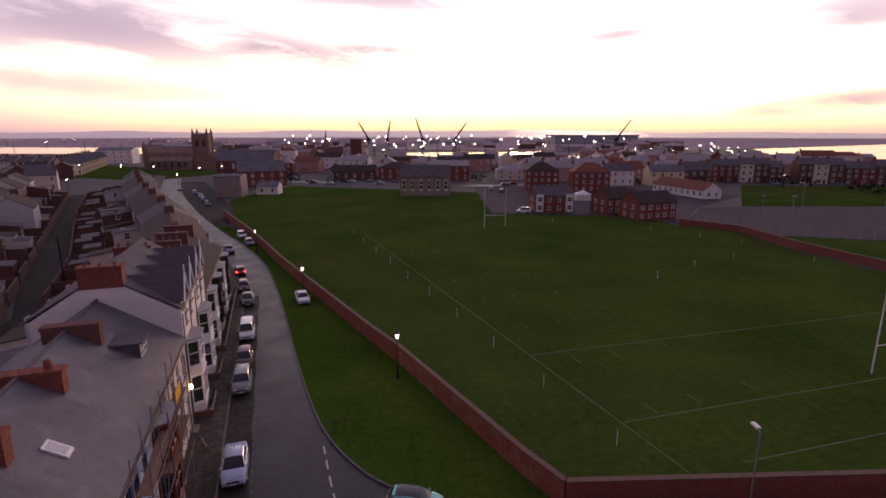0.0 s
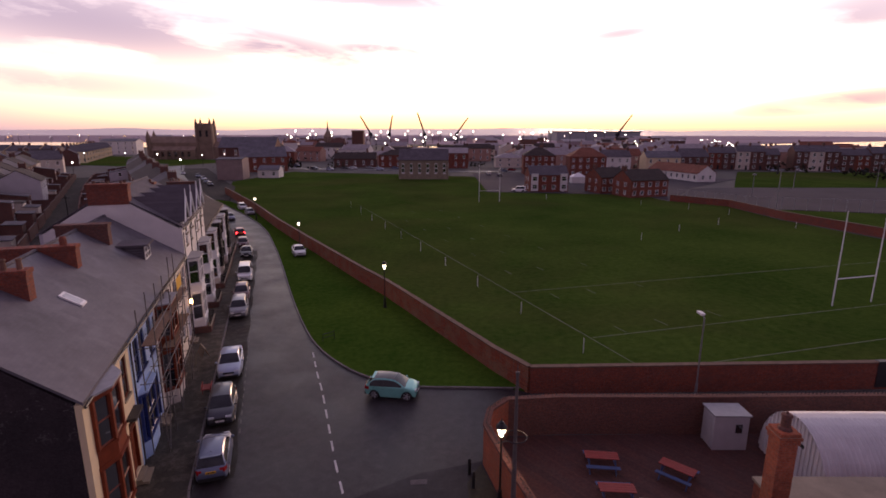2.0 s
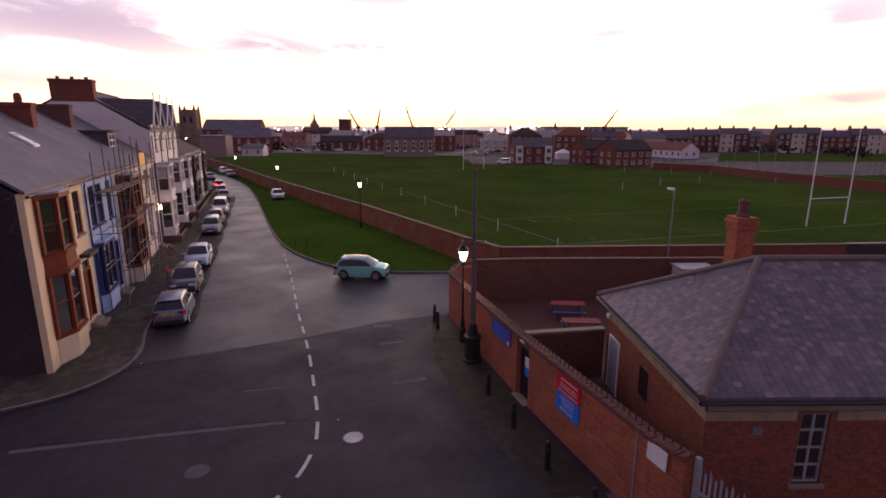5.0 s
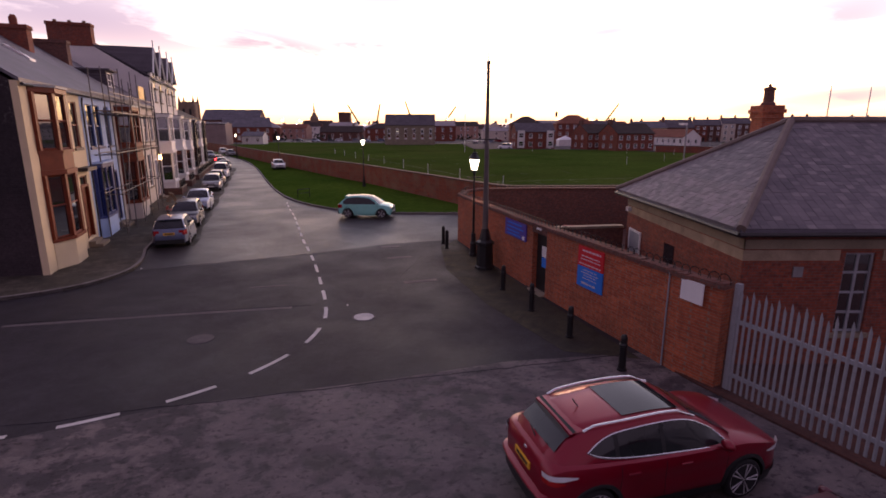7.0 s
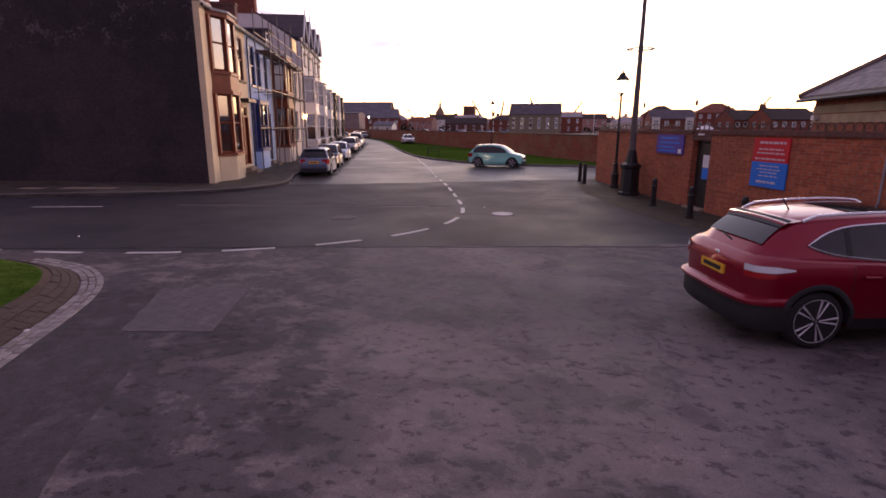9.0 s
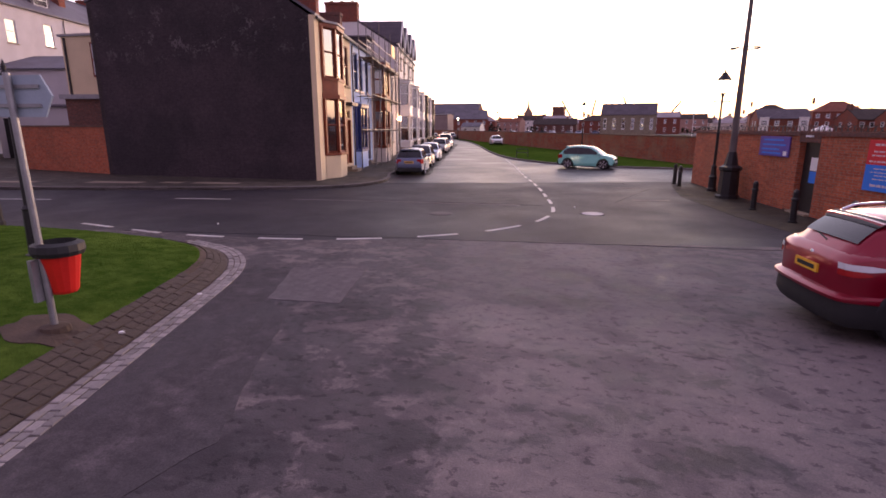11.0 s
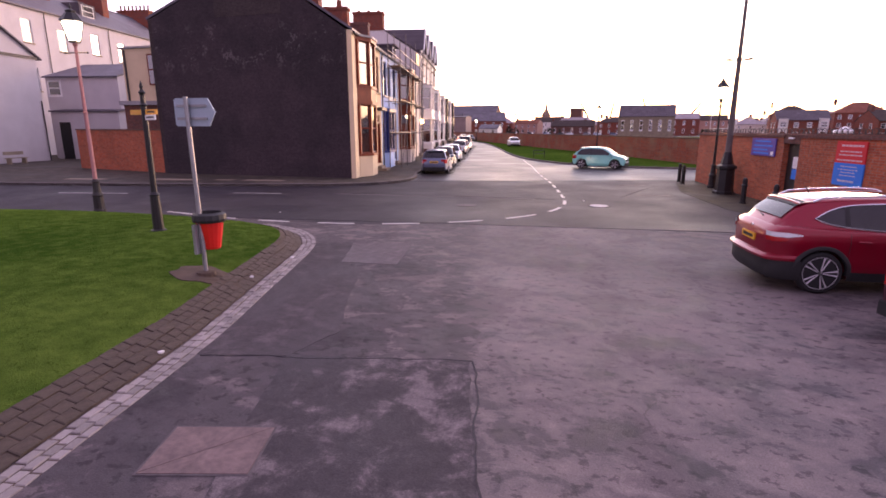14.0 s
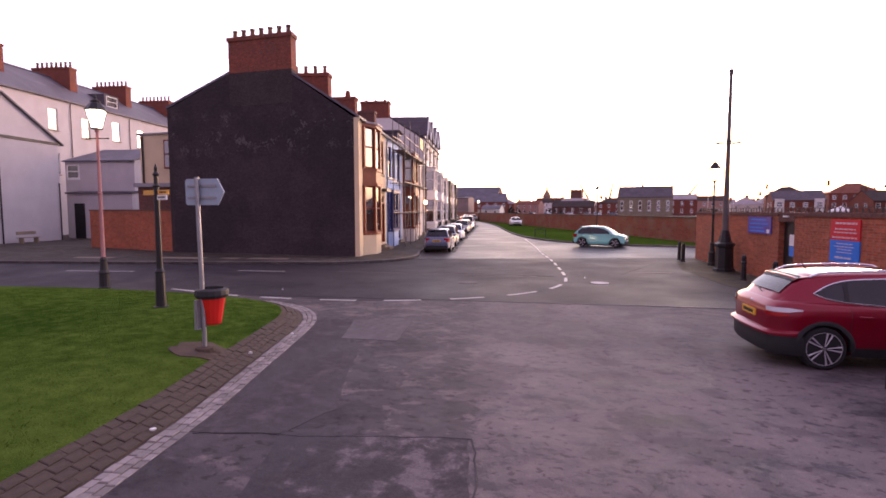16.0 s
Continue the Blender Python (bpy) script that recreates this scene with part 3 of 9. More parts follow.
def kerb_run(name, line, w, h, gap, parent_label, inward=1):
    """Kerb stones one by one along a line, with joints between."""
    top = thing(name, pose(0, 0, 0), parent_label, "kerb", kind="structure")
    bm = bmesh.new()
    box(bm, 0.006, 0.994, 0, 1, 0, 1)
    bmesh.ops.bevel(bm, geom=[e for e in bm.edges if all(v.co.z > 0.5 for v in e.verts)], offset=0.08, segments=1, affect="EDGES")
    me = mesh_of(bm, "kerb_stone", M_KERB)
    for a, b in zip(line, line[1:]):
        a, b = Vector(a), Vector(b)
        L = (b - a).length
        ang = math.degrees(math.atan2(b.y - a.y, b.x - a.x))
        o = same_part("kerb_stone", me, top, pose(a.x, a.y, -0.1, 0, 0, ang) @ Matrix.Diagonal((L, w * inward, h + 0.1, 1)))
    return top


# left pavement, with its kerb
near_l, far_l = [p for p in KERB_L if p[1] < 80], [p for p in KERB_L if p[1] > 79]
sheet("pavement_terrace", [*KERB_S[:-1], *near_l, at_terrace(67.5, -0.1), at_terrace(0.2, -0.1), (-25.0, 12.6), (-34.2, 13.4), (-36, 17.5), (-46, 26), (-60, 30), (-80, 10)], 0.12, M_PAVE, "patched asphalt pavement in front of the terrace", "pavement")
sheet("pavement_bend_row", [*far_l, (-166, 301), (-127, 223), (-95, 168), (-73, 136), (-51.5, 107), at_terrace(67.5, -0.1)], 0.12, M_PAVE, "asphalt pavement in front of the bend", "pavement")
kerb_run("kerb_terrace", KERB_L[:70], 0.14, 0.135, 0.01, "grey stone kerb along the terrace pavement")
kerb_run("kerb_side_street", KERB_S, 0.14, 0.135, 0.01, "grey stone kerb curving round the street corner")
# paler flags and patches let into the pavement by the gable
for x, y, w, d, r in ((-16.4, 11.2, 2.2, 0.6, 14), (-21.0, 9.7, 2.6, 0.7, 16), (-25.6, 8.0, 2.2, 0.6, 18), (-18.5, 10.6, 1.0, 0.5, 14)):
    solid("pavement_slab", boxes((-w / 2, w / 2, -d / 2, d / 2, 0.05, 0.125)), M_STONE, "pale stone slab let into the pavement", "paving slab", "pale slabs", m=pose(x, y, 0, 0, 0, r))

# grass verge between the street and the field wall
sheet("verge", [*[p for p in KERB_R[2:] if p[1] < 136], (-56.0, 133.5), *FIELD_WALL[1:]], 0.10, M_VERGE, "short bright green grass verge", "grass", z0=-0.2)
kerb_run("kerb_verge", KERB_R[:120][::-1], 0.13, 0.13, 0.01, "grey stone kerb along the grass verge", -1)
sheet("pavement_bend", [*[p for p in KERB_R if 136.5 < p[1] < 262], (-120, 262), (-98, 222), (-84, 196), (-69, 170), (-57, 136)], 0.05, M_LANE, "worn asphalt hardstanding beside the far bend", "pavement")
# playing field
field = [(7.9, 29.7), (33, 30.7), (95, 33), (78, 87), (73.5, 106), (73, 126), (62, 137), (60, 150), (15, 157), (14, 214), (-20, 226), (-70, 240), (-78, 190), (-64.0, 150.2), *FIELD_WALL[1:-1]]
sheet("playing_field", field, 0.02, M_TURF, "dark green mown rugby field", "field", z0=-0.3)


# ---- houses ----
M_CLEAR = dull("pale_rooflight_glass", (0.5, 0.5, 0.52), 0.1, 3, 0.12)
def window(parent, x0, x1, z0, z1, y, frame_mat, bars=(0.5,), mull=(), depth=0.10, sill=True, sill_mat=None):
    """A sash window set into the front of a wall: frame, panes, sill. y is the outer face, inward is +y."""
    t = 0.055
    bm = boxes((x0, x0 + t, y + 0.06, y + 0.06 + depth, z0, z1), (x1 - t, x1, y + 0.06, y + 0.06 + depth, z0, z1),
               (x0 + t, x1 - t, y + 0.06, y + 0.06 + depth, z0, z0 + t), (x0 + t, x1 - t, y + 0.06, y + 0.06 + depth, z1 - t, z1))
    for b in bars:
        zz = z0 + (z1 - z0) * b
        box(bm, x0 + t, x1 - t, y + 0.075, y + 0.05 + depth, zz - 0.03, zz + 0.03)
    for b in mull:
        xx = x0 + (x1 - x0) * b
        box(bm, xx - 0.035, xx + 0.035, y + 0.07, y + 0.055 + depth, z0 + t, z1 - t)
    f = part("window", bm, frame_mat, parent)
    part("pane", boxes((x0 + 0.02, x1 - 0.02, y + 0.10, y + 0.115, z0 + 0.02, z1 - 0.02)), M_GLASS, f)
    if sill:
        part("sill", boxes((x0 - 0.10, x1 + 0.10, y - 0.08, y + 0.058, z0 - 0.12, z0)), sill_mat or M_STONE, f)
    return f


def chimney(parent, x, y0, y1, z0, z1, mat, pots=6, wide=0.75, pot_h=0.55):
    """A brick stack across the ridge, corbelled at the top, with a row of clay pots."""
    bm = boxes((x - wide / 2, x + wide / 2, y0, y1, z0, z1 - 0.22), (x - wide / 2 - 0.06, x + wide / 2 + 0.06, y0 - 0.06, y1 + 0.06, z1 - 0.22, z1))
    c = part("chimney", bm, mat, parent)
    pm = bmesh.new()
    turned(pm, [(0.15, 0), (0.13, 0.05), (0.11, pot_h - 0.1), (0.14, pot_h - 0.08), (0.14, pot_h), (0.09, pot_h), (0.09, pot_h - 0.1)], 10)
    me = mesh_of(pm, "chimney_pot", M_POT)
    for i in range(pots):
        same_part("chimney_pot", me, c, pose(x, y0 + (y1 - y0) * (i + 0.5) / pots, z1 - 0.01))
    return c


def roof_pair(parent, w, d, eave, ridge, mat, over=0.25, front_over=0.25, skew0=0.0, thick=0.14, ridge_mat=None, mid=None, back_eave=None):
    """Two slopes meeting at the ridge, over x 0..w; skew0 slants the near verge inward along +x per metre of depth."""
    mid, back_eave = mid or d / 2, back_eave or eave
    bm = bmesh.new()
    for ya, yb in ((-front_over, mid), (d + over, mid)):
        za = eave - (ridge - eave) / mid * front_over if ya < 0 else back_eave - (ridge - back_eave) / (d - mid) * over
        vs = []
        for y, z in ((ya, za), (yb, ridge)):
            x0 = skew0 * max(0.0, y)
            vs.append([bm.verts.new((x0, y, z)), bm.verts.new((w, y, z)), bm.verts.new((w, y, z + thick)), bm.verts.new((x0, y, z + thick))])
        a, b = vs
        for i in range(4):
            bm.faces.new((a[i], a[(i + 1) % 4], b[(i + 1) % 4], b[i]))
        bm.faces.new(a[::-1])
        bm.faces.new(b)
    r = part("roof", bm, mat, parent)
    rb = bmesh.new()
    rod(rb, (skew0 * mid, mid, ridge + thick), (w, mid, ridge + thick), 0.12, 8)
    part("ridge_tiles", rb, ridge_mat or M_SLATE_D, r)
    return r


def shell(parent, w, d, z0, eave, ridge, front_mat, side_mat, back_mat, holes=(), back_holes=(), gable0=True, gable1=True, skew0=0.0, t=0.25, mid=None, back_eave=None):
    """Front wall with holes, back wall, and gable walls of a house over x 0..w, y 0..d."""
    part("front_wall", pierced(bmesh.new(), 0, w, z0, eave, 0, t, list(holes)), front_mat, parent)
    mid, back_eave = mid or d / 2, back_eave or eave
    part("back_wall", pierced(bmesh.new(), skew0 * d, w, z0, back_eave, d - t, d, list(back_holes)), back_mat, parent)
    for x, on in ((0, gable0), (w, gable1)):
        if not on:
            continue
        bm = bmesh.new()
        prof = [(t, z0), (d - t, z0), (d - t, back_eave), (mid, ridge), (t, eave)]
        s = skew0 if x == 0 else 0.0
        e = 0.003 if x == 0 else -t
        a = [bm.verts.new((x + e + s * y, y, z)) for y, z in prof]
        b = [bm.verts.new((x + e + t - 0.003 + s * y, y, z)) for y, z in prof]
        bm.faces.new(a)
        bm.faces.new(b[::-1])
        for i in range(5):
            bm.faces.new((a[i], b[i], b[(i + 1) % 5], a[(i + 1) % 5]))
        part("gable_wall", bm, side_mat, parent)
    # a black sheet behind the panes stands in for the rooms' dark
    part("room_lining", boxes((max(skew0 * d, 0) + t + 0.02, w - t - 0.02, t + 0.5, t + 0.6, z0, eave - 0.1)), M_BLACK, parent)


def canted_bay(parent, x0, x1, depth, levels, wood, base_mat, splay=0.55, z_floor=0.12, roof_mat=None, label="", split=1.1):
    """A canted bay: plinth, and for each level (z0, z1) sill, posts, panes, cornice."""
    def plan(g):
        return [(x0 - g, 0.0), (x0 - g, -0.02), (x0 + splay - g * 0.5, -depth - g), (x1 - splay + g * 0.5, -depth - g), (x1 + g, -0.02), (x1 + g, 0.0)]
    bay = part("bay_window", prism(bmesh.new(), plan(0), z_floor, levels[0][0]), base_mat, parent, label)
    corners = [(x0 + 0.04, -0.05), (x0 + splay, -depth + 0.06), (x1 - splay, -depth + 0.06), (x1 - 0.04, -0.05)]
    for i, (z0, z1) in enumerate(levels):
        part("sill", prism(bmesh.new(), plan(0.08), z0, z0 + 0.14), wood if base_mat != M_WHITE else M_WPAINT, bay)
        bm = bmesh.new()
        for cx, cy in corners:
            box(bm, cx - 0.13, cx + 0.13, cy - 0.08, cy + 0.06, z0 + 0.14, z1 - 0.2)
        for (ax, ay), (bx, by) in zip(corners, corners[1:]):
            a, b = Vector((ax, ay)), Vector((bx, by))
            n = 2 if (b - a).length > split else 1
            for k in range(1, n):
                c = a.lerp(b, k / n)
                box(bm, c.x - 0.06, c.x + 0.06, c.y - 0.05, c.y + 0.05, z0 + 0.14, z1 - 0.2)
            for fz in (0.0, 0.52, 1.0):
                zz = z0 + 0.18 + (z1 - z0 - 0.42) * fz
                rod(bm, (ax, ay, zz), (bx, by, zz), 0.045, 4)
        fr = part("bay_frame", bm, wood, bay)
        for (ax, ay), (bx, by) in zip(corners, corners[1:]):
            pm = bmesh.new()
            a, b = Vector((ax, ay)), Vector((bx, by))
            nn = Vector((-(b - a).y, (b - a).x)).normalized() * 0.015
            prism(pm, [tuple(a), tuple(b), tuple(b + nn), tuple(a + nn)], z0 + 0.14, z1 - 0.2)
            part("pane", pm, M_GLASS, fr)
        part("cornice", prism(bmesh.new(), plan(0.10), z1 - 0.2, z1), wood, bay)
        top = levels[i + 1][0] if i + 1 < len(levels) else None
        if top:
            part("apron", prism(bmesh.new(), plan(0.02), z1, top), wood, bay)
    part("bay_roof", prism(bmesh.new(), plan(0.16), levels[-1][1], levels[-1][1] + 0.10), roof_mat or M_LEAD, bay)
    return bay


def door(parent, x0, x1, z0, z1, y, mat, frame_mat, steps=2):
    d = part("door", boxes((x0, x1, y + 0.12, y + 0.17, z0, z1)), mat, parent)
    part("door_frame", boxes((x0 - 0.10, x0, y - 0.03, y + 0.17, z0, z1 + 0.1), (x1, x1 + 0.10, y - 0.03, y + 0.17, z0, z1 + 0.1), (x0, x1, y - 0.03, y + 0.17, z1, z1 + 0.1)), frame_mat, d)
    bm = bmesh.new()
    for zz in ((0.12, 0.40), (0.48, 0.92)):
        for xx in ((0.12, 0.46), (0.54, 0.88)):
            box(bm, x0 + (x1 - x0) * xx[0], x0 + (x1 - x0) * xx[1], y + 0.105, y + 0.12, z0 + (z1 - z0) * zz[0], z0 + (z1 - z0) * zz[1])
    part("door_panels", bm, mat, d)
    part("door_knob", boxes((x0 + 0.08, x0 + 0.13, y + 0.07, y + 0.12, z0 + 1.0, z0 + 1.05)), M_STEEL, d, "brass knob")
    for i in range(steps):
        part("step", boxes((x0 - 0.15, x1 + 0.15, y - 0.3 * (steps - i), y - 0.3 * (steps - i - 1) - 0.003, 0.05, 0.12 + (z0 - 0.12) * (i + 1) / (steps + 1))), M_STONE, d)
    return d


def gutter(parent, x0, x1, eave, y=-0.13):
    bm = bmesh.new()
    rod(bm, (x0, y, eave - 0.12), (x1, y, eave - 0.12), 0.065, 6)
    return part("gutter", bm, M_PIPE, parent)


def downpipe(parent, x, z1, y=-0.08):
    bm = bmesh.new()
    rod(bm, (x, y, 0.15), (x, y, z1), 0.045, 6)
    rod(bm, (x, y, z1), (x, -0.12, z1 + 0.25), 0.045, 6)
    return part("downpipe", bm, M_PIPE, parent)


EAVE, RIDGE, DEEP = 7.6, 11.3, 11.4
TERRACE = "terraced houses along the street"


def terrace_house(u, label):
    h = thing("terraced_house", on_terrace(u, 0.12), label, "house", TERRACE)
    return h


SK = 0.19                                   # the corner house's end wall is not square to the street
# corner house, cream, brown two-storey bay, black tarred end wall
h = terrace_house(0, "corner house, cream render, brown wooden bay, black tarred end wall")
shell(h, 7.0, 12.3, 0.0, EAVE, RIDGE, M_CREAM, M_TARG, M_TAR, [(1.5, 4.3, 1.0, 7.3), (5.35, 6.45, 0.55, 3.6), (5.4, 6.4, 4.95, 7.1)], [], skew0=SK, back_eave=8.75, mid=5.7)
canted_bay(h, 0.85, 3.98, 0.52, [(1.25, 4.2), (4.85, 7.45)], M_BROWN, M_CREAM, splay=0.92, split=9.0)
door(h, 5.4, 6.4, 0.55, 3.05, 0, M_BROWN, M_BROWN)
window(h, 5.42, 6.38, 3.12, 3.58, 0, M_BROWN, bars=(), sill=False)
window(h, 5.4, 6.4, 4.95, 7.1, 0, M_BROWN)
part("door_hood", boxes((5.15, 6.7, -0.45, 0.0, 3.85, 4.02)), M_PIPE, h)
roof_pair(h, 7.0, 12.3, EAVE, RIDGE, M_SLATE, skew0=SK, front_over=0.06, back_eave=8.75, mid=5.7, over=0.1)
gutter(h, 0, 7.0, EAVE)
# cream rear wing with a brown window and a lean-to roof below
bm = bmesh.new()
extrude_x(bm, [(12.32, 0), (16.45, 0), (16.45, 7.65), (12.32, 7.80)], 5.6, 9.2)
wing = part("rear_wing", bm, M_CREAM, h)
bm = bmesh.new()
extrude_x(bm, [(12.32, 7.81), (16.45 + 0.15, 7.66), (16.45 + 0.15, 7.78), (12.32, 7.93)], 5.5, 9.3)
part("wing_roof", bm, M_LEAD, wing)
part("wing_window", boxes((5.54, 5.595, 16.45 - 2.6, 16.45 - 1.7, 5.45, 7.35)), M_BROWN, wing)
part("wing_pane", boxes((5.53, 5.54, 16.45 - 2.52, 16.45 - 1.78, 5.55, 6.36), (5.53, 5.54, 16.45 - 2.52, 16.45 - 1.78, 6.44, 7.27)), M_GLASS, wing)
part("wing_pipe", boxes((5.50, 5.59, 16.45 - 0.25, 16.45 - 0.16, 0.1, 7.6)), M_PIPE, wing)
part("lean_to", boxes((5.1, 5.59, 12.6, 16.45 - 0.1, 2.6, 4.2)), M_BRICK_D, wing)
part("lean_to_roof", boxes((4.9, 5.59, 12.5, 16.45 + 0.1, 4.2, 4.45)), M_LEAD, wing)
bm = bmesh.new()
for g, za, zb in ((0.0, 10.45, 12.2), (0.06, 12.2, 12.42)):
    prism(bm, [(SK * 3.9 - g - 0.012, 3.9 - g), (SK * 3.9 + 0.75 + g, 3.9 - g), (SK * 7.9 + 0.75 + g, 7.9 + g), (SK * 7.9 - g - 0.012, 7.9 + g)], za, zb)
stack = part("chimney", bm, M_BRICK, h)
bm = bmesh.new()
prism(bm, [(SK * 3.9 - 0.010, 3.9), (SK * 3.9 + 0.74, 3.9), (SK * 7.9 + 0.74, 7.9), (SK * 7.9 - 0.010, 7.9)], 8.6, 10.447)
part("chimney_base", bm, M_TAR, h)
pm = bmesh.new()
turned(pm, [(0.15, 0), (0.13, 0.05), (0.11, 0.40), (0.14, 0.42), (0.14, 0.5), (0.09, 0.5), (0.09, 0.4)], 10)
me = mesh_of(pm, "chimney_pot", M_POT)
for k in range(7):
    same_part("chimney_pot", me, stack, pose(SK * (4.2 + 0.57 * k) + 0.37, 4.2 + 0.57 * k, 12.40))
# pale blue house
h = terrace_house(7.0, "pale blue rendered terraced house behind scaffolding")
shell(h, 6.2, DEEP, 0.0, EAVE, RIDGE, M_BLUE, M_BLUE, M_OFFW, [(0.8, 3.4, 1.2, 4.0), (4.2, 5.3, 0.5, 3.4), (0.9, 2.0, 4.9, 7.1), (2.3, 3.4, 4.9, 7.1), (4.3, 5.3, 4.9, 7.1)], gable0=False, gable1=False)
canted_bay(h, 0.7, 3.5, 0.28, [(1.15, 4.05)], M_DKBLUE, M_BLUE, splay=0.35, roof_mat=M_BLUE)
for a, b in ((0.9, 2.0), (2.3, 3.4), (4.3, 5.3)):
    window(h, a, b, 4.9, 7.1, 0, M_DKBLUE, sill_mat=M_DKBLUE)
door(h, 4.25, 5.25, 0.5, 3.35, 0, M_DKBLUE, M_DKBLUE)
roof_pair(h, 6.2, DEEP, EAVE, RIDGE, M_SLATE, front_over=0.06)
gutter(h, 0, 6.2, EAVE)
kk = (RIDGE - EAVE) / (DEEP / 2)
def on_slope(x0, x1, y0, y1, za, zb):
    """A box lying on the front slope of the roof."""
    bm = bmesh.new()
    vs = [bm.verts.new((x, y, EAVE + 0.14 + kk * y + dz)) for dz in (za, zb) for x, y in ((x0, y0), (x1, y0), (x1, y1), (x0, y1))]
    for f in ((3, 2, 1, 0), (4, 5, 6, 7), (0, 1, 5, 4), (1, 2, 6, 5), (2, 3, 7, 6), (3, 0, 4, 7)):
        bm.faces.new([vs[i] for i in f])
    return bm


sky_l = part("rooflight", on_slope(1.45, 2.25, 2.2, 3.2, -0.02, 0.10), M_WPAINT, h, "white-framed rooflight")
part("pane", on_slope(1.55, 2.15, 2.32, 3.08, 0.10, 0.115), M_CLEAR, sky_l)
chimney(h, 0.1, 3.75, 7.7, 9.2, 11.75, M_BRICK, 6)
downpipe(h, 0.15, 7.1)
# white house with brown bay, scaffolded
h = terrace_house(13.2, "white terraced house with dark red-brown bay behind scaffolding")
shell(h, 6.2, DEEP, 0.0, EAVE, RIDGE, M_OFFW, M_OFFW, M_OFFW, [(0.8, 3.4, 1.2, 7.2), (4.2, 5.3, 0.5, 3.4), (4.2, 5.2, 4.9, 7.1)], gable0=False, gable1=False)
canted_bay(h, 0.6, 3.6, 0.8, [(1.15, 4.05), (4.8, 7.2)], M_BROWN, M_OFFW, splay=0.4)
window(h, 4.2, 5.2, 4.9, 7.1, 0, M_BROWN)
door(h, 4.25, 5.25, 0.5, 3.35, 0, M_BROWN, M_BROWN)
roof_pair(h, 6.2, DEEP, EAVE, RIDGE, M_SLATE, front_over=0.06)
gutter(h, 0, 6.2, EAVE)
chimney(h, 0.55, 3.72, 7.7, 9.4, 11.6, M_BRICK, 0)
box_ = bmesh.new()
turned(box_, [(0.2, 11.55), (0.2, 12.0), (0.12, 12.15)], 10, 0.55, 4.4)
part("chimney_pot", box_, M_BRICK, h)
# cream flat-fronted house with a dormer
h = terrace_house(19.4, "flat-fronted cream terraced house with white sash windows")
shell(h, 7.6, DEEP, 0.0, EAVE, RIDGE, M_OFFW, M_OFFW, M_OFFW, [(0.9, 2.1, 1.4, 3.9), (2.9, 4.1, 1.4, 3.9), (5.6, 6.6, 0.5, 3.4), (0.9, 2.0, 4.9, 7.0), (3.0, 4.1, 4.9, 7.0), (5.4, 6.5, 4.9, 7.0)], gable0=False, gable1=False)
for a, b, c, d in ((0.9, 2.1, 1.4, 3.9), (2.9, 4.1, 1.4, 3.9), (0.9, 2.0, 4.9, 7.0), (3.0, 4.1, 4.9, 7.0), (5.4, 6.5, 4.9, 7.0)):
    window(h, a, b, c, d, 0, M_WPAINT)
door(h, 5.65, 6.55, 0.5, 3.3, 0, M_DKBLUE, M_WPAINT)
roof_pair(h, 7.6, DEEP, EAVE, RIDGE, M_SLATE, front_over=0.06)
gutter(h, 0, 7.6, EAVE)
downpipe(h, 7.4, 7.1)
part("porch_light", boxes((7.1, 7.3, -0.28, -0.08, 3.3, 3.65)), M_LAMP_N, h, "lit orange porch lantern")
chimney(h, 1.2, 3.75, 7.0, 9.4, 11.8, M_BRICK_D, 0)
# dormer on that roof
dz = EAVE + (RIDGE - EAVE) / (DEEP / 2) * 1.5
part("dormer", boxes((1.2, 3.2, 1.7, 4.6, dz - 0.1, dz + 1.35)), M_SLATE_D, h)
window(h, 1.35, 3.05, dz + 0.25, dz + 1.2, 1.58, M_WPAINT, bars=(0.5,), mull=(0.5,), sill=False)
part("dormer_roof", boxes((1.0, 3.4, 1.4, 4.9, dz + 1.35, dz + 1.47)), M_SLATE_D, h)
# tall pair, white, three storeys, gabled dormers over two-storey bays
TE, TR = 10.1, 13.3


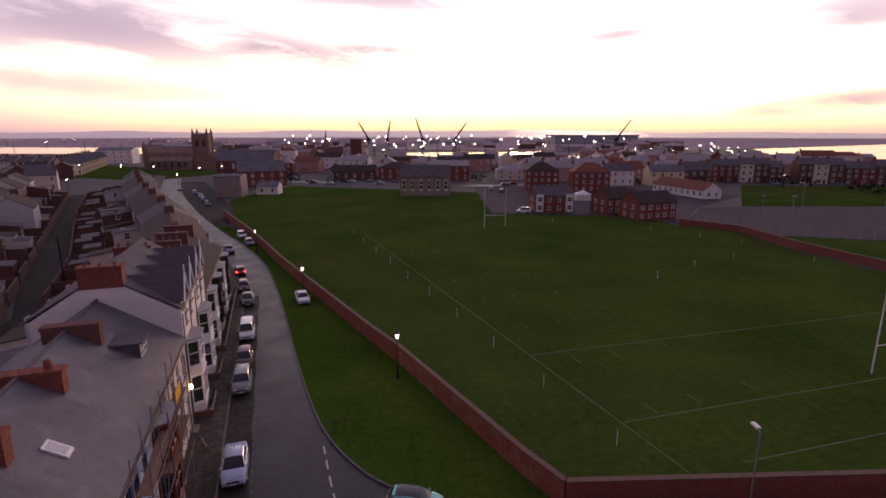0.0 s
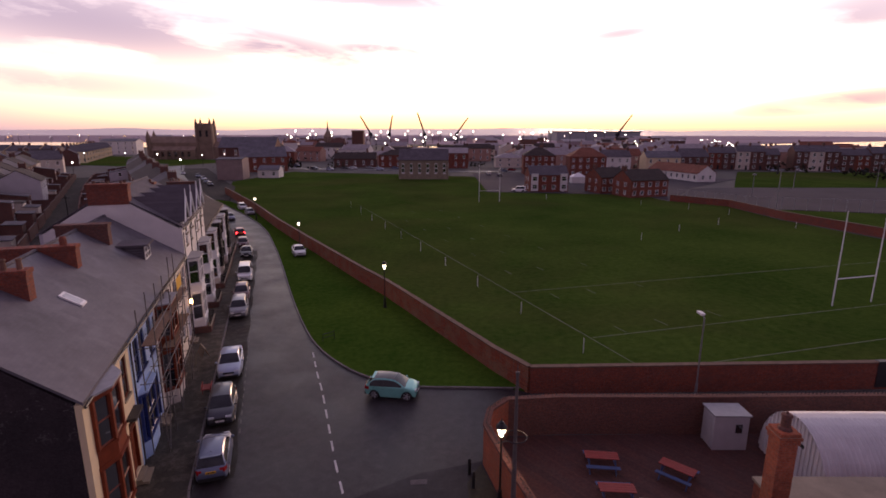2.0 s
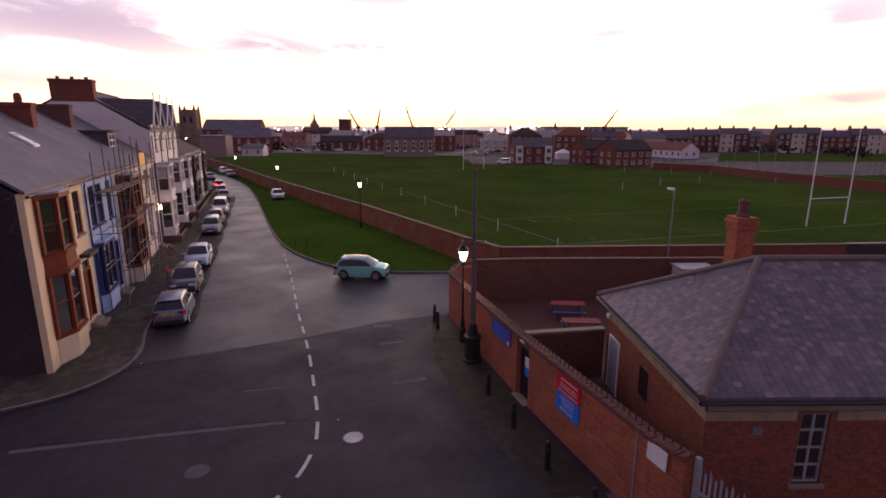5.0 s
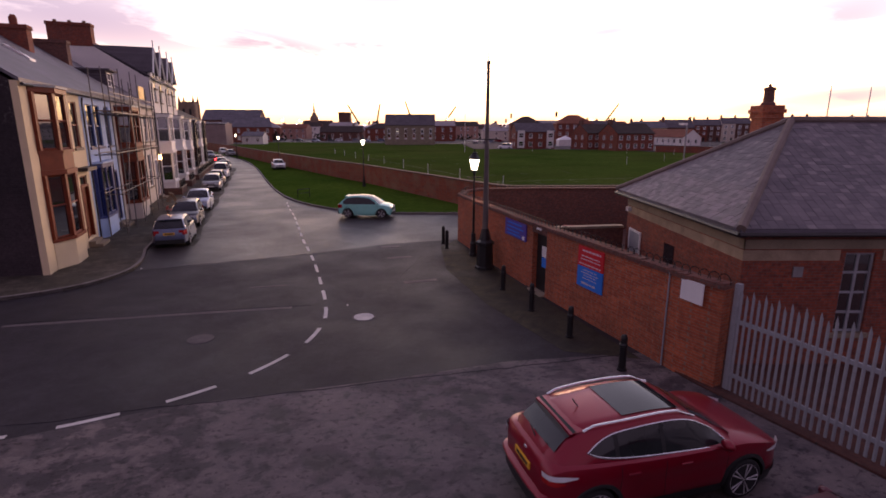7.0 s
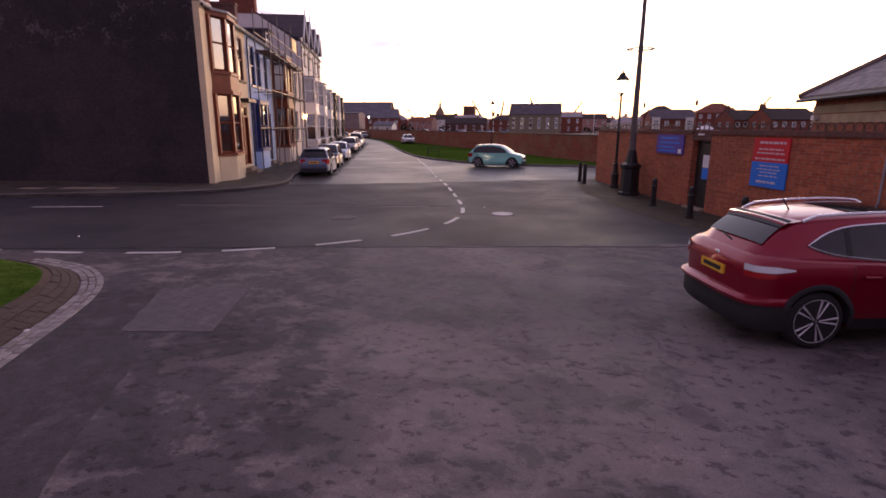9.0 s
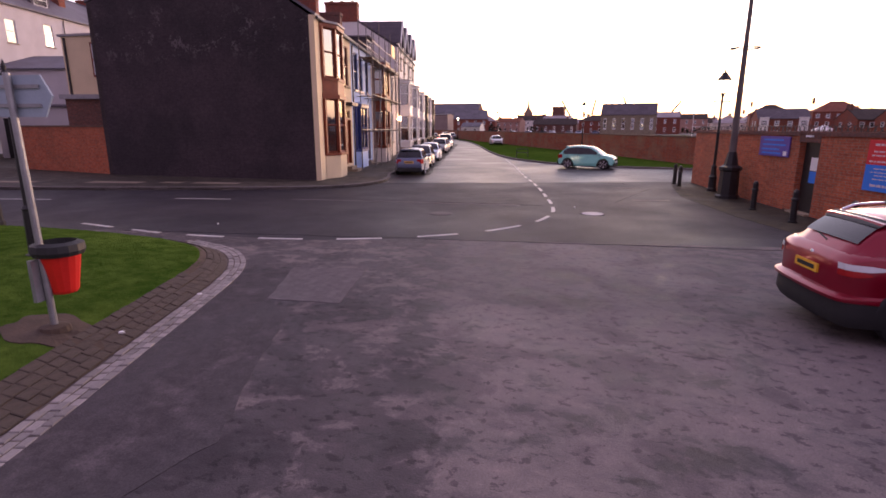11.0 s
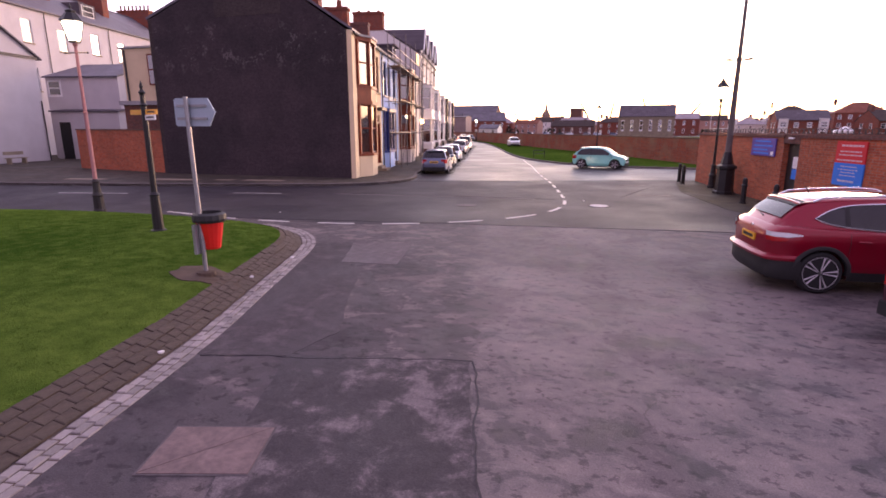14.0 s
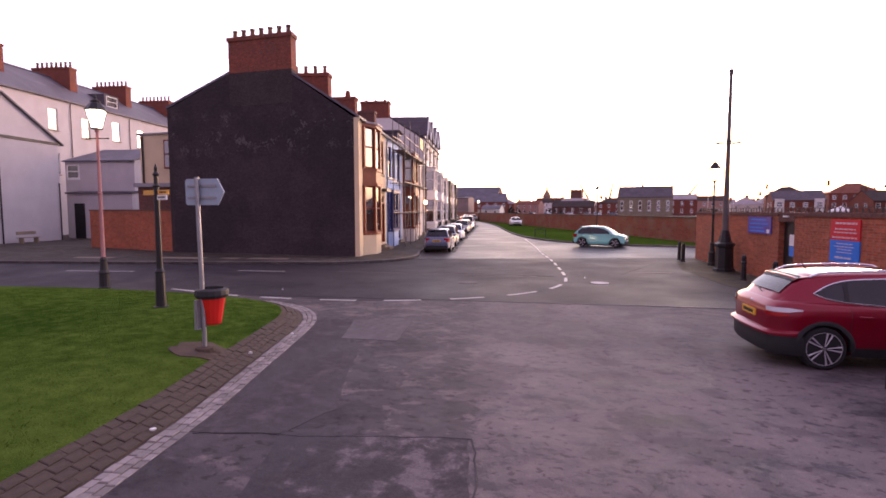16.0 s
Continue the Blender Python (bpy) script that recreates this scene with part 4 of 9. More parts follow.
def gabled_dormer(h, x0, x1, z0, z1, back):
    xm = (x0 + x1) / 2
    bm = bmesh.new()
    front = [(x0, z0), (x1, z0), (x1, z0 + 0.5), (xm, z1), (x0, z0 + 0.5)]
    a, b = [bm.verts.new((x, 0.02, z)) for x, z in front], [bm.verts.new((x, 0.22, z)) for x, z in front]
    bm.faces.new(a)
    bm.faces.new(b[::-1])
    for i in range(5):
        bm.faces.new((a[i], b[i], b[(i + 1) % 5], a[(i + 1) % 5]))
    g = part("gable_front", bm, M_WHITE, h)
    rm = bmesh.new()
    for xe, s in ((x0 - 0.2, 1), (x1 + 0.2, -1)):
        q = [(xe, -0.2, z0 + 0.32), (xm, -0.2, z1 + 0.02), (xm, back, z1 + 0.02), (xe, back, z0 + 0.32)]
        lo, hi = [rm.verts.new(p) for p in q], [rm.verts.new((p[0], p[1], p[2] + 0.1)) for p in q]
        rm.faces.new(lo[::-1])
        rm.faces.new(hi)
        for i in range(4):
            rm.faces.new((lo[i], lo[(i + 1) % 4], hi[(i + 1) % 4], hi[i]))
    part("gable_roof", rm, M_SLATE_D, h)
    bb = bmesh.new()
    for xe in (x0 - 0.22, x1 + 0.22):
        rod(bb, (xe, -0.24, z0 + 0.30), (xm, -0.24, z1 + 0.05), 0.09, 4)
    rod(bb, (xm, -0.24, z1 - 0.3), (xm, -0.24, z1 + 0.7), 0.05, 6)
    part("bargeboard", bb, M_WPAINT, h, "white bargeboards with finial")
    window(h, xm - 0.5, xm + 0.5, z0 - 0.9, z0 + 0.8, -0.10, M_WPAINT, sill=True)


for i, u in enumerate((27.0, 34.4)):
    w = 7.4
    h = terrace_house(u, "tall white three-storey house with bays and pointed gables")
    holes = [(0.9, 3.5, 1.2, 6.9), (4.4, 5.5, 0.5, 3.4), (4.4, 5.5, 4.7, 6.8), (1.6, 2.6, 8.2, 9.7), (4.5, 5.5, 8.2, 9.7)]
    shell(h, w, 10.5, 0.0, TE, TR, M_WHITE, M_WHITE, M_PINKW, holes, gable0=(i == 0), gable1=(i == 1))
    canted_bay(h, 0.6, 3.8, 0.95, [(1.2, 4.0), (4.6, 7.1)], M_WPAINT, M_WHITE, splay=0.5)
    window(h, 4.4, 5.5, 4.7, 6.8, 0, M_WPAINT)
    for a in (1.6, 4.5):
        window(h, a, a + 1.0, 8.2, 9.7, 0, M_WPAINT)
    door(h, 4.45, 5.45, 0.5, 3.3, 0, M_BLACK, M_WPAINT)
    roof_pair(h, w, 10.5, TE, TR, M_SLATE_D, front_over=0.06)
    for a in (0.9, 4.2):
        gabled_dormer(h, a, a + 2.3, TE + 0.1, TE + 2.5, 4.4)
    gutter(h, 0, w, TE)
    downpipe(h, 0.12, 9.4)
    downpipe(h, 3.95, 9.4)
    if i == 0:
        # the stack stands flush on the gable's cut-off peak
        chimney(h, 0.42, 3.75, 6.75, 12.32, 14.05, M_BRICK, 3, 0.94, 0.22)
    else:
        chimney(h, 5.5, 4.2, 7.4, 11.6, 13.05, M_BRICK, 4, 0.9, 0.3)
# low row beyond
for i in range(4):
    u, w = 41.8 + 5.9 * i, 5.9
    h = terrace_house(u, "brick terraced house with dark trimmed bay windows")
    shell(h, w, DEEP, 0.0, 7.2, 10.0, M_OFFW if i % 2 else M_BRICK_D, M_OFFW, M_BRICK_D, [(0.8, 3.2, 1.2, 6.9), (4.0, 5.0, 0.5, 3.2), (4.0, 5.0, 4.6, 6.6)], gable0=False, gable1=(i == 3))
    canted_bay(h, 0.6, 3.4, 0.9, [(1.2, 3.8), (4.4, 6.9)], M_BLACK if i % 2 else M_WPAINT, M_OFFW, splay=0.45)
    window(h, 4.0, 5.0, 4.6, 6.6, 0, M_WPAINT)
    door(h, 4.0, 5.0, 0.5, 3.1, 0, M_BROWN if i % 2 else M_BLACK, M_WPAINT)
    roof_pair(h, w, DEEP, 7.2, 10.0, M_SLATE_B, front_over=0.06)
    gutter(h, 0, w, 7.2)
    chimney(h, w - 0.4, 3.6, 7.4, 8.6, 10.9, M_BRICK_D, 5 if i < 2 else 0)


# ---- field wall, yard walls, lodge ----
def long_wall(name, line, h, t, mat, label, cope_mat=None, cope=0.09):
    w = thing(name, pose(0, 0, 0), label, "wall", kind="structure")
    part("brickwork", ribbon(bmesh.new(), line, -t / 2, t / 2, -0.1, h), mat, w)
    part("coping", ribbon(bmesh.new(), line, -t / 2 - 0.05, t / 2 + 0.05, h, h + cope), cope_mat or M_COPE, w)
    return w


long_wall("wall_field_street", FIELD_WALL, 1.98, 0.36, M_BRICK_F, "long weathered brick wall between verge and field")
long_wall("wall_field_lane", [(7.95, 29.45), (33, 30.45), (96, 32.8)], 1.98, 0.36, M_BRICK, "red brick wall between lane and field")
long_wall("wall_field_far", [(96, 32.8), (80, 87), (75, 106), (73.5, 126), (63, 136.5)], 1.6, 0.36, M_BRICK, "low old brick wall at the field's far side")
YARD = [(9.33, 4.62), (8.86, 5.48), (6.58, 12.3), (5.08, 17.6), (4.2, 21.2), (4.55, 22.8), (5.7, 24.1), (9.0, 24.45), (17.4, 24.5), (34, 24.9)]
H_YARD = 2.40
long_wall("wall_yard_street", YARD[:2] + [(6.86, 11.38)], H_YARD, 0.30, M_BRICK_O, "orange brick yard wall with signs and wire", cope_mat=M_BRICK_D)
long_wall("wall_yard_corner", [(6.56, 12.36), *YARD[3:7]], H_YARD, 0.30, M_BRICK_O, "orange brick yard wall round the street corner", cope_mat=M_BRICK_D)
long_wall("wall_yard_lane", YARD[6:], H_YARD, 0.30, M_BRICK_D, "dark red brick yard wall along the lane", cope_mat=M_BRICK_D)
sheet("yard_floor", [(8.9, 4.9), (6.4, 12.3), (4.3, 21.2), (5.8, 23.9), (34, 24.6), (34, -4), (13, -4)], 0.05, M_PAVER, "dark brown brick-paved yard", "yard", z0=-0.2)

sheet("moss_strip", [(8.2, 6.2), (6.35, 12.0), (4.85, 17.5), (3.95, 21.2), (3.1, 19.5), (3.3, 15.2), (4.6, 10.6), (6.3, 6.7)], 0.004, M_MOSS, "mossy weathered asphalt along the foot of the yard wall", "ground", z0=-0.05)

# lodge with a hipped slate roof
PX0, PX1, PY0, PY1, PE, PR = 10.25, 27.0, 5.75, 13.4, 3.47, 6.10
HIP = PX0 + 3.25
lodge = thing("lodge", pose(0, 0, 0), "single-storey red brick lodge with hipped slate roof", "building")
part("front_wall", pierced(bmesh.new(), PX0, PX1, 0, PE, PY0, PY0 + 0.3, [(12.75, 13.5, 0.9, 2.95)]), M_BRICK, lodge)
part("side_wall", boxes((PX0, PX0 + 0.3, PY0 + 0.3, PY1 - 0.3, 0, PE)), M_BRICK, lodge)
part("back_wall", boxes((PX0, PX1, PY1 - 0.3, PY1, 0, PE)), M_BRICK, lodge)
part("stone_band", boxes((PX0 - 0.03, PX1, PY0 - 0.03, PY0 - 0.002, PE - 0.42, PE - 0.19), (PX0 - 0.03, PX0 - 0.002, PY0 - 0.03, PY1, PE - 0.42, PE - 0.19)), M_STONE, lodge)
window(lodge, 12.75, 13.5, 0.9, 2.95, PY0, M_GREYP, bars=(0.25, 0.5, 0.75), mull=(0.5,))
bm = bmesh.new()
o = 0.35
ym = (PY0 + PY1) / 2
c = [(PX0 - o, PY0 - o), (PX1, PY0 - o), (PX1, PY1 + o), (PX0 - o, PY1 + o)]
lo = [bm.verts.new((x, y, PE)) for x, y in c]
up = [bm.verts.new((x, y, PE + 0.12)) for x, y in c]
r0, r1 = bm.verts.new((HIP, ym, PR)), bm.verts.new((PX1, ym, PR))
bm.faces.new(lo[::-1])
for i in range(4):
    bm.faces.new((lo[i], lo[(i + 1) % 4], up[(i + 1) % 4], up[i]))
bm.faces.new((up[0], up[1], r1, r0))
bm.faces.new((up[2], up[3], r0, r1))
bm.faces.new((up[3], up[0], r0))
bm.faces.new((up[1], up[2], r1))
part("roof", bm, M_SLATE, lodge)



# ---- vehicles ----
def car_paint(name, c, rough=0.28):
    m, nt, b = material(name, rough, 0.3, 0.35)
    p = where(nt)
    dirt = noise_tex(nt, p, 2.2, 5, 0.6)
    link(nt, mixc(nt, ramp(nt, dirt, [(0.45, (0, 0, 0)), (0.8, (0.3, 0.3, 0.3))]), c, tuple(x * 0.55 + 0.02 for x in c)), b.inputs["Base Color"])
    b.inputs["Coat Weight"].default_value, b.inputs["Coat Roughness"].default_value = 0.5, 0.05
    return m


M_TYRE = dull("tyre_rubber", (0.016, 0.016, 0.017), 0.2, 6, 0.85)
M_RIM = dull("alloy_rim", (0.50, 0.48, 0.50), 0.15, 8, 0.35, 0.2)
M_TRIM = dull("black_plastic_trim", (0.018, 0.018, 0.019), 0.2, 5, 0.6)
M_CHROME = dull("bright_trim", (0.70, 0.70, 0.72), 0.06, 8, 0.25, 0.8)
M_CARGLASS = glass("car_glass", (0.012, 0.013, 0.015), 0.03, 1.5)
M_REDLENS = dull("red_lamp_lens", (0.35, 0.012, 0.014), 0.15, 8, 0.2)
M_CLEARLENS = dull("clear_lamp_lens", (0.62, 0.64, 0.66), 0.1, 8, 0.15)
M_YPLATE = dull("yellow_plate", (0.75, 0.42, 0.03), 0.08, 8, 0.5)
M_WPLATE = dull("white_plate", (0.72, 0.72, 0.70), 0.08, 8, 0.5)

KINDS = {
    # length, width, height, bonnet z, belt z, screen foot, roof front, roof back, back-glass foot, tail z, wheel radius, axles
    "hatchback": (3.95, 1.70, 1.47, 0.92, 0.93, 1.12, 0.36, -1.42, -1.84, 0.98, 0.31, 1.28, -1.22),
    "saloon": (4.50, 1.75, 1.42, 0.90, 0.91, 1.10, 0.30, -0.95, -1.68, 1.00, 0.31, 1.38, -1.30),
    "estate": (4.55, 1.76, 1.50, 0.92, 0.96, 1.05, 0.40, -1.75, -2.10, 1.00, 0.32, 1.40, -1.32),
    "suv": (4.30, 1.82, 1.60, 1.03, 1.04, 1.28, 0.42, -1.62, -2.06, 1.08, 0.345, 1.36, -1.30),
    "small_van": (4.40, 1.80, 1.82, 1.02, 1.08, 1.25, 0.75, -2.05, -2.17, 1.10, 0.32, 1.45, -1.25),
    "city_car": (3.70, 1.72, 1.48, 0.93, 0.95, 1.05, 0.30, -1.20, -1.72, 0.98, 0.32, 1.18, -1.13),
}


@lru_cache(maxsize=None)
def wheel_meshes(r, spoke=0.030):
    bm = bmesh.new()
    w = 0.105
    prof = [(r * 0.76, -w), (r * 0.9, -w), (r * 0.98, -w * 0.75), (r, -w * 0.3), (r, w * 0.3), (r * 0.98, w * 0.75), (r * 0.9, w), (r * 0.76, w)]
    turned(bm, prof, 24)
    tyre = mesh_of(bm, "tyre", M_TYRE, True)
    bm = bmesh.new()
    turned(bm, [(r * 0.74, 0.0), (r * 0.74, w * 0.9), (r * 0.67, w * 0.9), (r * 0.65, w * 0.35), (0.02, w * 0.3)], 24)
    dish = mesh_of(bm, "dish", M_TRIM)
    bm = bmesh.new()
    turned(bm, [(0.055, w * 0.4), (0.06, w * 0.95), (0.03, w * 1.0)], 12)
    for i in range(10):
        a = math.radians(72 * (i // 2) + (9 if i % 2 else -9))
        rod(bm, (0.04 * math.cos(a), 0.04 * math.sin(a), w * 0.82), (r * 0.73 * math.cos(a), r * 0.73 * math.sin(a), w * 0.90), spoke, 4)
    turned(bm, [(r * 0.71, w * 0.7), (r * 0.77, w * 0.7), (r * 0.77, w * 1.02), (r * 0.71, w * 0.97)], 24)
    rim = mesh_of(bm, "rim", M_RIM)
    return tyre, dish, rim


def car(m, kind, paint, label, group="", roof_mat=None, lit=False, details=True, rails=False):
    L, W, H, hood, belt, sx, r0, r1, gx, tail, wr, ax0, ax1 = KINDS[kind]
    h = L / 2
    c = thing("parked_car" if not lit else "car_with_brake_lights", m, label, "van" if kind == "small_van" else "car", group)
    hw = W / 2

    def arch(ax):
        return [(ax + (wr + 0.06) * math.cos(a), wr + (wr + 0.06) * math.sin(a)) for a in [math.pi * (0.02 + 0.96 * k / 8) for k in range(9)]]
    prof = [(h - 0.06, 0.24), (h, 0.42), (h - 0.02, 0.60), (h - 0.12, hood - 0.16), (h - 0.40, hood - 0.06), (sx + 0.05, hood), (sx - 0.12, belt), (gx + 0.08, belt + 0.01),
            (-h + 0.14, tail), (-h + 0.03, tail - 0.12), (-h, 0.62), (-h + 0.02, 0.40), (-h + 0.10, 0.26)]
    prof += [(x, z) for x, z in arch(ax1)[::-1]] + [(x, z) for x, z in arch(ax0)[::-1]]
    bm = bmesh.new()
    rings = []
    for y, k, dz in ((-hw, 0.965, 0.04), (-hw + 0.05, 0.99, 0.012), (-hw + 0.16, 1.0, 0.0), (hw - 0.16, 1.0, 0.0), (hw - 0.05, 0.99, 0.012), (hw, 0.965, 0.04)):
        ring = []
        for i, (x, z) in enumerate(prof):
            inner = i >= 13
            xf = max(0.0, (abs(x) - h * 0.60) / (h * 0.40))
            ring.append(bm.verts.new((x if inner else x * k, y * (0.97 if z > 0.75 else 1.0) * (1 - 0.17 * xf * xf), z if inner else (z - dz if z > 0.55 else z + dz * 0.4))))
        rings.append(ring)
    n = len(prof)
    for a, b in zip(rings, rings[1:]):
        for i in range(n):
            bm.faces.new((a[i], a[(i + 1) % n], b[(i + 1) % n], b[i]))
    bm.faces.new(rings[0])
    bm.faces.new(rings[-1][::-1])
    part("body", bm, paint, c, smooth=True)
    # cabin: side windows under a painted band, screens and roof, all along one curved line
    ib, it = hw - 0.085, hw - 0.27
    xm, half = (r0 + r1) / 2, (r0 - r1) / 2

    def line_z(x):
        if x > r0:
            f = (sx - x) / (sx - r0)
            return belt - 0.02 + (H - 0.06 - belt + 0.02) * (f + 0.10 * math.sin(math.pi * f))
        if x < r1:
            f = (x - gx) / (r1 - gx)
            return belt - 0.02 + (H - 0.06 - belt + 0.02) * (f + 0.10 * math.sin(math.pi * f))
        return H - 0.06 * abs((x - xm) / half) ** 2.2
    xs = [sx + (r0 - sx) * k / 5 for k in range(5)] + [r0 + (r1 - r0) * k / 8 for k in range(8)] + [r1 + (gx - r1) * k / 4 for k in range(5)]
    meshes = {k: bmesh.new() for k in ("windscreen", "roof", "rear_window", "side_l", "side_r", "band_l", "band_r")}

    def section(x):
        """Half widths and heights up one side at x: belt, glass top, band top, then the middle of the roof."""
        z = line_z(x)
        zg = max(belt - 0.015, z - 0.10)
        w = lambda zz: ib - (zz - belt) * (ib - it) / (H - belt) * 0.9
        return [(ib, belt - 0.02), (w(zg), zg), (w(z) - 0.045, max(z - 0.015, belt - 0.015)), ((w(z) - 0.045) * 0.5, z + 0.018), (0.0, z + 0.025)]
    for xa, xb_ in zip(xs, xs[1:]):
        A_, B_ = section(xa), section(xb_)
        xmid = (xa + xb_) / 2
        zone = "windscreen" if xmid > r0 else "rear_window" if xmid < r1 else "roof"
        for s_, sd in ((-1, "r"), (1, "l")):
            back = xmid < gx + 0.30
            for i, tgt in ((0, "band_" + sd if back else "side_" + sd), (1, "band_" + sd), (2, zone), (3, zone)):
                bmz = meshes[tgt]
                q = [(xa, s_ * A_[i][0], A_[i][1]), (xb_, s_ * B_[i][0], B_[i][1]), (xb_, s_ * B_[i + 1][0], B_[i + 1][1]), (xa, s_ * A_[i + 1][0], A_[i + 1][1])]
                vs = [bmz.verts.new(p_) for p_ in q]
                bmz.faces.new(vs if s_ > 0 else vs[::-1])
    for k, bmz in meshes.items():
        bmesh.ops.remove_doubles(bmz, verts=bmz.verts, dist=0.0005)
        nm = {"side_l": "side_window", "side_r": "side_window", "band_l": "roof_side", "band_r": "roof_side"}.get(k, k)
        mt = M_CARGLASS if "window" in nm or k == "windscreen" else (roof_mat or paint) if k == "roof" else paint
        part(nm, bmz, mt, c, smooth=True)
    xb = (sx + gx) / 2 - 0.15
    for s in (-1, 1):
        bp = bmesh.new()
        rod(bp, (xb, s * (ib + 0.0), belt - 0.03), (xb - 0.03, s * it, H - 0.07), 0.035, 4)
        part("door_pillar", bp, M_TRIM, c)
        mm = bmesh.new()
        bmesh.ops.create_uvsphere(mm, u_segments=8, v_segments=6, radius=0.1, matrix=pose(sx - 0.18, s * (hw + 0.06), belt + 0.05) @ Matrix.Diagonal((0.7, 1.1, 0.75, 1)))
        part("door_mirror", mm, paint, c)
        part("head_lamp", boxes((h - 0.36, h - 0.045, s * hw * 0.60 - 0.17, s * hw * 0.60 + 0.17, hood - 0.30, hood - 0.17)), M_CLEARLENS, c)
        tl = bmesh.new()
        z0_, z1_ = (tail - 0.24, tail - 0.10) if kind == "suv" else (tail - 0.32, tail - 0.08)
        prism(tl, [(-h + 0.02, s * hw * 0.52), (-h + 0.02, s * hw * 0.80), (-h + 0.34, s * (hw * 0.93)), (-h + 0.34, s * hw * 0.80)], z0_, z1_)
        part("tail_lamp", tl, M_TAIL if lit else M_REDLENS, c)
        if details:
            for xa, xw in ((sx - 0.55, 0.16), (xb - 0.75, 0.16)):
                part("door_handle", boxes((xa - xw, xa, s * (hw - 0.005) - 0.02, s * (hw - 0.005) + 0.02, belt - 0.20, belt - 0.16)), paint, c)
            for xa in (sx - 0.1, xb, gx + 0.55):
                sm = bmesh.new()
                box(sm, xa - 0.006, xa + 0.006, s * (hw - 0.012) - 0.006, s * (hw - 0.012) + 0.006, 0.36, belt - 0.05)
                part("door_gap", sm, M_TRIM, c)
        part("side_skirt", boxes((ax1 + wr + 0.1, ax0 - wr - 0.1, s * (hw - 0.03) - 0.04, s * (hw - 0.03) + 0.04, 0.20, 0.36 if kind != "suv" else 0.46)), M_TRIM if kind == "suv" else paint, c)
        if rails:
            rl = bmesh.new()
            rod(rl, (r0 - 0.15, s * (it - 0.04), H + 0.01), (r1 + 0.15, s * (it - 0.04), H + 0.01), 0.024, 5)
            rod(rl, (r0 - 0.15, s * (it - 0.02), H), (r0 + 0.05, s * (it - 0.02), H - 0.07), 0.022, 5)
            rod(rl, (r1 + 0.15, s * (it - 0.02), H + 0.01), (r1 - 0.05, s * (it - 0.02), H - 0.07), 0.022, 5)
            part("roof_rail", rl, M_CHROME, c, "silver roof rail")
            ch = bmesh.new()
            g0, g1 = sx - 0.12, gx + 0.16
            rod(ch, (g0, s * (ib + 0.012), belt), (g1, s * (ib + 0.012), belt + 0.01), 0.018, 4)
            pts_ = [(g1, ib + 0.012, belt)]
            for x in (gx + 0.45, r1 + 0.25, r1 + 0.7, xm, r0 - 0.25, r0 + 0.05, (r0 + sx) / 2, g0):
                zt = max(line_z(x) - 0.10, belt)
                pts_.append((x, ib - (zt - belt) * (ib - it) / (H - belt) * 0.9 + 0.012, zt))
            for p_, q_ in zip(pts_, pts_[1:]):
                rod(ch, (p_[0], s * p_[1], p_[2]), (q_[0], s * q_[1], q_[2]), 0.016, 4)
            part("window_trim", ch, M_CHROME, c, "bright chrome window surround")
            for ax in (ax0, ax1):
                am = bmesh.new()
                ring_ = []
                for k in range(9):
                    a_ = math.pi * k / 8
                    ring_.append([am.verts.new((ax + rr_ * math.cos(a_), s * yy_, wr + rr_ * math.sin(a_))) for rr_, yy_ in ((wr + 0.03, hw - 0.06), (wr + 0.03, hw + 0.012), (wr + 0.13, hw + 0.006), (wr + 0.13, hw - 0.06))])
                for p_, q_ in zip(ring_, ring_[1:]):
                    for k in range(4):
                        am.faces.new((p_[k], q_[k], q_[(k + 1) % 4], p_[(k + 1) % 4]))
                for k in ():
                    a, b = math.pi * k / 8, math.pi * (k + 1) / 8
                    rod(am, (ax + (wr + 0.075) * math.cos(a), s * (hw - 0.01), wr + (wr + 0.075) * math.sin(a)), (ax + (wr + 0.075) * math.cos(b), s * (hw - 0.01), wr + (wr + 0.075) * math.sin(b)), 0.045, 5)
                part("wheel_arch", am, M_TRIM, c, "black plastic wheel arch")
    part("front_bumper", boxes((h - 0.10, h + 0.015, -hw * 0.74, hw * 0.74, 0.24, 0.40)), M_TRIM, c)
    part("rear_bumper", boxes((-h - 0.015, -h + 0.14, -hw * 0.78, hw * 0.78, 0.25, 0.44 if kind != "suv" else 0.54)), M_TRIM, c)
    part("grille", boxes((h - 0.08, h + 0.01, -hw * 0.45, hw * 0.45, 0.52, 0.64)), M_TRIM, c)
    part("front_plate", boxes((h - 0.02, h + 0.025, -0.26, 0.26, 0.41, 0.52)), M_WPLATE, c)
    part("rear_plate", boxes((-h - 0.022, -h + 0.05, -0.26, 0.26, 0.68, 0.80)), M_YPLATE, c)
    part("plate_bar", boxes((-h - 0.026, -h - 0.022, -0.20, 0.20, 0.715, 0.765)), M_TRIM, c)
    if details:
        part("rear_wiper", boxes((gx + 0.0, gx + 0.03, -0.02, 0.34, belt + 0.08, belt + 0.11)), M_TRIM, c)
        sp = bmesh.new()
        box(sp, r1 - 0.17, r1 + 0.02, -it * 0.86, it * 0.86, H - 0.085, H - 0.04)
        part("roof_spoiler", sp, paint if kind != "suv" else M_TRIM, c)
        an = bmesh.new()
        rod(an, (r1 + 0.25, 0, H - 0.01), (r1 + 0.13, 0, H + 0.13), 0.012, 4)
        part("aerial", an, M_TRIM, c)
    tyre, dish, rim = wheel_meshes(wr)
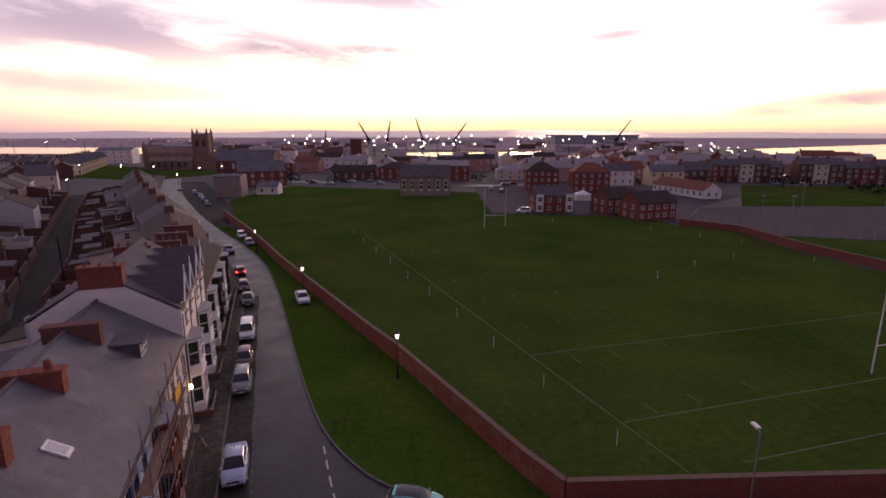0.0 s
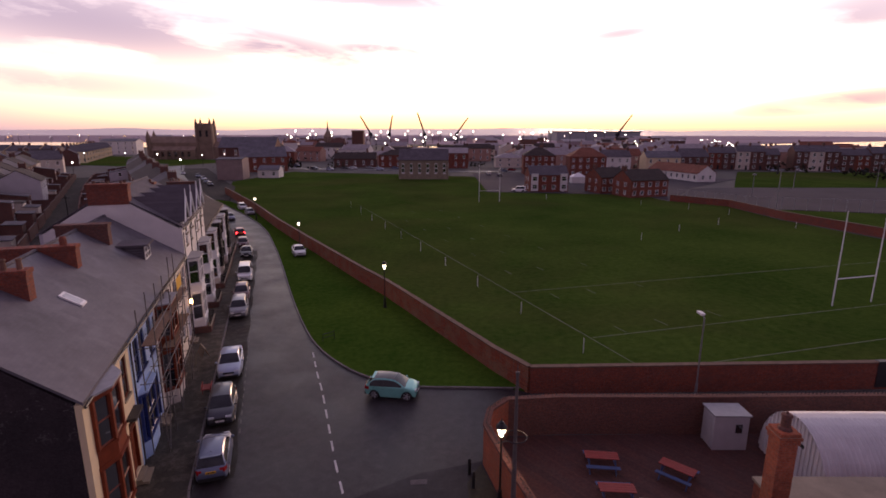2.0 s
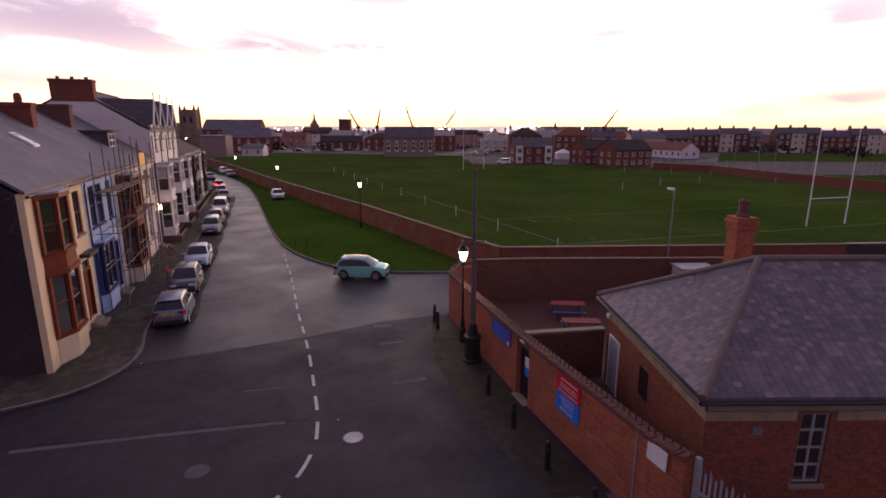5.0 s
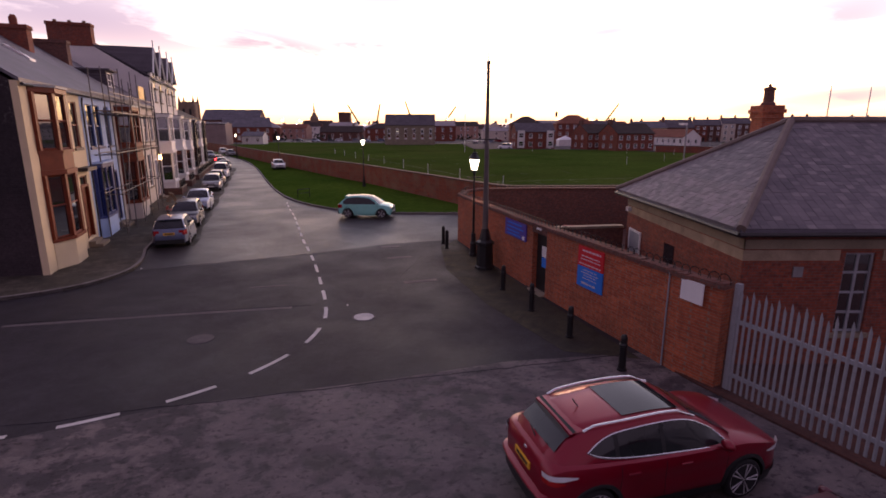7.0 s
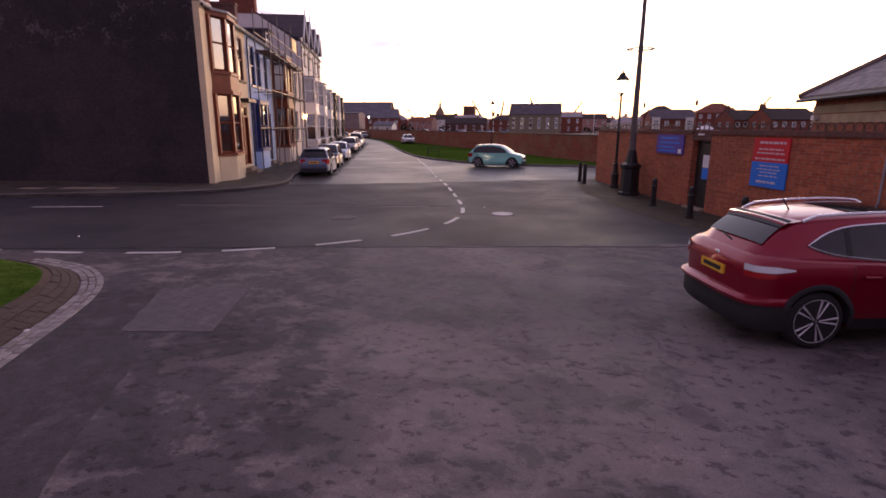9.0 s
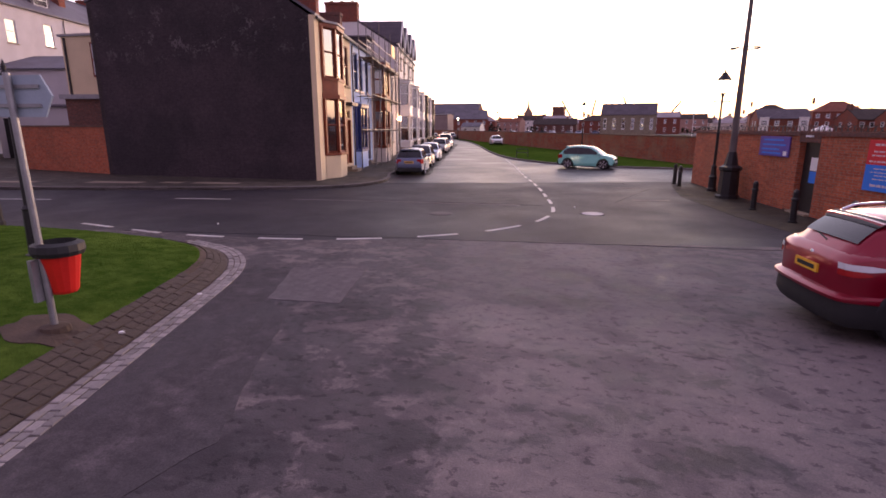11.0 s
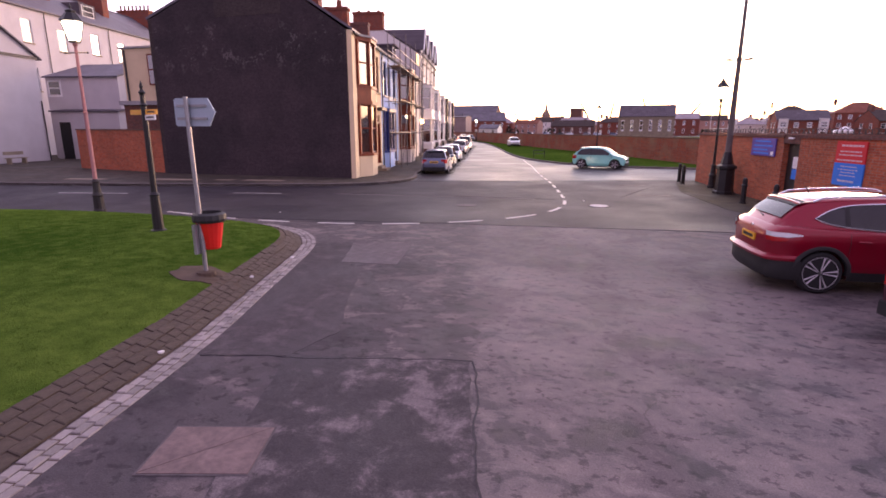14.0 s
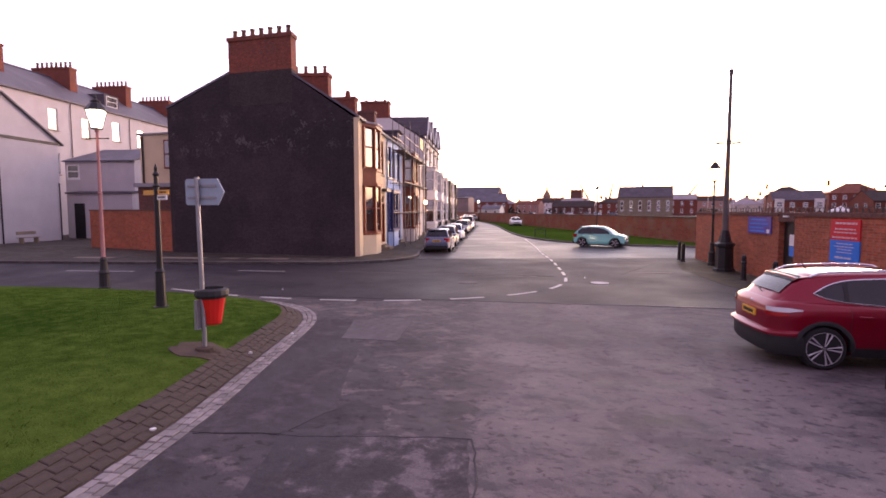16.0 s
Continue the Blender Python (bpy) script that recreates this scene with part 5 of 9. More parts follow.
    for ax in (ax0, ax1):
        for s in (-1, 1):
            m2 = pose(ax, s * (hw - 0.115), wr, 90 * -s, 0, 0)
            w = same_part("wheel", tyre, c, m2)
            same_part("dish", dish, w)
            same_part("rim", rim, w)
    part("underbody", boxes((-h + 0.25, h - 0.25, -hw + 0.24, hw - 0.24, 0.18, 0.45)), M_TRIM, c)
    return c


P_RED = car_paint("deep_red_paint", (0.235, 0.003, 0.019))
P_SILVER = car_paint("silver_paint", (0.14, 0.165, 0.25))
P_BLUESIL = car_paint("pale_blue_silver_paint", (0.40, 0.46, 0.58))
P_GREY = car_paint("dark_grey_paint", (0.06, 0.062, 0.075))
P_MID = car_paint("mid_grey_paint", (0.19, 0.19, 0.21))
P_WHITE = car_paint("white_car_paint", (0.70, 0.70, 0.72))
P_TEAL = car_paint("pale_turquoise_paint", (0.19, 0.50, 0.45))
P_BLACK = car_paint("black_car_paint", (0.02, 0.02, 0.024))
P_MAROON = car_paint("maroon_paint", (0.09, 0.02, 0.03))


def curve_at(xs, ys, x):
    """Smooth curve through points: cubic between neighbours, flat past the ends."""
    if x <= xs[0]:
        return ys[0]
    for k in range(len(xs) - 1):
        if x <= xs[k + 1]:
            f = (x - xs[k]) / (xs[k + 1] - xs[k])
            m0 = (ys[k + 1] - ys[max(k - 1, 0)]) / (xs[k + 1] - xs[max(k - 1, 0)]) * (xs[k + 1] - xs[k])
            m1 = (ys[min(k + 2, len(ys) - 1)] - ys[k]) / (xs[min(k + 2, len(ys) - 1)] - xs[k]) * (xs[k + 1] - xs[k])
            return (2 * f ** 3 - 3 * f * f + 1) * ys[k] + (f ** 3 - 2 * f * f + f) * m0 + (3 * f * f - 2 * f ** 3) * ys[k + 1] + (f ** 3 - f * f) * m1
    return ys[-1]


def tube(pts, r, n=6, closed=False):
    """One bent round bar through the points."""
    bm = bmesh.new()
    P = [Vector(p) for p in pts]
    rings_ = []
    for i, p in enumerate(P):
        d = (P[(i + 1) % len(P)] - P[i - 1]) if closed or 0 < i < len(P) - 1 else (P[1] - P[0] if i == 0 else P[-1] - P[-2])
        q = d.to_track_quat("Z", "Y").to_matrix()
        rings_.append([bm.verts.new(p + q @ Vector((r * math.cos(2 * math.pi * k / n), r * math.sin(2 * math.pi * k / n), 0))) for k in range(n)])
    for a, b in zip(rings_, rings_[1:] + (rings_[:1] if closed else [])):
        for k in range(n):
            bm.faces.new((a[k], a[(k + 1) % n], b[(k + 1) % n], b[k]))
    if not closed:
        bm.faces.new(rings_[0][::-1])
        bm.faces.new(rings_[-1])
    return bm


def grid_mesh(rows, close=False):
    bm = bmesh.new()
    vs = [[bm.verts.new(p) for p in r] for r in rows]
    for a, b in zip(vs, vs[1:]):
        for i in range(len(a) - 1):
            bm.faces.new((a[i], a[i + 1], b[i + 1], b[i]))
    if close:
        bm.faces.new(vs[0])
        bm.faces.new(vs[-1][::-1])
    bmesh.ops.remove_doubles(bm, verts=bm.verts, dist=0.0008)
    bmesh.ops.recalc_face_normals(bm, faces=bm.faces)
    return bm


SUV_X = [-2.17, -2.13, -2.04, -1.88, -1.62, -1.2, -0.4, 0.5, 1.2, 1.6, 1.88, 2.06, 2.16]
SUV_W = [0.62, 0.755, 0.835, 0.88, 0.905, 0.91, 0.905, 0.905, 0.90, 0.88, 0.83, 0.73, 0.58]
SUV_T = [0.93, 1.015, 1.075, 1.11, 1.105, 1.085, 1.05, 1.03, 1.03, 0.98, 0.91, 0.82, 0.70]
WR, AXF, AXR = 0.355, 1.30, -1.38


def suv_half(x, z):
    """Half width of the body at x and height z."""
    g = curve_at([0.2, 0.36, 0.50, 0.66, 0.86, 1.0, 1.12], [0.93, 0.975, 1.0, 0.985, 1.0, 0.975, 0.93], z)
    return curve_at(SUV_X, SUV_W, x) * g


def suv_foot(x):
    z = 0.24 + 0.22 * max(0.0, (abs(x) - 1.75) / 0.42) ** 2
    for ax in (AXF, AXR):
        if abs(x - ax) < WR + 0.05:
            z = max(z, WR + math.sqrt((WR + 0.05) ** 2 - (x - ax) ** 2))
    return z


def suv_car(m, paint, label):
    c = thing("parked_car", m, label, "car")
    xs = sorted({round(-2.17 + 4.33 * k / 52, 4) for k in range(53)} | {round(ax + e * (WR + 0.05) * f, 4) for ax in (AXF, AXR) for e in (-1, 1) for f in (1.0, 0.985, 0.93, 0.84, 0.7)})
    rows = []
    for x in xs:
        top, foot = curve_at(SUV_X, SUV_T, x), suv_foot(x)
        zs = [foot + (top - 0.03 - foot) * k / 9 for k in range(10)]
        side = [(suv_half(x, z), z) for z in zs]
        w = side[-1][0]
        half = [(0, foot), (side[0][0] * 0.9, foot)] + side + [(w - 0.05, top), (w * 0.6, top + 0.025), (0, top + 0.035)]
        rows.append([(x, y, z) for y, z in half] + [(x, -y, z) for y, z in half[-2:0:-1]] + [(x, 0, foot)])
    part("body", grid_mesh(rows, True), paint, c, smooth=True)

    # roof shell
    def crown(x):
        return curve_at([-2.04, -1.86, -1.60, -1.30, -0.5, 0.0, 0.36, 0.75, 1.22], [1.09, 1.29, 1.475, 1.535, 1.58, 1.575, 1.51, 1.31, 1.03], x)

    def side_pt(x, f, off=0.0):
        b = curve_at(SUV_X, SUV_T, x) - 0.03
        t_ = crown(x) - 0.05
        yb = suv_half(x, b) - 0.055
        yt = min(yb, curve_at([-2.04, -1.5, -0.8, 0.4, 1.22], [0.62, 0.60, 0.635, 0.615, 0.66], x))
        fy = f * f * 0.25 + f * 0.75
        return (x, yb + (yt - yb) * fy + off, b + (t_ - b) * f)
    cx = [-2.04 + 3.26 * k / 40 for k in range(41)]
    rows = []
    for x in cx:
        h_ = [side_pt(x, k / 6) for k in range(7)]
        yt, z = h_[-1][1], crown(x)
        h_ += [(x, yt - 0.04, z - 0.012), (x, yt * 0.6, z + 0.01), (x, 0, z + 0.018)]
        rows.append(h_ + [(x, -y, zz) for x, y, zz in h_[-2::-1]])
    part("roof_shell", grid_mesh(rows), paint, c, smooth=True)
    # side windows with bright surround
    gx_ = [-1.50, -1.30, -1.05, -0.7, -0.2, 0.3, 0.55, 0.80, 1.02]
    gt = [0.44, 0.70, 0.86, 0.91, 0.92, 0.92, 0.90, 0.80, 0.12]
    gb = [0.40, 0.24, 0.15, 0.10, 0.07, 0.05, 0.05, 0.05, 0.05]
    sx_ = [-1.50 + 2.50 * k / 30 for k in range(31)]
    for s in (-1, 1):
        flip = lambda p, s=s: (p[0], s * p[1], p[2])
        part("side_window", grid_mesh([[flip(side_pt(x, curve_at(gx_, gb, x) + (curve_at(gx_, gt, x) - curve_at(gx_, gb, x)) * k / 4, 0.006)) for k in range(5)] for x in sx_]), M_CARGLASS, c, smooth=True)
        ring_ = [flip(side_pt(x, curve_at(gx_, gb, x), 0.010)) for x in sx_] + [flip(side_pt(x, curve_at(gx_, gt, x), 0.010)) for x in sx_[::-1]]
        part("window_trim", tube(ring_[1:], 0.014, 5, True), M_CHROME, c, "bright chrome window surround")
        for x0 in (-0.22, -1.02):
            part("door_pillar", grid_mesh([[flip(side_pt(x, curve_at(gx_, gb, x) + 0.02 + (curve_at(gx_, gt, x) - curve_at(gx_, gb, x) - 0.04) * k / 4, 0.009)) for k in range(5)] for x in (x0 - 0.035, x0 + 0.035)]), M_TRIM, c)
        for x0 in (-1.0, -0.22, 0.92):
            zt = curve_at(SUV_X, SUV_T, x0) - 0.06
            zz = [0.40 + (zt - 0.40) * k / 8 for k in range(9)]
            part("door_gap", tube([(x0, s * suv_half(x0, z), z) for z in zz], 0.005, 4), M_TRIM, c)
        for x0 in (-0.90, 0.02):
            bm = bmesh.new()
            rod(bm, (x0, s * (suv_half(x0, 0.90) + 0.02), 0.90), (x0 + 0.20, s * (suv_half(x0 + 0.2, 0.90) + 0.02), 0.895), 0.016, 6)
            part("door_handle", bm, paint, c)
        # black sill, arches, roof rail, mirror
        part("sill_cladding", grid_mesh([[(x, s * (suv_half(x, z) + 0.006), z) for z in (0.23, 0.28, 0.34, 0.385)] for x in [AXR + WR + 0.06 + (AXF - AXR - 2 * WR - 0.12) * k / 10 for k in range(11)]]), M_TRIM, c)
        for ax in (AXF, AXR):
            rows = []
            for k in range(21):
                a = math.pi * (k / 20 * 1.06 - 0.03)
                r_ = []
                for rr in (WR + 0.035, WR + 0.04, WR + 0.085, WR + 0.105):
                    x, z = ax + rr * math.cos(a), WR + rr * math.sin(a)
                    r_.append((x, s * (suv_half(x, z) + (0.014 if rr < WR + 0.1 else 0.002) - (0.08 if rr < WR + 0.037 else 0)), z))
                rows.append(r_)
            part("wheel_arch", grid_mesh(rows), M_TRIM, c, "black plastic wheel arch", smooth=True)
        rail_ = [(x, s * (side_pt(x, 1.0)[1] - 0.02), crown(x) + (0.035 if -1.35 < x < 0.25 else -0.01)) for x in [-1.5 + 1.95 * k / 12 for k in range(13)]]
        part("roof_rail", tube(rail_, 0.02, 6), M_CHROME, c, "silver roof rail")
        bm = bmesh.new()
        bmesh.ops.create_uvsphere(bm, u_segments=10, v_segments=8, radius=0.11, matrix=pose(0.82, s * 0.96, 1.10) @ Matrix.Diagonal((0.75, 1.15, 0.75, 1)))
        part("door_mirror", bm, paint, c, smooth=True)

        # lamps that wrap round the corners
        def lamp(za, zb, y0, x1, back, off=0.008):
            e = -1 if back else 1
            ex = [e * (2.165 - 0.5 * k / 60) for k in range(61)]
            pts = [(x, z) for x in ex for z in (za, zb)]
            rows_ = []
            for x in ex:
                if e * x < e * x1 or suv_half(x, (za + zb) / 2) < y0:
                    continue
                sh = max(0.0, (abs(x) - abs(x1)) / (2.17 - abs(x1)))
                zl = (za + zb) / 2 - (zb - za) / 2 * min(1.0, 0.25 + sh * 1.6)
                zh = (za + zb) / 2 + (zb - za) / 2 * min(1.0, 0.25 + sh * 1.6)
                rows_.append([(x + e * off, s * (suv_half(x, z) + off), z) for z in (zl, (zl + zh) / 2, zh)])
            return grid_mesh(rows_)
        part("tail_lamp", lamp(0.862, 0.934, 0.60, -1.90, True), M_REDLENS, c)
        part("reversing_lamp", lamp(0.938, 1.012, 0.62, -1.70, True), M_CLEARLENS, c)
        part("head_lamp", lamp(0.74, 0.84, 0.60, 1.70, False), M_CLEARLENS, c)
    # screens
    part("rear_window", grid_mesh([[(x - 0.022 + 0.02 * y * y, y * w, crown(x) + 0.034 - 0.012 * abs(y) ** 3) for y in [-1 + k / 4 for k in range(9)]] for x, w in [(-1.945 + 0.31 * k / 6, 0.56 - 0.008 * k) for k in range(7)]]), M_CARGLASS, c, smooth=True)
    part("windscreen", grid_mesh([[(x + 0.006, y * w, crown(x) + 0.016 - 0.03 * abs(y) ** 3) for y in [-1 + k / 4 for k in range(9)]] for x, w in [(0.42 + 0.74 * k / 8, 0.57 + 0.008 * k) for k in range(9)]]), M_CARGLASS, c, smooth=True)
    part("glass_roof", grid_mesh([[(x, y * 0.47, crown(x) + 0.026 - 0.008 * y * y) for y in [-1 + k / 2 for k in range(5)]] for x in [-0.78 + 1.02 * k / 8 for k in range(9)]]), M_CARGLASS, c, "dark glass roof panel", smooth=True)
    part("roof_spoiler", grid_mesh([[(x, y * 0.57, crown(-1.58) - 0.02 + dz - 0.02 * y * y) for y in [-1 + k / 3 for k in range(7)]] for x, dz in ((-1.48, 0.058), (-1.70, 0.030), (-1.71, 0.005), (-1.52, -0.02))]), paint, c)
    bm = bmesh.new()
    rod(bm, (-1.25, 0, crown(-1.25)), (-1.36, 0, crown(-1.25) + 0.16), 0.010, 5)
    part("aerial", bm, M_TRIM, c)
    bm = bmesh.new()
    rod(bm, (-1.985, -0.02, 1.17), (-1.93, 0.30, 1.22), 0.014, 5)
    part("rear_wiper", bm, M_TRIM, c)
    # black lower bumpers, following the body round its ends
    for e, nm in ((-1, "rear_bumper"), (1, "front_bumper")):
        rows = []
        ring_ = [(e * x, 1) for x in (1.68, 1.78, 1.90, 2.0, 2.08, 2.13, 2.16)]
        line_ = [(x, suv_half(x, 0.45)) for x, _ in ring_] + [(e * 2.195, 0.36), (e * 2.20, 0.0)]
        line_ += [(x, -y) for x, y in line_[-2::-1]]
        for x, y in line_:
            k = 1.012
            rows.append([(x * (0.985 if z < 0.3 else 1.004), y * k * (0.97 if z < 0.3 else 1.0), z) for z in ((0.22, 0.30, 0.42, 0.535) if e < 0 else (0.22, 0.29, 0.36, 0.43))])
        part(nm, grid_mesh(rows), M_TRIM, c, smooth=True)
    # painted ledge over the black bumper; black strip as the spoiler's shade on glass
    edge_ = [(x, suv_half(x, 0.58)) for x in (-1.74, -1.84, -1.94, -2.02, -2.08, -2.13, -2.16)] + [(-2.195, 0.36), (-2.20, 0.0)]
    edge_ += [(x, -y) for x, y in edge_[-2::-1]]
    part("bumper_ledge", grid_mesh([[(x * kx, y * ky, z) for kx, ky, z in ((1.0, 1.0, 0.530), (1.030, 1.014, 0.545), (1.034, 1.016, 0.585), (1.026, 1.012, 0.612), (0.99, 0.985, 0.640))] for x, y in edge_]), paint, c, smooth=True)
    part("spoiler_underside", grid_mesh([[(x - 0.026 + 0.02 * y * y, y * w, crown(x) + 0.042 - 0.012 * abs(y) ** 3) for y in [-1 + k / 4 for k in range(9)]] for x, w in ((-1.735, 0.555), (-1.68, 0.56), (-1.60, 0.56))]), M_TRIM, c, "black strip standing for the shadow under the spoiler", smooth=True)
    part("rear_plate", boxes((-2.196, -2.15, -0.26, 0.26, 0.77, 0.885)), M_YPLATE, c)
    part("plate_bar", boxes((-2.199, -2.196, -0.20, 0.20, 0.80, 0.855)), M_TRIM, c)
    part("front_plate", boxes((2.15, 2.205, -0.26, 0.26, 0.42, 0.53)), M_WPLATE, c)
    part("grille", boxes((2.10, 2.19, -0.42, 0.42, 0.56, 0.68)), M_TRIM, c)
    bm = bmesh.new()
    bmesh.ops.create_uvsphere(bm, u_segments=12, v_segments=6, radius=0.06, matrix=pose(-2.135, 0, 0.985) @ Matrix.Diagonal((0.3, 1, 0.8, 1)))
    part("badge_disc", bm, M_CHROME, c)
    tyre, dish, rim = wheel_meshes(WR, 0.025)
    for ax in (AXF, AXR):
        for s in (-1, 1):
            w = same_part("wheel", tyre, c, pose(ax, s * 0.795, WR, 90 * -s, 0, 0))
            same_part("dish", dish, w)
            same_part("rim", rim, w)
    part("underbody", boxes((-1.9, 1.9, -0.62, 0.62, 0.20, 0.48)), M_TRIM, c)
    return c


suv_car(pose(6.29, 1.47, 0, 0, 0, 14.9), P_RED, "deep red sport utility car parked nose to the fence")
car(pose(7.60, -1.33, 0, 0, 0, 19), "hatchback", P_MAROON, "dark maroon hatchback parked beside the red car")
car(pose(-1.85, 29.15, 0, 0, 0, -7), "city_car", P_TEAL, "pale turquoise small car with a black roof", roof_mat=P_BLACK)
ROW = "cars parked along the terrace"
car(on_terrace(6.25, 3.85), "hatchback", P_SILVER, "silver blue hatchback parked at the kerb", ROW)
car(on_terrace(12.0, 3.80, 0, 180), "hatchback", P_GREY, "dark grey car parked behind the silver hatchback", ROW)
car(on_terrace(19.0, 3.85, 0, 180), "saloon", P_BLUESIL, "pale blue silver saloon parked at the kerb", ROW)
car(on_terrace(32.7, 3.75, 0, 180), "estate", P_MID, "mid grey estate car parked at the kerb", ROW)
car(on_terrace(38.2, 3.75, 0, 180), "hatchback", P_MAROON, "dark brown hatchback behind the grey estate", ROW, details=False)
car(on_terrace(46.2, 3.75, 0, 180), "small_van", P_WHITE, "white car-derived van parked at the kerb", ROW, details=False)
car(on_terrace(59.5, 3.4, 0, 181), "saloon", P_BLACK, "black saloon parked at the kerb", ROW, details=False)
car(on_terrace(66.5, 2.6, 0, 184), "hatchback", P_MAROON, "dark red hatchback parked at the kerb", ROW, details=False)
car(pose(-35.4, 87.2, 0, 0, 0, 118), "hatchback", P_RED, "red car braking in the street, tail lights lit", lit=True, details=False)
car(pose(-44.1, 104.2, 0, 0, 0, 300), "saloon", P_SILVER, "silver saloon parked at the bend", details=False)
car(pose(-20.4, 71.9, 0.10, 0, 0, -68), "saloon", P_WHITE, "white saloon parked on the grass verge", details=False)
car(pose(-47.2, 119.3, 0.05, 0, 0, -60), "estate", P_WHITE, "white estate car parked half on the verge", details=False)
car(pose(-42.3, 110.9, 0.05, 0, 0, -60), "hatchback", P_MID, "grey hatchback parked half on the verge", details=False)
for x, y, p, lab in ((-79.5, 174.5, P_GREY, "dark grey"), (-85.8, 185.5, P_SILVER, "silver"), (-92.0, 196.5, P_BLUESIL, "pale blue"), (-99.7, 208.5, P_SILVER, "silver"), (-112.5, 222.0, P_WHITE, "white")):
    car(pose(x, y, 0, 0, 0, -59), "hatchback", p, lab + " car parked beside the far bend", "cars at the far bend", details=False)


# ---- street furniture ----
def pieces_along(parent, name, line, w0, w1, za, zb, rows, length, mat, seed=1, gap=0.014, depth=0.12, bond=0.5, limit=300):
    """Stones laid in rows along a line, rising from za at w0 to zb at w1, each its own object."""
    rnd = random.Random(seed)
    bm = bmesh.new()
    box(bm, 0, 1, 0, 1, -1, 0)
    bmesh.ops.bevel(bm, geom=[e for e in bm.edges if all(v.co.z > -0.5 for v in e.verts)], offset=0.06, segments=1, affect="EDGES")
    me = mesh_of(bm, name, mat)
    pts = [Vector(p) for p in line]
    cum = [0.0]
    for a, b in zip(pts, pts[1:]):
        cum.append(cum[-1] + (b - a).length)

    def along(s):
        s = max(0, min(s, cum[-1] - 1e-4))
        i = max(k for k in range(len(cum) - 1) if cum[k] <= s)
        d = (pts[i + 1] - pts[i]).normalized()
        return pts[i] + d * (s - cum[i]), d
    rw = (w1 - w0) / rows
    tilt = math.degrees(math.atan2(zb - za, w1 - w0))
    made = 0
    for r in range(rows):
        s = bond * length * (r % 2)
        while s < cum[-1] - length and made < limit:
            ln = length * rnd.uniform(0.82, 1.18)
            p, _ = along(s)
            q, _ = along(s + ln)
            d = (q - p).normalized()
            nrm = Vector((-d.y, d.x))
            o = p + nrm * (w0 + rw * r + gap / 2)
            z = za + (zb - za) * r / rows + rnd.uniform(-0.008, 0.008)
            same_part(name, me, parent, pose(o.x, o.y, z, 0, 0, math.degrees(math.atan2(d.y, d.x)) + rnd.uniform(-1.5, 1.5)) @ pose(0, 0, 0, tilt + rnd.uniform(-2, 2), 0, 0) @ Matrix.Diagonal(((q - p).length - gap, rw / math.cos(math.radians(tilt)) - gap, depth, 1)))
            made += 1
            s += ln
    return parent


# grass island with its sett channel and sloping stone edge
M_SETT = dull("pale_granite_sett", (0.24, 0.215, 0.205), 0.25, 4, 0.7, relief=0.4, by_piece=0.45)
M_EDGE = dull("brown_stone_edging", (0.064, 0.049, 0.039), 0.45, 1.6, 0.9, relief=0.6, by_piece=0.14)
ISLE = smooth_line([(-0.6, -12.5), (-1.45, -8.6), (-1.80, -7.4), (-2.38, -5.69), (-2.75, -4.71), (-3.32, -3.42), (-4.04, -1.75), (-4.72, -0.28), (-5.42, 0.68), (-6.4, 1.38), (-7.9, 1.75)], 0.25)
isle = thing("kerb_island", pose(0, 0, 0), "pale granite setts and sloping stone edge of the grass island", "kerb", kind="structure")
pieces_along(isle, "sett", ISLE, -0.08, 0.25, 0.014, 0.012, 3, 0.17, M_SETT, 3)
pieces_along(isle, "edging_stone", ISLE, 0.27, 0.74, 0.02, 0.21, 4, 0.21, M_EDGE, 5, gap=0.005)
part("bedding", ribbon(bmesh.new(), ISLE, -0.07, 0.26, -0.1, 0.002), M_BARE, isle)


def offset_line(line, w):
    out = []
    pts = [Vector(p) for p in line]
    for i, p in enumerate(pts):
        d = (pts[min(i + 1, len(pts) - 1)] - pts[max(i - 1, 0)]).normalized()
        q = p + Vector((-d.y, d.x)) * w
        out.append((q.x, q.y))
    return out


ISLE_N = smooth_line([(-7.9, 1.75), (-10.5, 1.75), (-13.9, 1.25), (-17.5, 0.2), (-24, -2.6), (-40, -9.6)], 0.6)
outer = ISLE + ISLE_N[1:]
rings = [(0.265, -0.05), (0.275, 0.008), (0.75, 0.190), (1.0, 0.235), (1.6, 0.29), (2.6, 0.36)]
gm, em = bmesh.new(), bmesh.new()
prev = None
loops = [[(x, y, z) for x, y in offset_line(outer, w)] for w, z in rings]
for k, (la, lb) in enumerate(zip(loops, loops[1:])):
    tgt = em if k < 2 else gm
    va, vb = [tgt.verts.new(p) for p in la], [tgt.verts.new(p) for p in lb]
    for i in range(len(va) - 1):
        tgt.faces.new((va[i], va[i + 1], vb[i + 1], vb[i]))
far_edge = [gm.verts.new((-45, -60, 0.36)), gm.verts.new((3, -60, 0.36))]
last = [gm.verts.new(p) for p in loops[-1]]
gm.faces.new([*last, *far_edge])
bmesh.ops.triangulate(gm, faces=[f for f in gm.faces if len(f.verts) > 4])
part("earth_edge", em, M_BARE, isle)
solid("grass_island", gm, M_ISLE, "bright green grass island, slightly mounded", "grass", kind="structure")
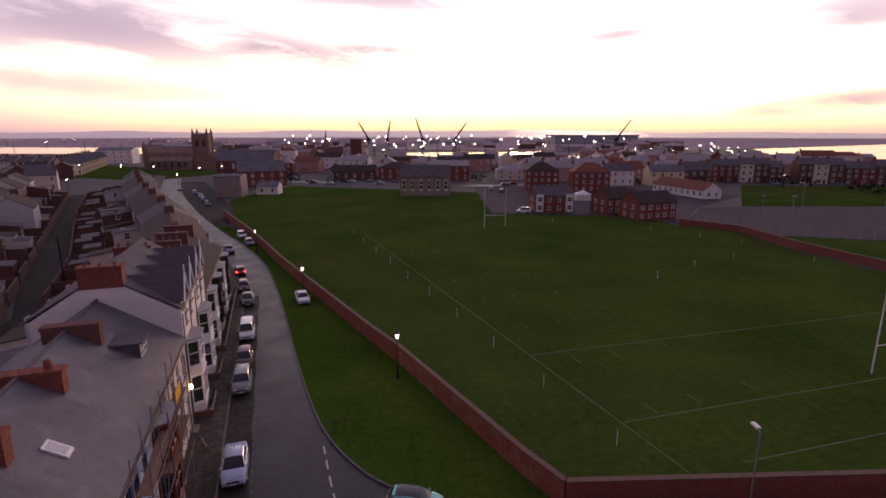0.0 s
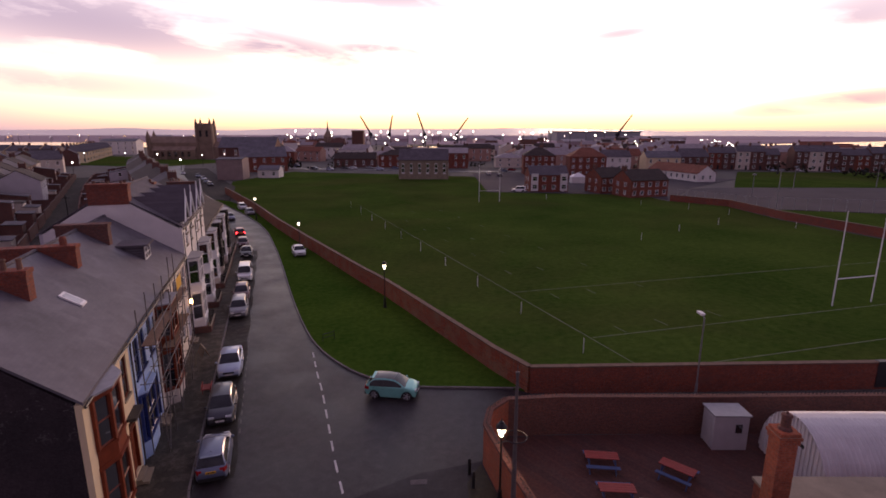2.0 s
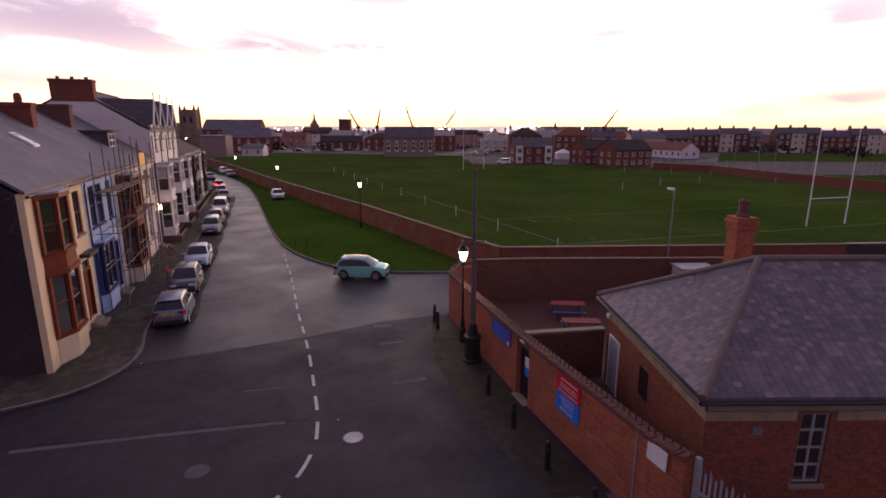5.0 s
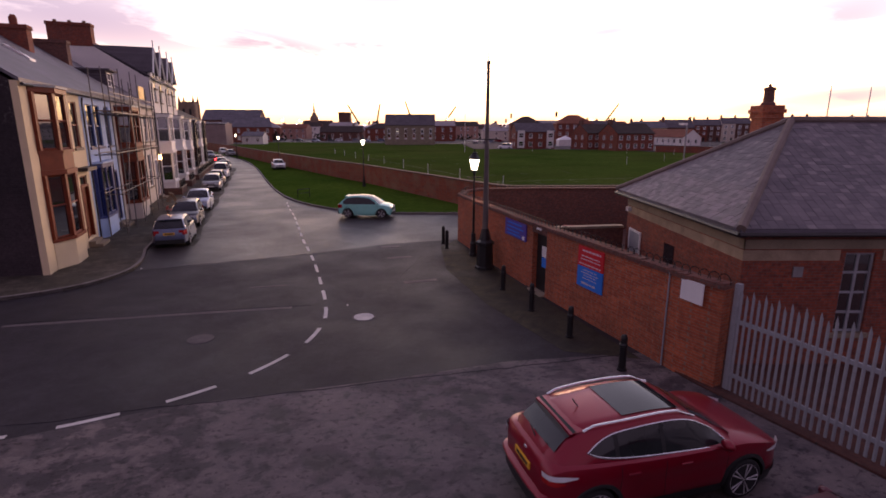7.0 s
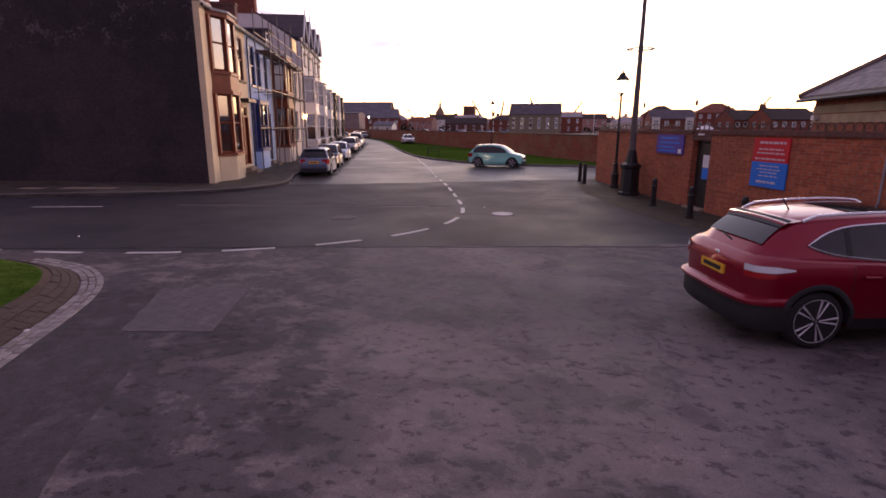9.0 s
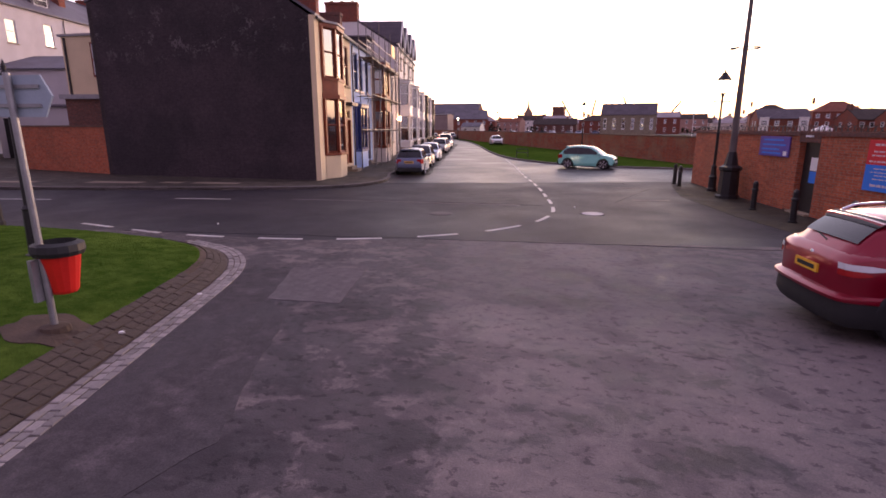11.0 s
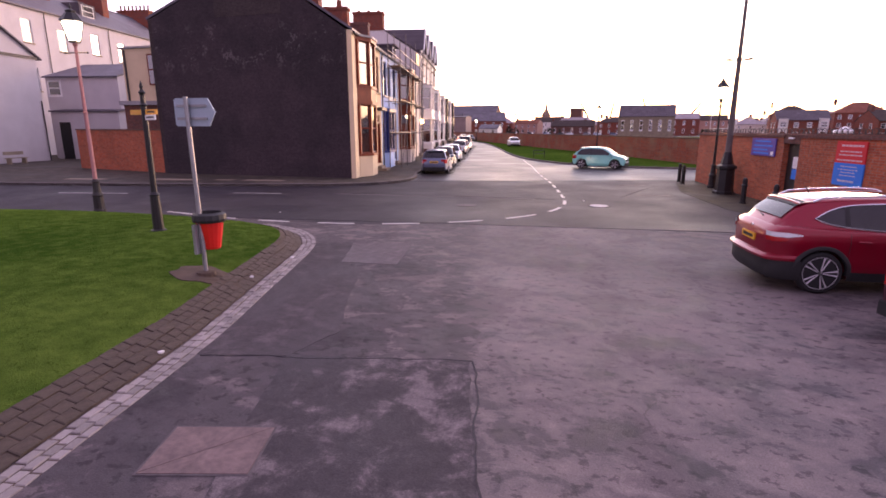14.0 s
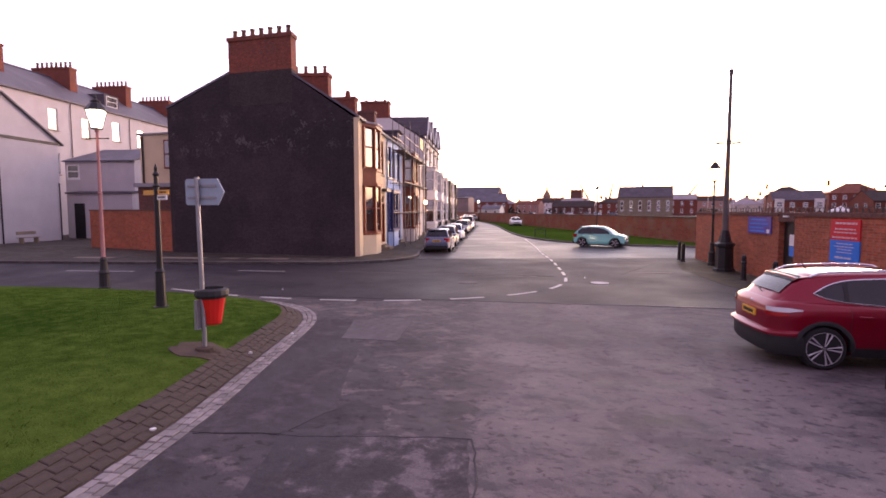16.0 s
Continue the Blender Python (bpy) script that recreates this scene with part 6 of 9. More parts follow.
# grass blades along the near part of the island
def isle_w(x, y):
    """How far inside the island's edge a point lies."""
    k = min(range(0, len(outer), 2), key=lambda j: (outer[j][0] - x) ** 2 + (outer[j][1] - y) ** 2)
    p, q = Vector(outer[k]), Vector(outer[min(k + 1, len(outer) - 1)])
    d = (q - p).normalized()
    return (Vector((x, y)) - p).dot(Vector((-d.y, d.x)))


def isle_z(w):
    for (wa, za), (wb, zb) in zip(rings[1:], rings[2:]):
        if w <= wb:
            return za + (zb - za) * max(0.0, (w - wa) / (wb - wa))
    return 0.36


rnd = random.Random(11)
verts, faces = [], []
for i in range(30000):
    y = -9.5 + 11.0 * rnd.random() ** 0.8
    x = -2.0 - 13.0 * rnd.random() ** 1.25
    w = isle_w(x, y)
    if w < 0.62 + 0.2 * rnd.random() or Vector((x + 4.38, y + 3.54)).length < rnd.uniform(0.35, 0.75):
        continue
    z = isle_z(w) - 0.005
    a, hgt, lean = rnd.random() * 6.28, rnd.uniform(0.012, 0.034), rnd.uniform(0.02, 0.06)
    b = len(verts)
    verts += [(x - 0.008 * math.cos(a), y - 0.008 * math.sin(a), z), (x + 0.008 * math.cos(a), y + 0.008 * math.sin(a), z), (x + lean * math.sin(a), y + lean * math.cos(a), z + hgt)]
    faces.append((b, b + 1, b + 2))
me = bpy.data.meshes.new("grass_blades")
me.from_pydata(verts, [], faces)
me.materials.append(M_ISLE)
tagged(new("grass_blades", me), "short green grass blades on the island", "grass", kind="stuff")
bm = bmesh.new()
rim_ = []
for k in range(36):
    a_ = math.radians(10 * k)
    r_ = 1 + 0.10 * math.sin(3 * a_ + 1) + 0.06 * math.sin(7 * a_)
    x, y = -4.42 + 0.62 * r_ * math.cos(a_), -3.56 + 0.40 * r_ * math.sin(a_)
    rim_.append((x, y))
mid_ = bm.verts.new((-4.42, -3.56, isle_z(isle_w(-4.42, -3.56)) + 0.022))
ring_in = [bm.verts.new((-4.42 + (x + 4.42) * 0.6, -3.56 + (y + 3.56) * 0.6, isle_z(isle_w(-4.42 + (x + 4.42) * 0.6, -3.56 + (y + 3.56) * 0.6)) + 0.020)) for x, y in rim_]
ring_out = [bm.verts.new((x, y, isle_z(isle_w(x, y)) + 0.012)) for x, y in rim_]
ring_low = [bm.verts.new((x, y, isle_z(isle_w(x, y)) - 0.04)) for x, y in rim_]
for k in range(36):
    n_ = (k + 1) % 36
    bm.faces.new((mid_, ring_in[k], ring_in[n_]))
    bm.faces.new((ring_in[k], ring_out[k], ring_out[n_], ring_in[n_]))
    bm.faces.new((ring_out[k], ring_low[k], ring_low[n_], ring_out[n_]))
solid("bare_patch", bm, M_BARE, "bare trodden earth round the sign post", "earth", kind="structure")


def lantern_post(x, y, height, z=0.0, pole_mat=None, lit=True, label="black cast-iron lantern post, lamp lit", energy=140.0, s=1.0, light=True):
    p = thing("street_lantern", pose(x, y, z, 0, 0, 20), label, "street lamp", "lantern posts")
    hp = height - 0.95 * s
    bm = bmesh.new()
    turned(bm, [(0.19, 0), (0.19, 0.12), (0.16, 0.16), (0.15, 0.55), (0.17, 0.60), (0.12, 0.70), (0.10, 1.0), (0.12, 1.04), (0.075, 1.12)], 12)
    part("base", bm, M_BLACK, p)
    bm = bmesh.new()
    turned(bm, [(0.062, 1.10), (0.055, hp * 0.6), (0.075, hp * 0.6 + 0.03), (0.05, hp * 0.6 + 0.08), (0.042, hp - 0.12), (0.075, hp - 0.08), (0.05, hp)], 10)
    part("pole", bm, pole_mat or M_BLACK, p)
    bm = bmesh.new()
    rod(bm, (-0.32 * s, 0, hp - 0.3), (0.32 * s, 0, hp - 0.3), 0.02, 6)
    for e in (-0.32, 0.32):
        bmesh.ops.create_uvsphere(bm, u_segments=8, v_segments=6, radius=0.035, matrix=pose(e * s, 0, hp - 0.3))
    part("ladder_bar", bm, M_BLACK, p)
    lan = part("lantern", boxes((-0.10 * s, 0.10 * s, -0.10 * s, 0.10 * s, hp - 0.02, hp + 0.04)), M_BLACK, p)
    bm = bmesh.new()
    for k in range(4):
        a = math.radians(45 + 90 * k)
        rod(bm, (0.14 * s * math.cos(a), 0.14 * s * math.sin(a), hp + 0.03), (0.255 * s * math.cos(a), 0.255 * s * math.sin(a), hp + 0.52 * s), 0.013, 4)
    part("lantern_frame", bm, M_BLACK, lan)
    gm2 = bmesh.new()
    lo = [gm2.verts.new((0.12 * s * math.cos(math.radians(45 + 90 * k)), 0.12 * s * math.sin(math.radians(45 + 90 * k)), hp + 0.05)) for k in range(4)]
    hi = [gm2.verts.new((0.235 * s * math.cos(math.radians(45 + 90 * k)), 0.235 * s * math.sin(math.radians(45 + 90 * k)), hp + 0.50 * s)) for k in range(4)]
    gm2.faces.new(lo[::-1])
    gm2.faces.new(hi)
    for k in range(4):
        gm2.faces.new((lo[k], lo[(k + 1) % 4], hi[(k + 1) % 4], hi[k]))
    part("lantern_glass", gm2, M_LAMP if lit else M_CLEARLENS, lan, "glowing lantern glass" if lit else "")
    bm = bmesh.new()
    turned(bm, [(0.29 * s, hp + 0.52 * s), (0.29 * s, hp + 0.55 * s), (0.16 * s, hp + 0.72 * s), (0.12 * s, hp + 0.74 * s), (0.13 * s, hp + 0.80 * s), (0.03 * s, hp + 0.86 * s), (0.035 * s, hp + 0.9 * s), (0.005, hp + 1.0 * s)], 8)
    part("lantern_cap", bm, M_BLACK, lan)
    if lit and light:
        l = bpy.data.lights.new("lantern_light", "POINT")
        l.energy, l.color, l.shadow_soft_size = energy, (1.0, 0.66, 0.34), 0.3
        lo_ = new("lantern_light", l)
        lo_.matrix_basis = pose(x, y, z + hp + 0.25 * s)
    return p


M_PINKP = dull("faded_pink_paint", (0.36, 0.17, 0.17), 0.2, 2.5, 0.6)
lantern_post(4.62, 17.6, 4.95)
lantern_post(-14.2, 1.15, 6.32, 0.0, M_PINKP, label="tall lantern post with faded pink pole, lamp lit", s=1.12)
for x, y in ((-4.5, 47.6), (-20.55, 73.2), (-37.9, 102.8)):
    lantern_post(x, y, 5.15, 0.08, energy=35.0, light=(y < 60))

# tall flag staff with a boxed foot
M_STAFF = dull("weathered_grey_paint", (0.11, 0.092, 0.088), 0.3, 3, 0.6)
staff = thing("flag_staff", pose(4.95, 15.35, 0), "tall weathered grey staff with boxed black foot and ring", "flagpole")
bm = bmesh.new()
turned(bm, [(0.42, 0), (0.42, 0.10), (0.36, 0.14), (0.34, 1.02), (0.40, 1.08), (0.40, 1.18), (0.26, 1.26), (0.15, 1.75)], 8)
part("foot", bm, M_BLACK, staff)
bm = bmesh.new()
turned(bm, [(0.13, 1.7), (0.10, 4.2), (0.085, 5.5), (0.06, 8.25), (0.085, 8.42), (0.085, 8.48), (0.02, 8.50), (0.012, 8.9)], 10)
part("pole", bm, M_STAFF, staff)
bm = bmesh.new()
for k in range(16):
    a, b = 2 * math.pi * k / 16, 2 * math.pi * (k + 1) / 16
    rod(bm, (0.5 * math.cos(a), 0.5 * math.sin(a), 5.45), (0.5 * math.cos(b), 0.5 * math.sin(b), 5.45), 0.022, 5)
rod(bm, (-0.5, 0, 5.45), (0.5, 0, 5.45), 0.018, 5)
rod(bm, (0, -0.5, 5.45), (0, 0.5, 5.45), 0.018, 5)
part("ring", bm, M_BLACK, staff)

# bollards
bm = bmesh.new()
turned(bm, [(0.09, 0), (0.085, 0.62), (0.105, 0.64), (0.105, 0.68), (0.08, 0.72), (0.085, 0.86), (0.06, 0.93), (0.01, 0.95)], 12)
post = bmesh.new()
turned(post, [(0.12, 0), (0.12, 0.05), (0.09, 0.06)], 12)
bol_me, foot_me = mesh_of(bm, "post", M_BLACK), mesh_of(post, "foot", M_BLACK)
for x, y in ((3.42, 19.2), (3.25, 20.3), (5.35, 12.25), (5.99, 9.94), (6.69, 7.68), (7.46, 5.57)):
    b = thing("bollard", pose(x, y, 0), "black cast-iron bollard by the yard wall", "bollard", "bollards along the yard wall")
    same_part("post", bol_me, b)
    same_part("foot", foot_me, b)

# finger post
fp = thing("finger_post", pose(-8.15, -1.45, 0.27), "black cast-iron finger post with small pointers", "signpost")
bm = bmesh.new()
turned(bm, [(0.17, 0), (0.17, 0.1), (0.12, 0.13), (0.10, 0.9), (0.12, 0.93), (0.07, 1.0), (0.06, 2.9), (0.085, 2.93), (0.05, 2.97), (0.05, 3.15), (0.075, 3.2), (0.03, 3.27), (0.04, 3.34), (0.005, 3.45)], 12)
part("post", bm, M_BLACK, fp)
M_GOLD = dull("yellow_pointer_paint", (0.70, 0.36, 0.05), 0.15, 5, 0.5)
for z, r, mt, ln in ((2.78, 172, M_GOLD, 0.55), (2.78, -8, M_GOLD, 0.5), (2.66, -22, M_WPAINT, 0.75)):
    f = part("pointer", boxes((0.06, ln, -0.012, 0.012, z - 0.055, z + 0.055)), mt, fp)
    f.matrix_basis = pose(0, 0, 0, 0, 0, r)
    part("letter_bar", boxes((0.14, ln - 0.08, -0.016, -0.0125, z - 0.015, z + 0.02)), M_BLACK, f)

# sign seen from behind, with a litter bin on its post
M_SIGNBACK = dull("grey_sign_back", (0.33, 0.40, 0.47), 0.1, 4, 0.5)
sg = thing("road_sign", pose(-4.38, -3.54, 0.2, 0, 0, 12), "arrow-ended grey road sign seen from behind on steel post", "road sign")
bm = bmesh.new()
rod(bm, (0, 0, 0), (-0.05, 0, 2.98), 0.038, 10)
part("post", bm, M_STEEL, sg, "weathered steel post")
bm = bmesh.new()
turned(bm, [(0.17, 0.03), (0.15, 0.10), (0.06, 0.12)], 12)
part("collar", bm, M_BARE, sg)
bm = bmesh.new()
pl = [(-0.28, 2.52), (0.30, 2.52), (0.42, 2.74), (0.30, 2.96), (-0.28, 2.96), (-0.31, 2.93), (-0.31, 2.55)]
a = [bm.verts.new((x, 0.055, z)) for x, z in pl]
b = [bm.verts.new((x, 0.075, z)) for x, z in pl]
bm.faces.new(a)
bm.faces.new(b[::-1])
for i in range(7):
    bm.faces.new((a[i], b[i], b[(i + 1) % 7], a[(i + 1) % 7]))
part("plate", bm, M_SIGNBACK, sg)
part("channel", boxes((-0.26, 0.28, 0.035, 0.053, 2.62, 2.66), (-0.26, 0.28, 0.035, 0.053, 2.82, 2.86)), M_STEEL, sg)
bn = thing("litter_bin", pose(-4.38, -3.36, 0.17, 0, 0, 12), "red plastic litter bin with black lid on the sign post", "bin")
M_BINRED = dull("bin_red_plastic", (0.62, 0.020, 0.012), 0.12, 4, 0.4)
bm = bmesh.new()
turned(bm, [(0.13, 0.50), (0.15, 0.53), (0.225, 0.98), (0.225, 1.0)], 16)
part("body", bm, M_BINRED, bn)
bm = bmesh.new()
turned(bm, [(0.26, 0.97), (0.28, 1.02), (0.27, 1.10), (0.20, 1.13), (0.20, 1.05)], 16)
part("rim", bm, M_TRIM, bn, "black bin liner folded over the rim")
part("bracket", boxes((-0.13, -0.08, -0.30, -0.10, 0.45, 0.95)), M_STEEL, bn)

# litter scraps
for i, (x, y, z) in enumerate(((-3.65, -3.25, 0.20), (-4.15, -1.6, 0.12), (-2.55, -5.9, 0.1), (-0.16, 10.48, 0.01), (-8.9, 3.6, 0.01), (-9.5, 14.9, 0.13))):
    bm = bmesh.new()
    bmesh.ops.create_icosphere(bm, subdivisions=1, radius=0.055, matrix=Matrix.Diagonal((1.3, 0.9, 0.6, 1)))
    for v in bm.verts:
        v.co *= 0.7 + 0.6 * random.Random(i * 31 + v.index).random()
    bmesh.ops.scale(bm, vec=(0.6, 0.6, 0.6), verts=bm.verts)
    solid("litter", bm, M_WPAINT, "crumpled scrap of white paper litter", "litter", "litter scraps", m=pose(x, y, z + 0.015, 0, 0, 40 * i))

# low hoop rail on the verge
hr = thing("hoop_rail", pose(-8.5, 38.6, 0.1, 0, 0, 40), "low black tubular hoop rail on the verge", "railing")
for x in (-0.55, 0.55):
    bm = bmesh.new()
    rod(bm, (x, 0, -0.05), (x, 0, 0.72), 0.03, 8)
    part("post", bm, M_BLACK, hr)
bm = bmesh.new()
rod(bm, (-0.55, 0, 0.72), (0.55, 0, 0.72), 0.03, 8)
rod(bm, (-0.55, 0, 0.40), (0.55, 0, 0.40), 0.022, 8)
part("rail", bm, M_BLACK, hr)

# road markings
mk = smooth_line([(-12.5, 1.95 + 0.35), (-9.2, 2.15), (-6.6, 2.55), (-4.79, 3.16), (-3.1, 4.15), (-1.74, 5.48), (-0.88, 7.15), (-0.66, 8.9), (-0.92, 10.6), (-1.5, 12.7), (-2.42, 15.79), (-3.38, 18.67), (-4.32, 21.3), (-5.8, 25.9), (-7.02, 29.62), (-7.99, 32.25), (-9.05, 35.4), (-9.8, 37.6)], 0.2)
pts = [Vector(p) for p in mk]
s, dash = 0.0, []
for a, b in zip(pts, pts[1:]):
    if (s % 1.95) < 1.1:
        dash.append((tuple(a), tuple(b)))
    elif dash:
        solid("road_marking", ribbon(bmesh.new(), [dash[0][0]] + [d[1] for d in dash], -0.06, 0.06, -0.01, 0.005), M_LINE, "worn white dash of the centre line", "road marking", kind="structure")
        dash = []
    s += (b - a).length
for k in range(46):
    u_ = 9.0 + 1.15 * k
    pl = [at_terrace(u_, 4.98), at_terrace(u_ + 0.55, 4.98)]
    solid("road_marking", ribbon(bmesh.new(), pl, -0.04, 0.04, -0.01, 0.005), M_LINE_F, "worn white dash of the parking line", "road marking", kind="structure")
for pl in ([(-21.5, 4.2), (-18.5, 5.2)], [(-14.5, 7.2), (-12.4, 7.8)]):
    solid("road_marking", ribbon(bmesh.new(), pl, -0.05, 0.05, -0.01, 0.005), M_LINE, "faint worn white line", "road marking", kind="structure")

for pl, wd_ in (([(-10.3, 8.7), (-6.0, 9.6), (-2.0, 10.35)], 0.10), ([(-4.2, 12.6), (-2.9, 12.9)], 0.05), ([(1.6, 13.2), (2.9, 13.6)], 0.16), ([(0.6, 17.2), (1.7, 17.5)], 0.12)):
    solid("road_marking", ribbon(bmesh.new(), pl, -wd_, wd_, -0.01, 0.004), M_PATCH_C, "pale worn scar across the asphalt", "road marking", kind="structure")

M_PARK = asphalt("parking_asphalt", (0.024, 0.021, 0.018), (0.034, 0.030, 0.026), (0.058, 0.050, 0.045), 1.6, (0.40, 0.62), (0.5, 0.85), 0.9, 0.2)
sheet("road_parking_strip", [*[at_terrace(4.6 + 2.0 * k, 2.87) for k in range(30)], *[at_terrace(4.6 + 2.0 * k, 4.90 + 0.12 * math.sin(1.7 * k)) for k in range(29, -1, -1)]], 0.003, M_PARK, "dark oily parking strip along the kerb", "road", z0=-0.05)

# iron covers
M_IRON = dull("worn_iron", (0.10, 0.088, 0.090), 0.3, 6, 0.8, 0.0, relief=0.4, spec=0.2)
M_IRONPINK = dull("rusty_cover", (0.135, 0.092, 0.088), 0.45, 5, 0.65, relief=0.5, grain=18)
for x, y, r in ((-3.88, 7.66, 0.36), (0.54, 9.40, 0.38)):
    c = thing("manhole_cover", pose(x, y, 0), "round worn iron manhole cover in the road", "manhole cover", "manhole covers")
    bm = bmesh.new()
    turned(bm, [(r, -0.02), (r, 0.008), (r - 0.05, 0.009)], 24)
    part("frame", bm, M_IRON, c)
    bm = bmesh.new()
    turned(bm, [(r - 0.06, -0.02), (r - 0.06, 0.012), (0.02, 0.013)], 24)
    part("lid", bm, M_LINE if x > 0 else M_IRON, c)
c = thing("square_cover", pose(-0.635, -6.98, 0, 0, 0, 23), "rectangular double-leaf rusty utility cover", "manhole cover")
for sgn in (0, 1):
    bm = bmesh.new()
    tri_ = [(-0.445, -0.33), (0.445, -0.33), (0.445, 0.33)] if sgn else [(-0.445, -0.318), (0.43, 0.33), (-0.445, 0.33)]
    part("leaf", prism(bm, tri_, -0.02, 0.010 + 0.002 * sgn), M_IRONPINK, c)
part("frame", boxes((-0.465, 0.465, -0.35, -0.333, -0.02, 0.008), (-0.465, 0.465, 0.333, 0.35, -0.02, 0.008), (-0.465, -0.448, -0.332, 0.332, -0.02, 0.008), (0.448, 0.465, -0.332, 0.332, -0.02, 0.008)), M_IRON, c)
solid("access_slab", boxes((-0.45, 0.45, -0.2, 0.2, -0.02, 0.008)), M_PATCH_C, "pale rectangular access cover in the road", "manhole cover", m=pose(0.51, 19.6, 0, 0, 0, 5))
# patches and cracks in the forecourt
def ragged(poly, amp=0.02, step=0.22, seed=1):
    rnd = random.Random(seed)
    out = []
    for a, b in zip(poly, poly[1:] + poly[:1]):
        a, b = Vector(a), Vector(b)
        n = max(1, int((b - a).length / step))
        for k in range(n):
            p = a.lerp(b, k / n)
            out.append((p.x + rnd.uniform(-amp, amp), p.y + rnd.uniform(-amp, amp)))
    return out


sheet("patch", ragged([(-2.36, -5.62), (-1.3, -5.2), (-1.15, -4.3), (-1.8, -3.1), (-2.5, -1.7), (-3.2, -1.1), (-4.0, 0.5), (-4.72, -0.24), (-4.0, -1.8), (-3.28, -3.45)]), 0.004, M_PATCH, "smooth darker trench patch beside the setts", "asphalt patch", z0=-0.05)
sheet("patch", ragged([(-3.3, -1.1), (-2.15, -0.85), (-2.75, 1.1), (-4.1, 0.6)], 0.02), 0.007, M_PATCH_C, "square pale asphalt repair in the forecourt", "asphalt patch", z0=-0.05)
sheet("patch", ragged([(-1.3, -5.17), (0.78, -4.46), (1.66, -6.65), (2.6, -9.0), (0.6, -9.0), (-0.5, -6.9)]), 0.004, M_PATCH_B, "dark strip with worn pale islands by the crack", "asphalt patch", z0=-0.05)
rnd = random.Random(17)


def wobbly(a, b, wob=0.03, n=None):
    a, b = Vector(a), Vector(b)
    n = n or max(4, int((b - a).length / 0.16))
    d = (b - a).normalized()
    q = Vector((-d.y, d.x))
    out, off = [], 0.0
    for i in range(n + 1):
        off = off * 0.8 + rnd.uniform(-wob, wob)
        p = a.lerp(b, i / n) + q * off
        out.append((p.x, p.y))
    return out


for a, b, wd_ in (((0.82, -4.46), (2.7, -9.2), 0.009), ((-2.26, -5.62), (0.82, -4.46), 0.006), ((-10.5, 2.0), (-2.9, 3.98), 0.009), ((-2.9, 3.98), (8.0, 6.5), 0.012), ((-9.7, 15.1), (-3.3, 18.05), 0.012), ((-10.4, 8.9), (-1.3, 10.6), 0.010), ((1.0, 12.2), (2.2, 17.6), 0.008)):
    solid("crack", ribbon(bmesh.new(), wobbly(a, b), -wd_, wd_, -0.01, 0.007), M_ROAD, "dark crack or joint in the asphalt", "crack", kind="structure")

# palisade fence
fence = thing("palisade_fence", pose(9.42, 4.48, 0, 0, 0, -66), "grey galvanised steel palisade fence and gate", "fence")
bm = bmesh.new()
prof = [(-0.026, 0.0), (0.0, -0.014), (0.026, 0.0), (0.0, -0.007)]
lo = [bm.verts.new((x, y, 0.08)) for x, y in prof]
hi = [bm.verts.new((x, y, 2.36)) for x, y in prof]
tip = bm.verts.new((0, -0.03, 2.50))
for i in range(4):
    bm.faces.new((lo[i], lo[(i + 1) % 4], hi[(i + 1) % 4], hi[i]))
    bm.faces.new((hi[i], hi[(i + 1) % 4], tip))
bm.faces.new(lo[::-1])
pale_me = mesh_of(bm, "pale", M_GREYP)
for i in range(110):
    same_part("pale", pale_me, fence, pose(0.14 + 0.135 * i, 0, 0) @ Matrix.Diagonal((1.25, 1, 0.955 if i % 2 else 1.0, 1)))
for x in (0.0, 3.7, 7.2, 10.7, 14.9):
    part("post", boxes((x - 0.06, x + 0.06, 0.02, 0.14, -0.1, 2.55)), M_GREYP, fence)
for x0, x1 in ((0.06, 3.64), (3.76, 7.14), (7.26, 10.64), (10.76, 14.84)):
    for z in (0.45, 1.72):
        part("rail", boxes((x0, x1, 0.003, 0.05, z - 0.045, z + 0.045)), M_GREYP, fence)


# ---- the yard and its wall ----
WALL_TURN = -73.2


def on_wall(s, z=0.0, out=0.155):
    """A pose on the yard wall's street face, s metres along it from the door towards the gate; -y points into the street."""
    if s > 1.5:
        return pose(6.535 + 0.321 * s - 0.947 * out, 12.345 - 0.947 * s - 0.321 * out, z, 0, 0, -71.3)
    return pose(6.58 + 0.289 * s - 0.957 * out, 12.3 - 0.957 * s - 0.289 * out, z, 0, 0, WALL_TURN)


def write_line(board, x0, x1, z, h):
    """A line of small writing, too far off to read: a bar for each word."""
    r = random.Random(int(z * 1000))
    bm, x = bmesh.new(), x0
    while x < x1 - 0.03:
        w_ = min(r.uniform(0.07, 0.20), x1 - x)
        box(bm, x, x + w_, -0.046, -0.041, z - h / 2, z + h / 2)
        x += w_ + 0.035
    return part("writing_bar", bm, M_SIGNTEXT, board)


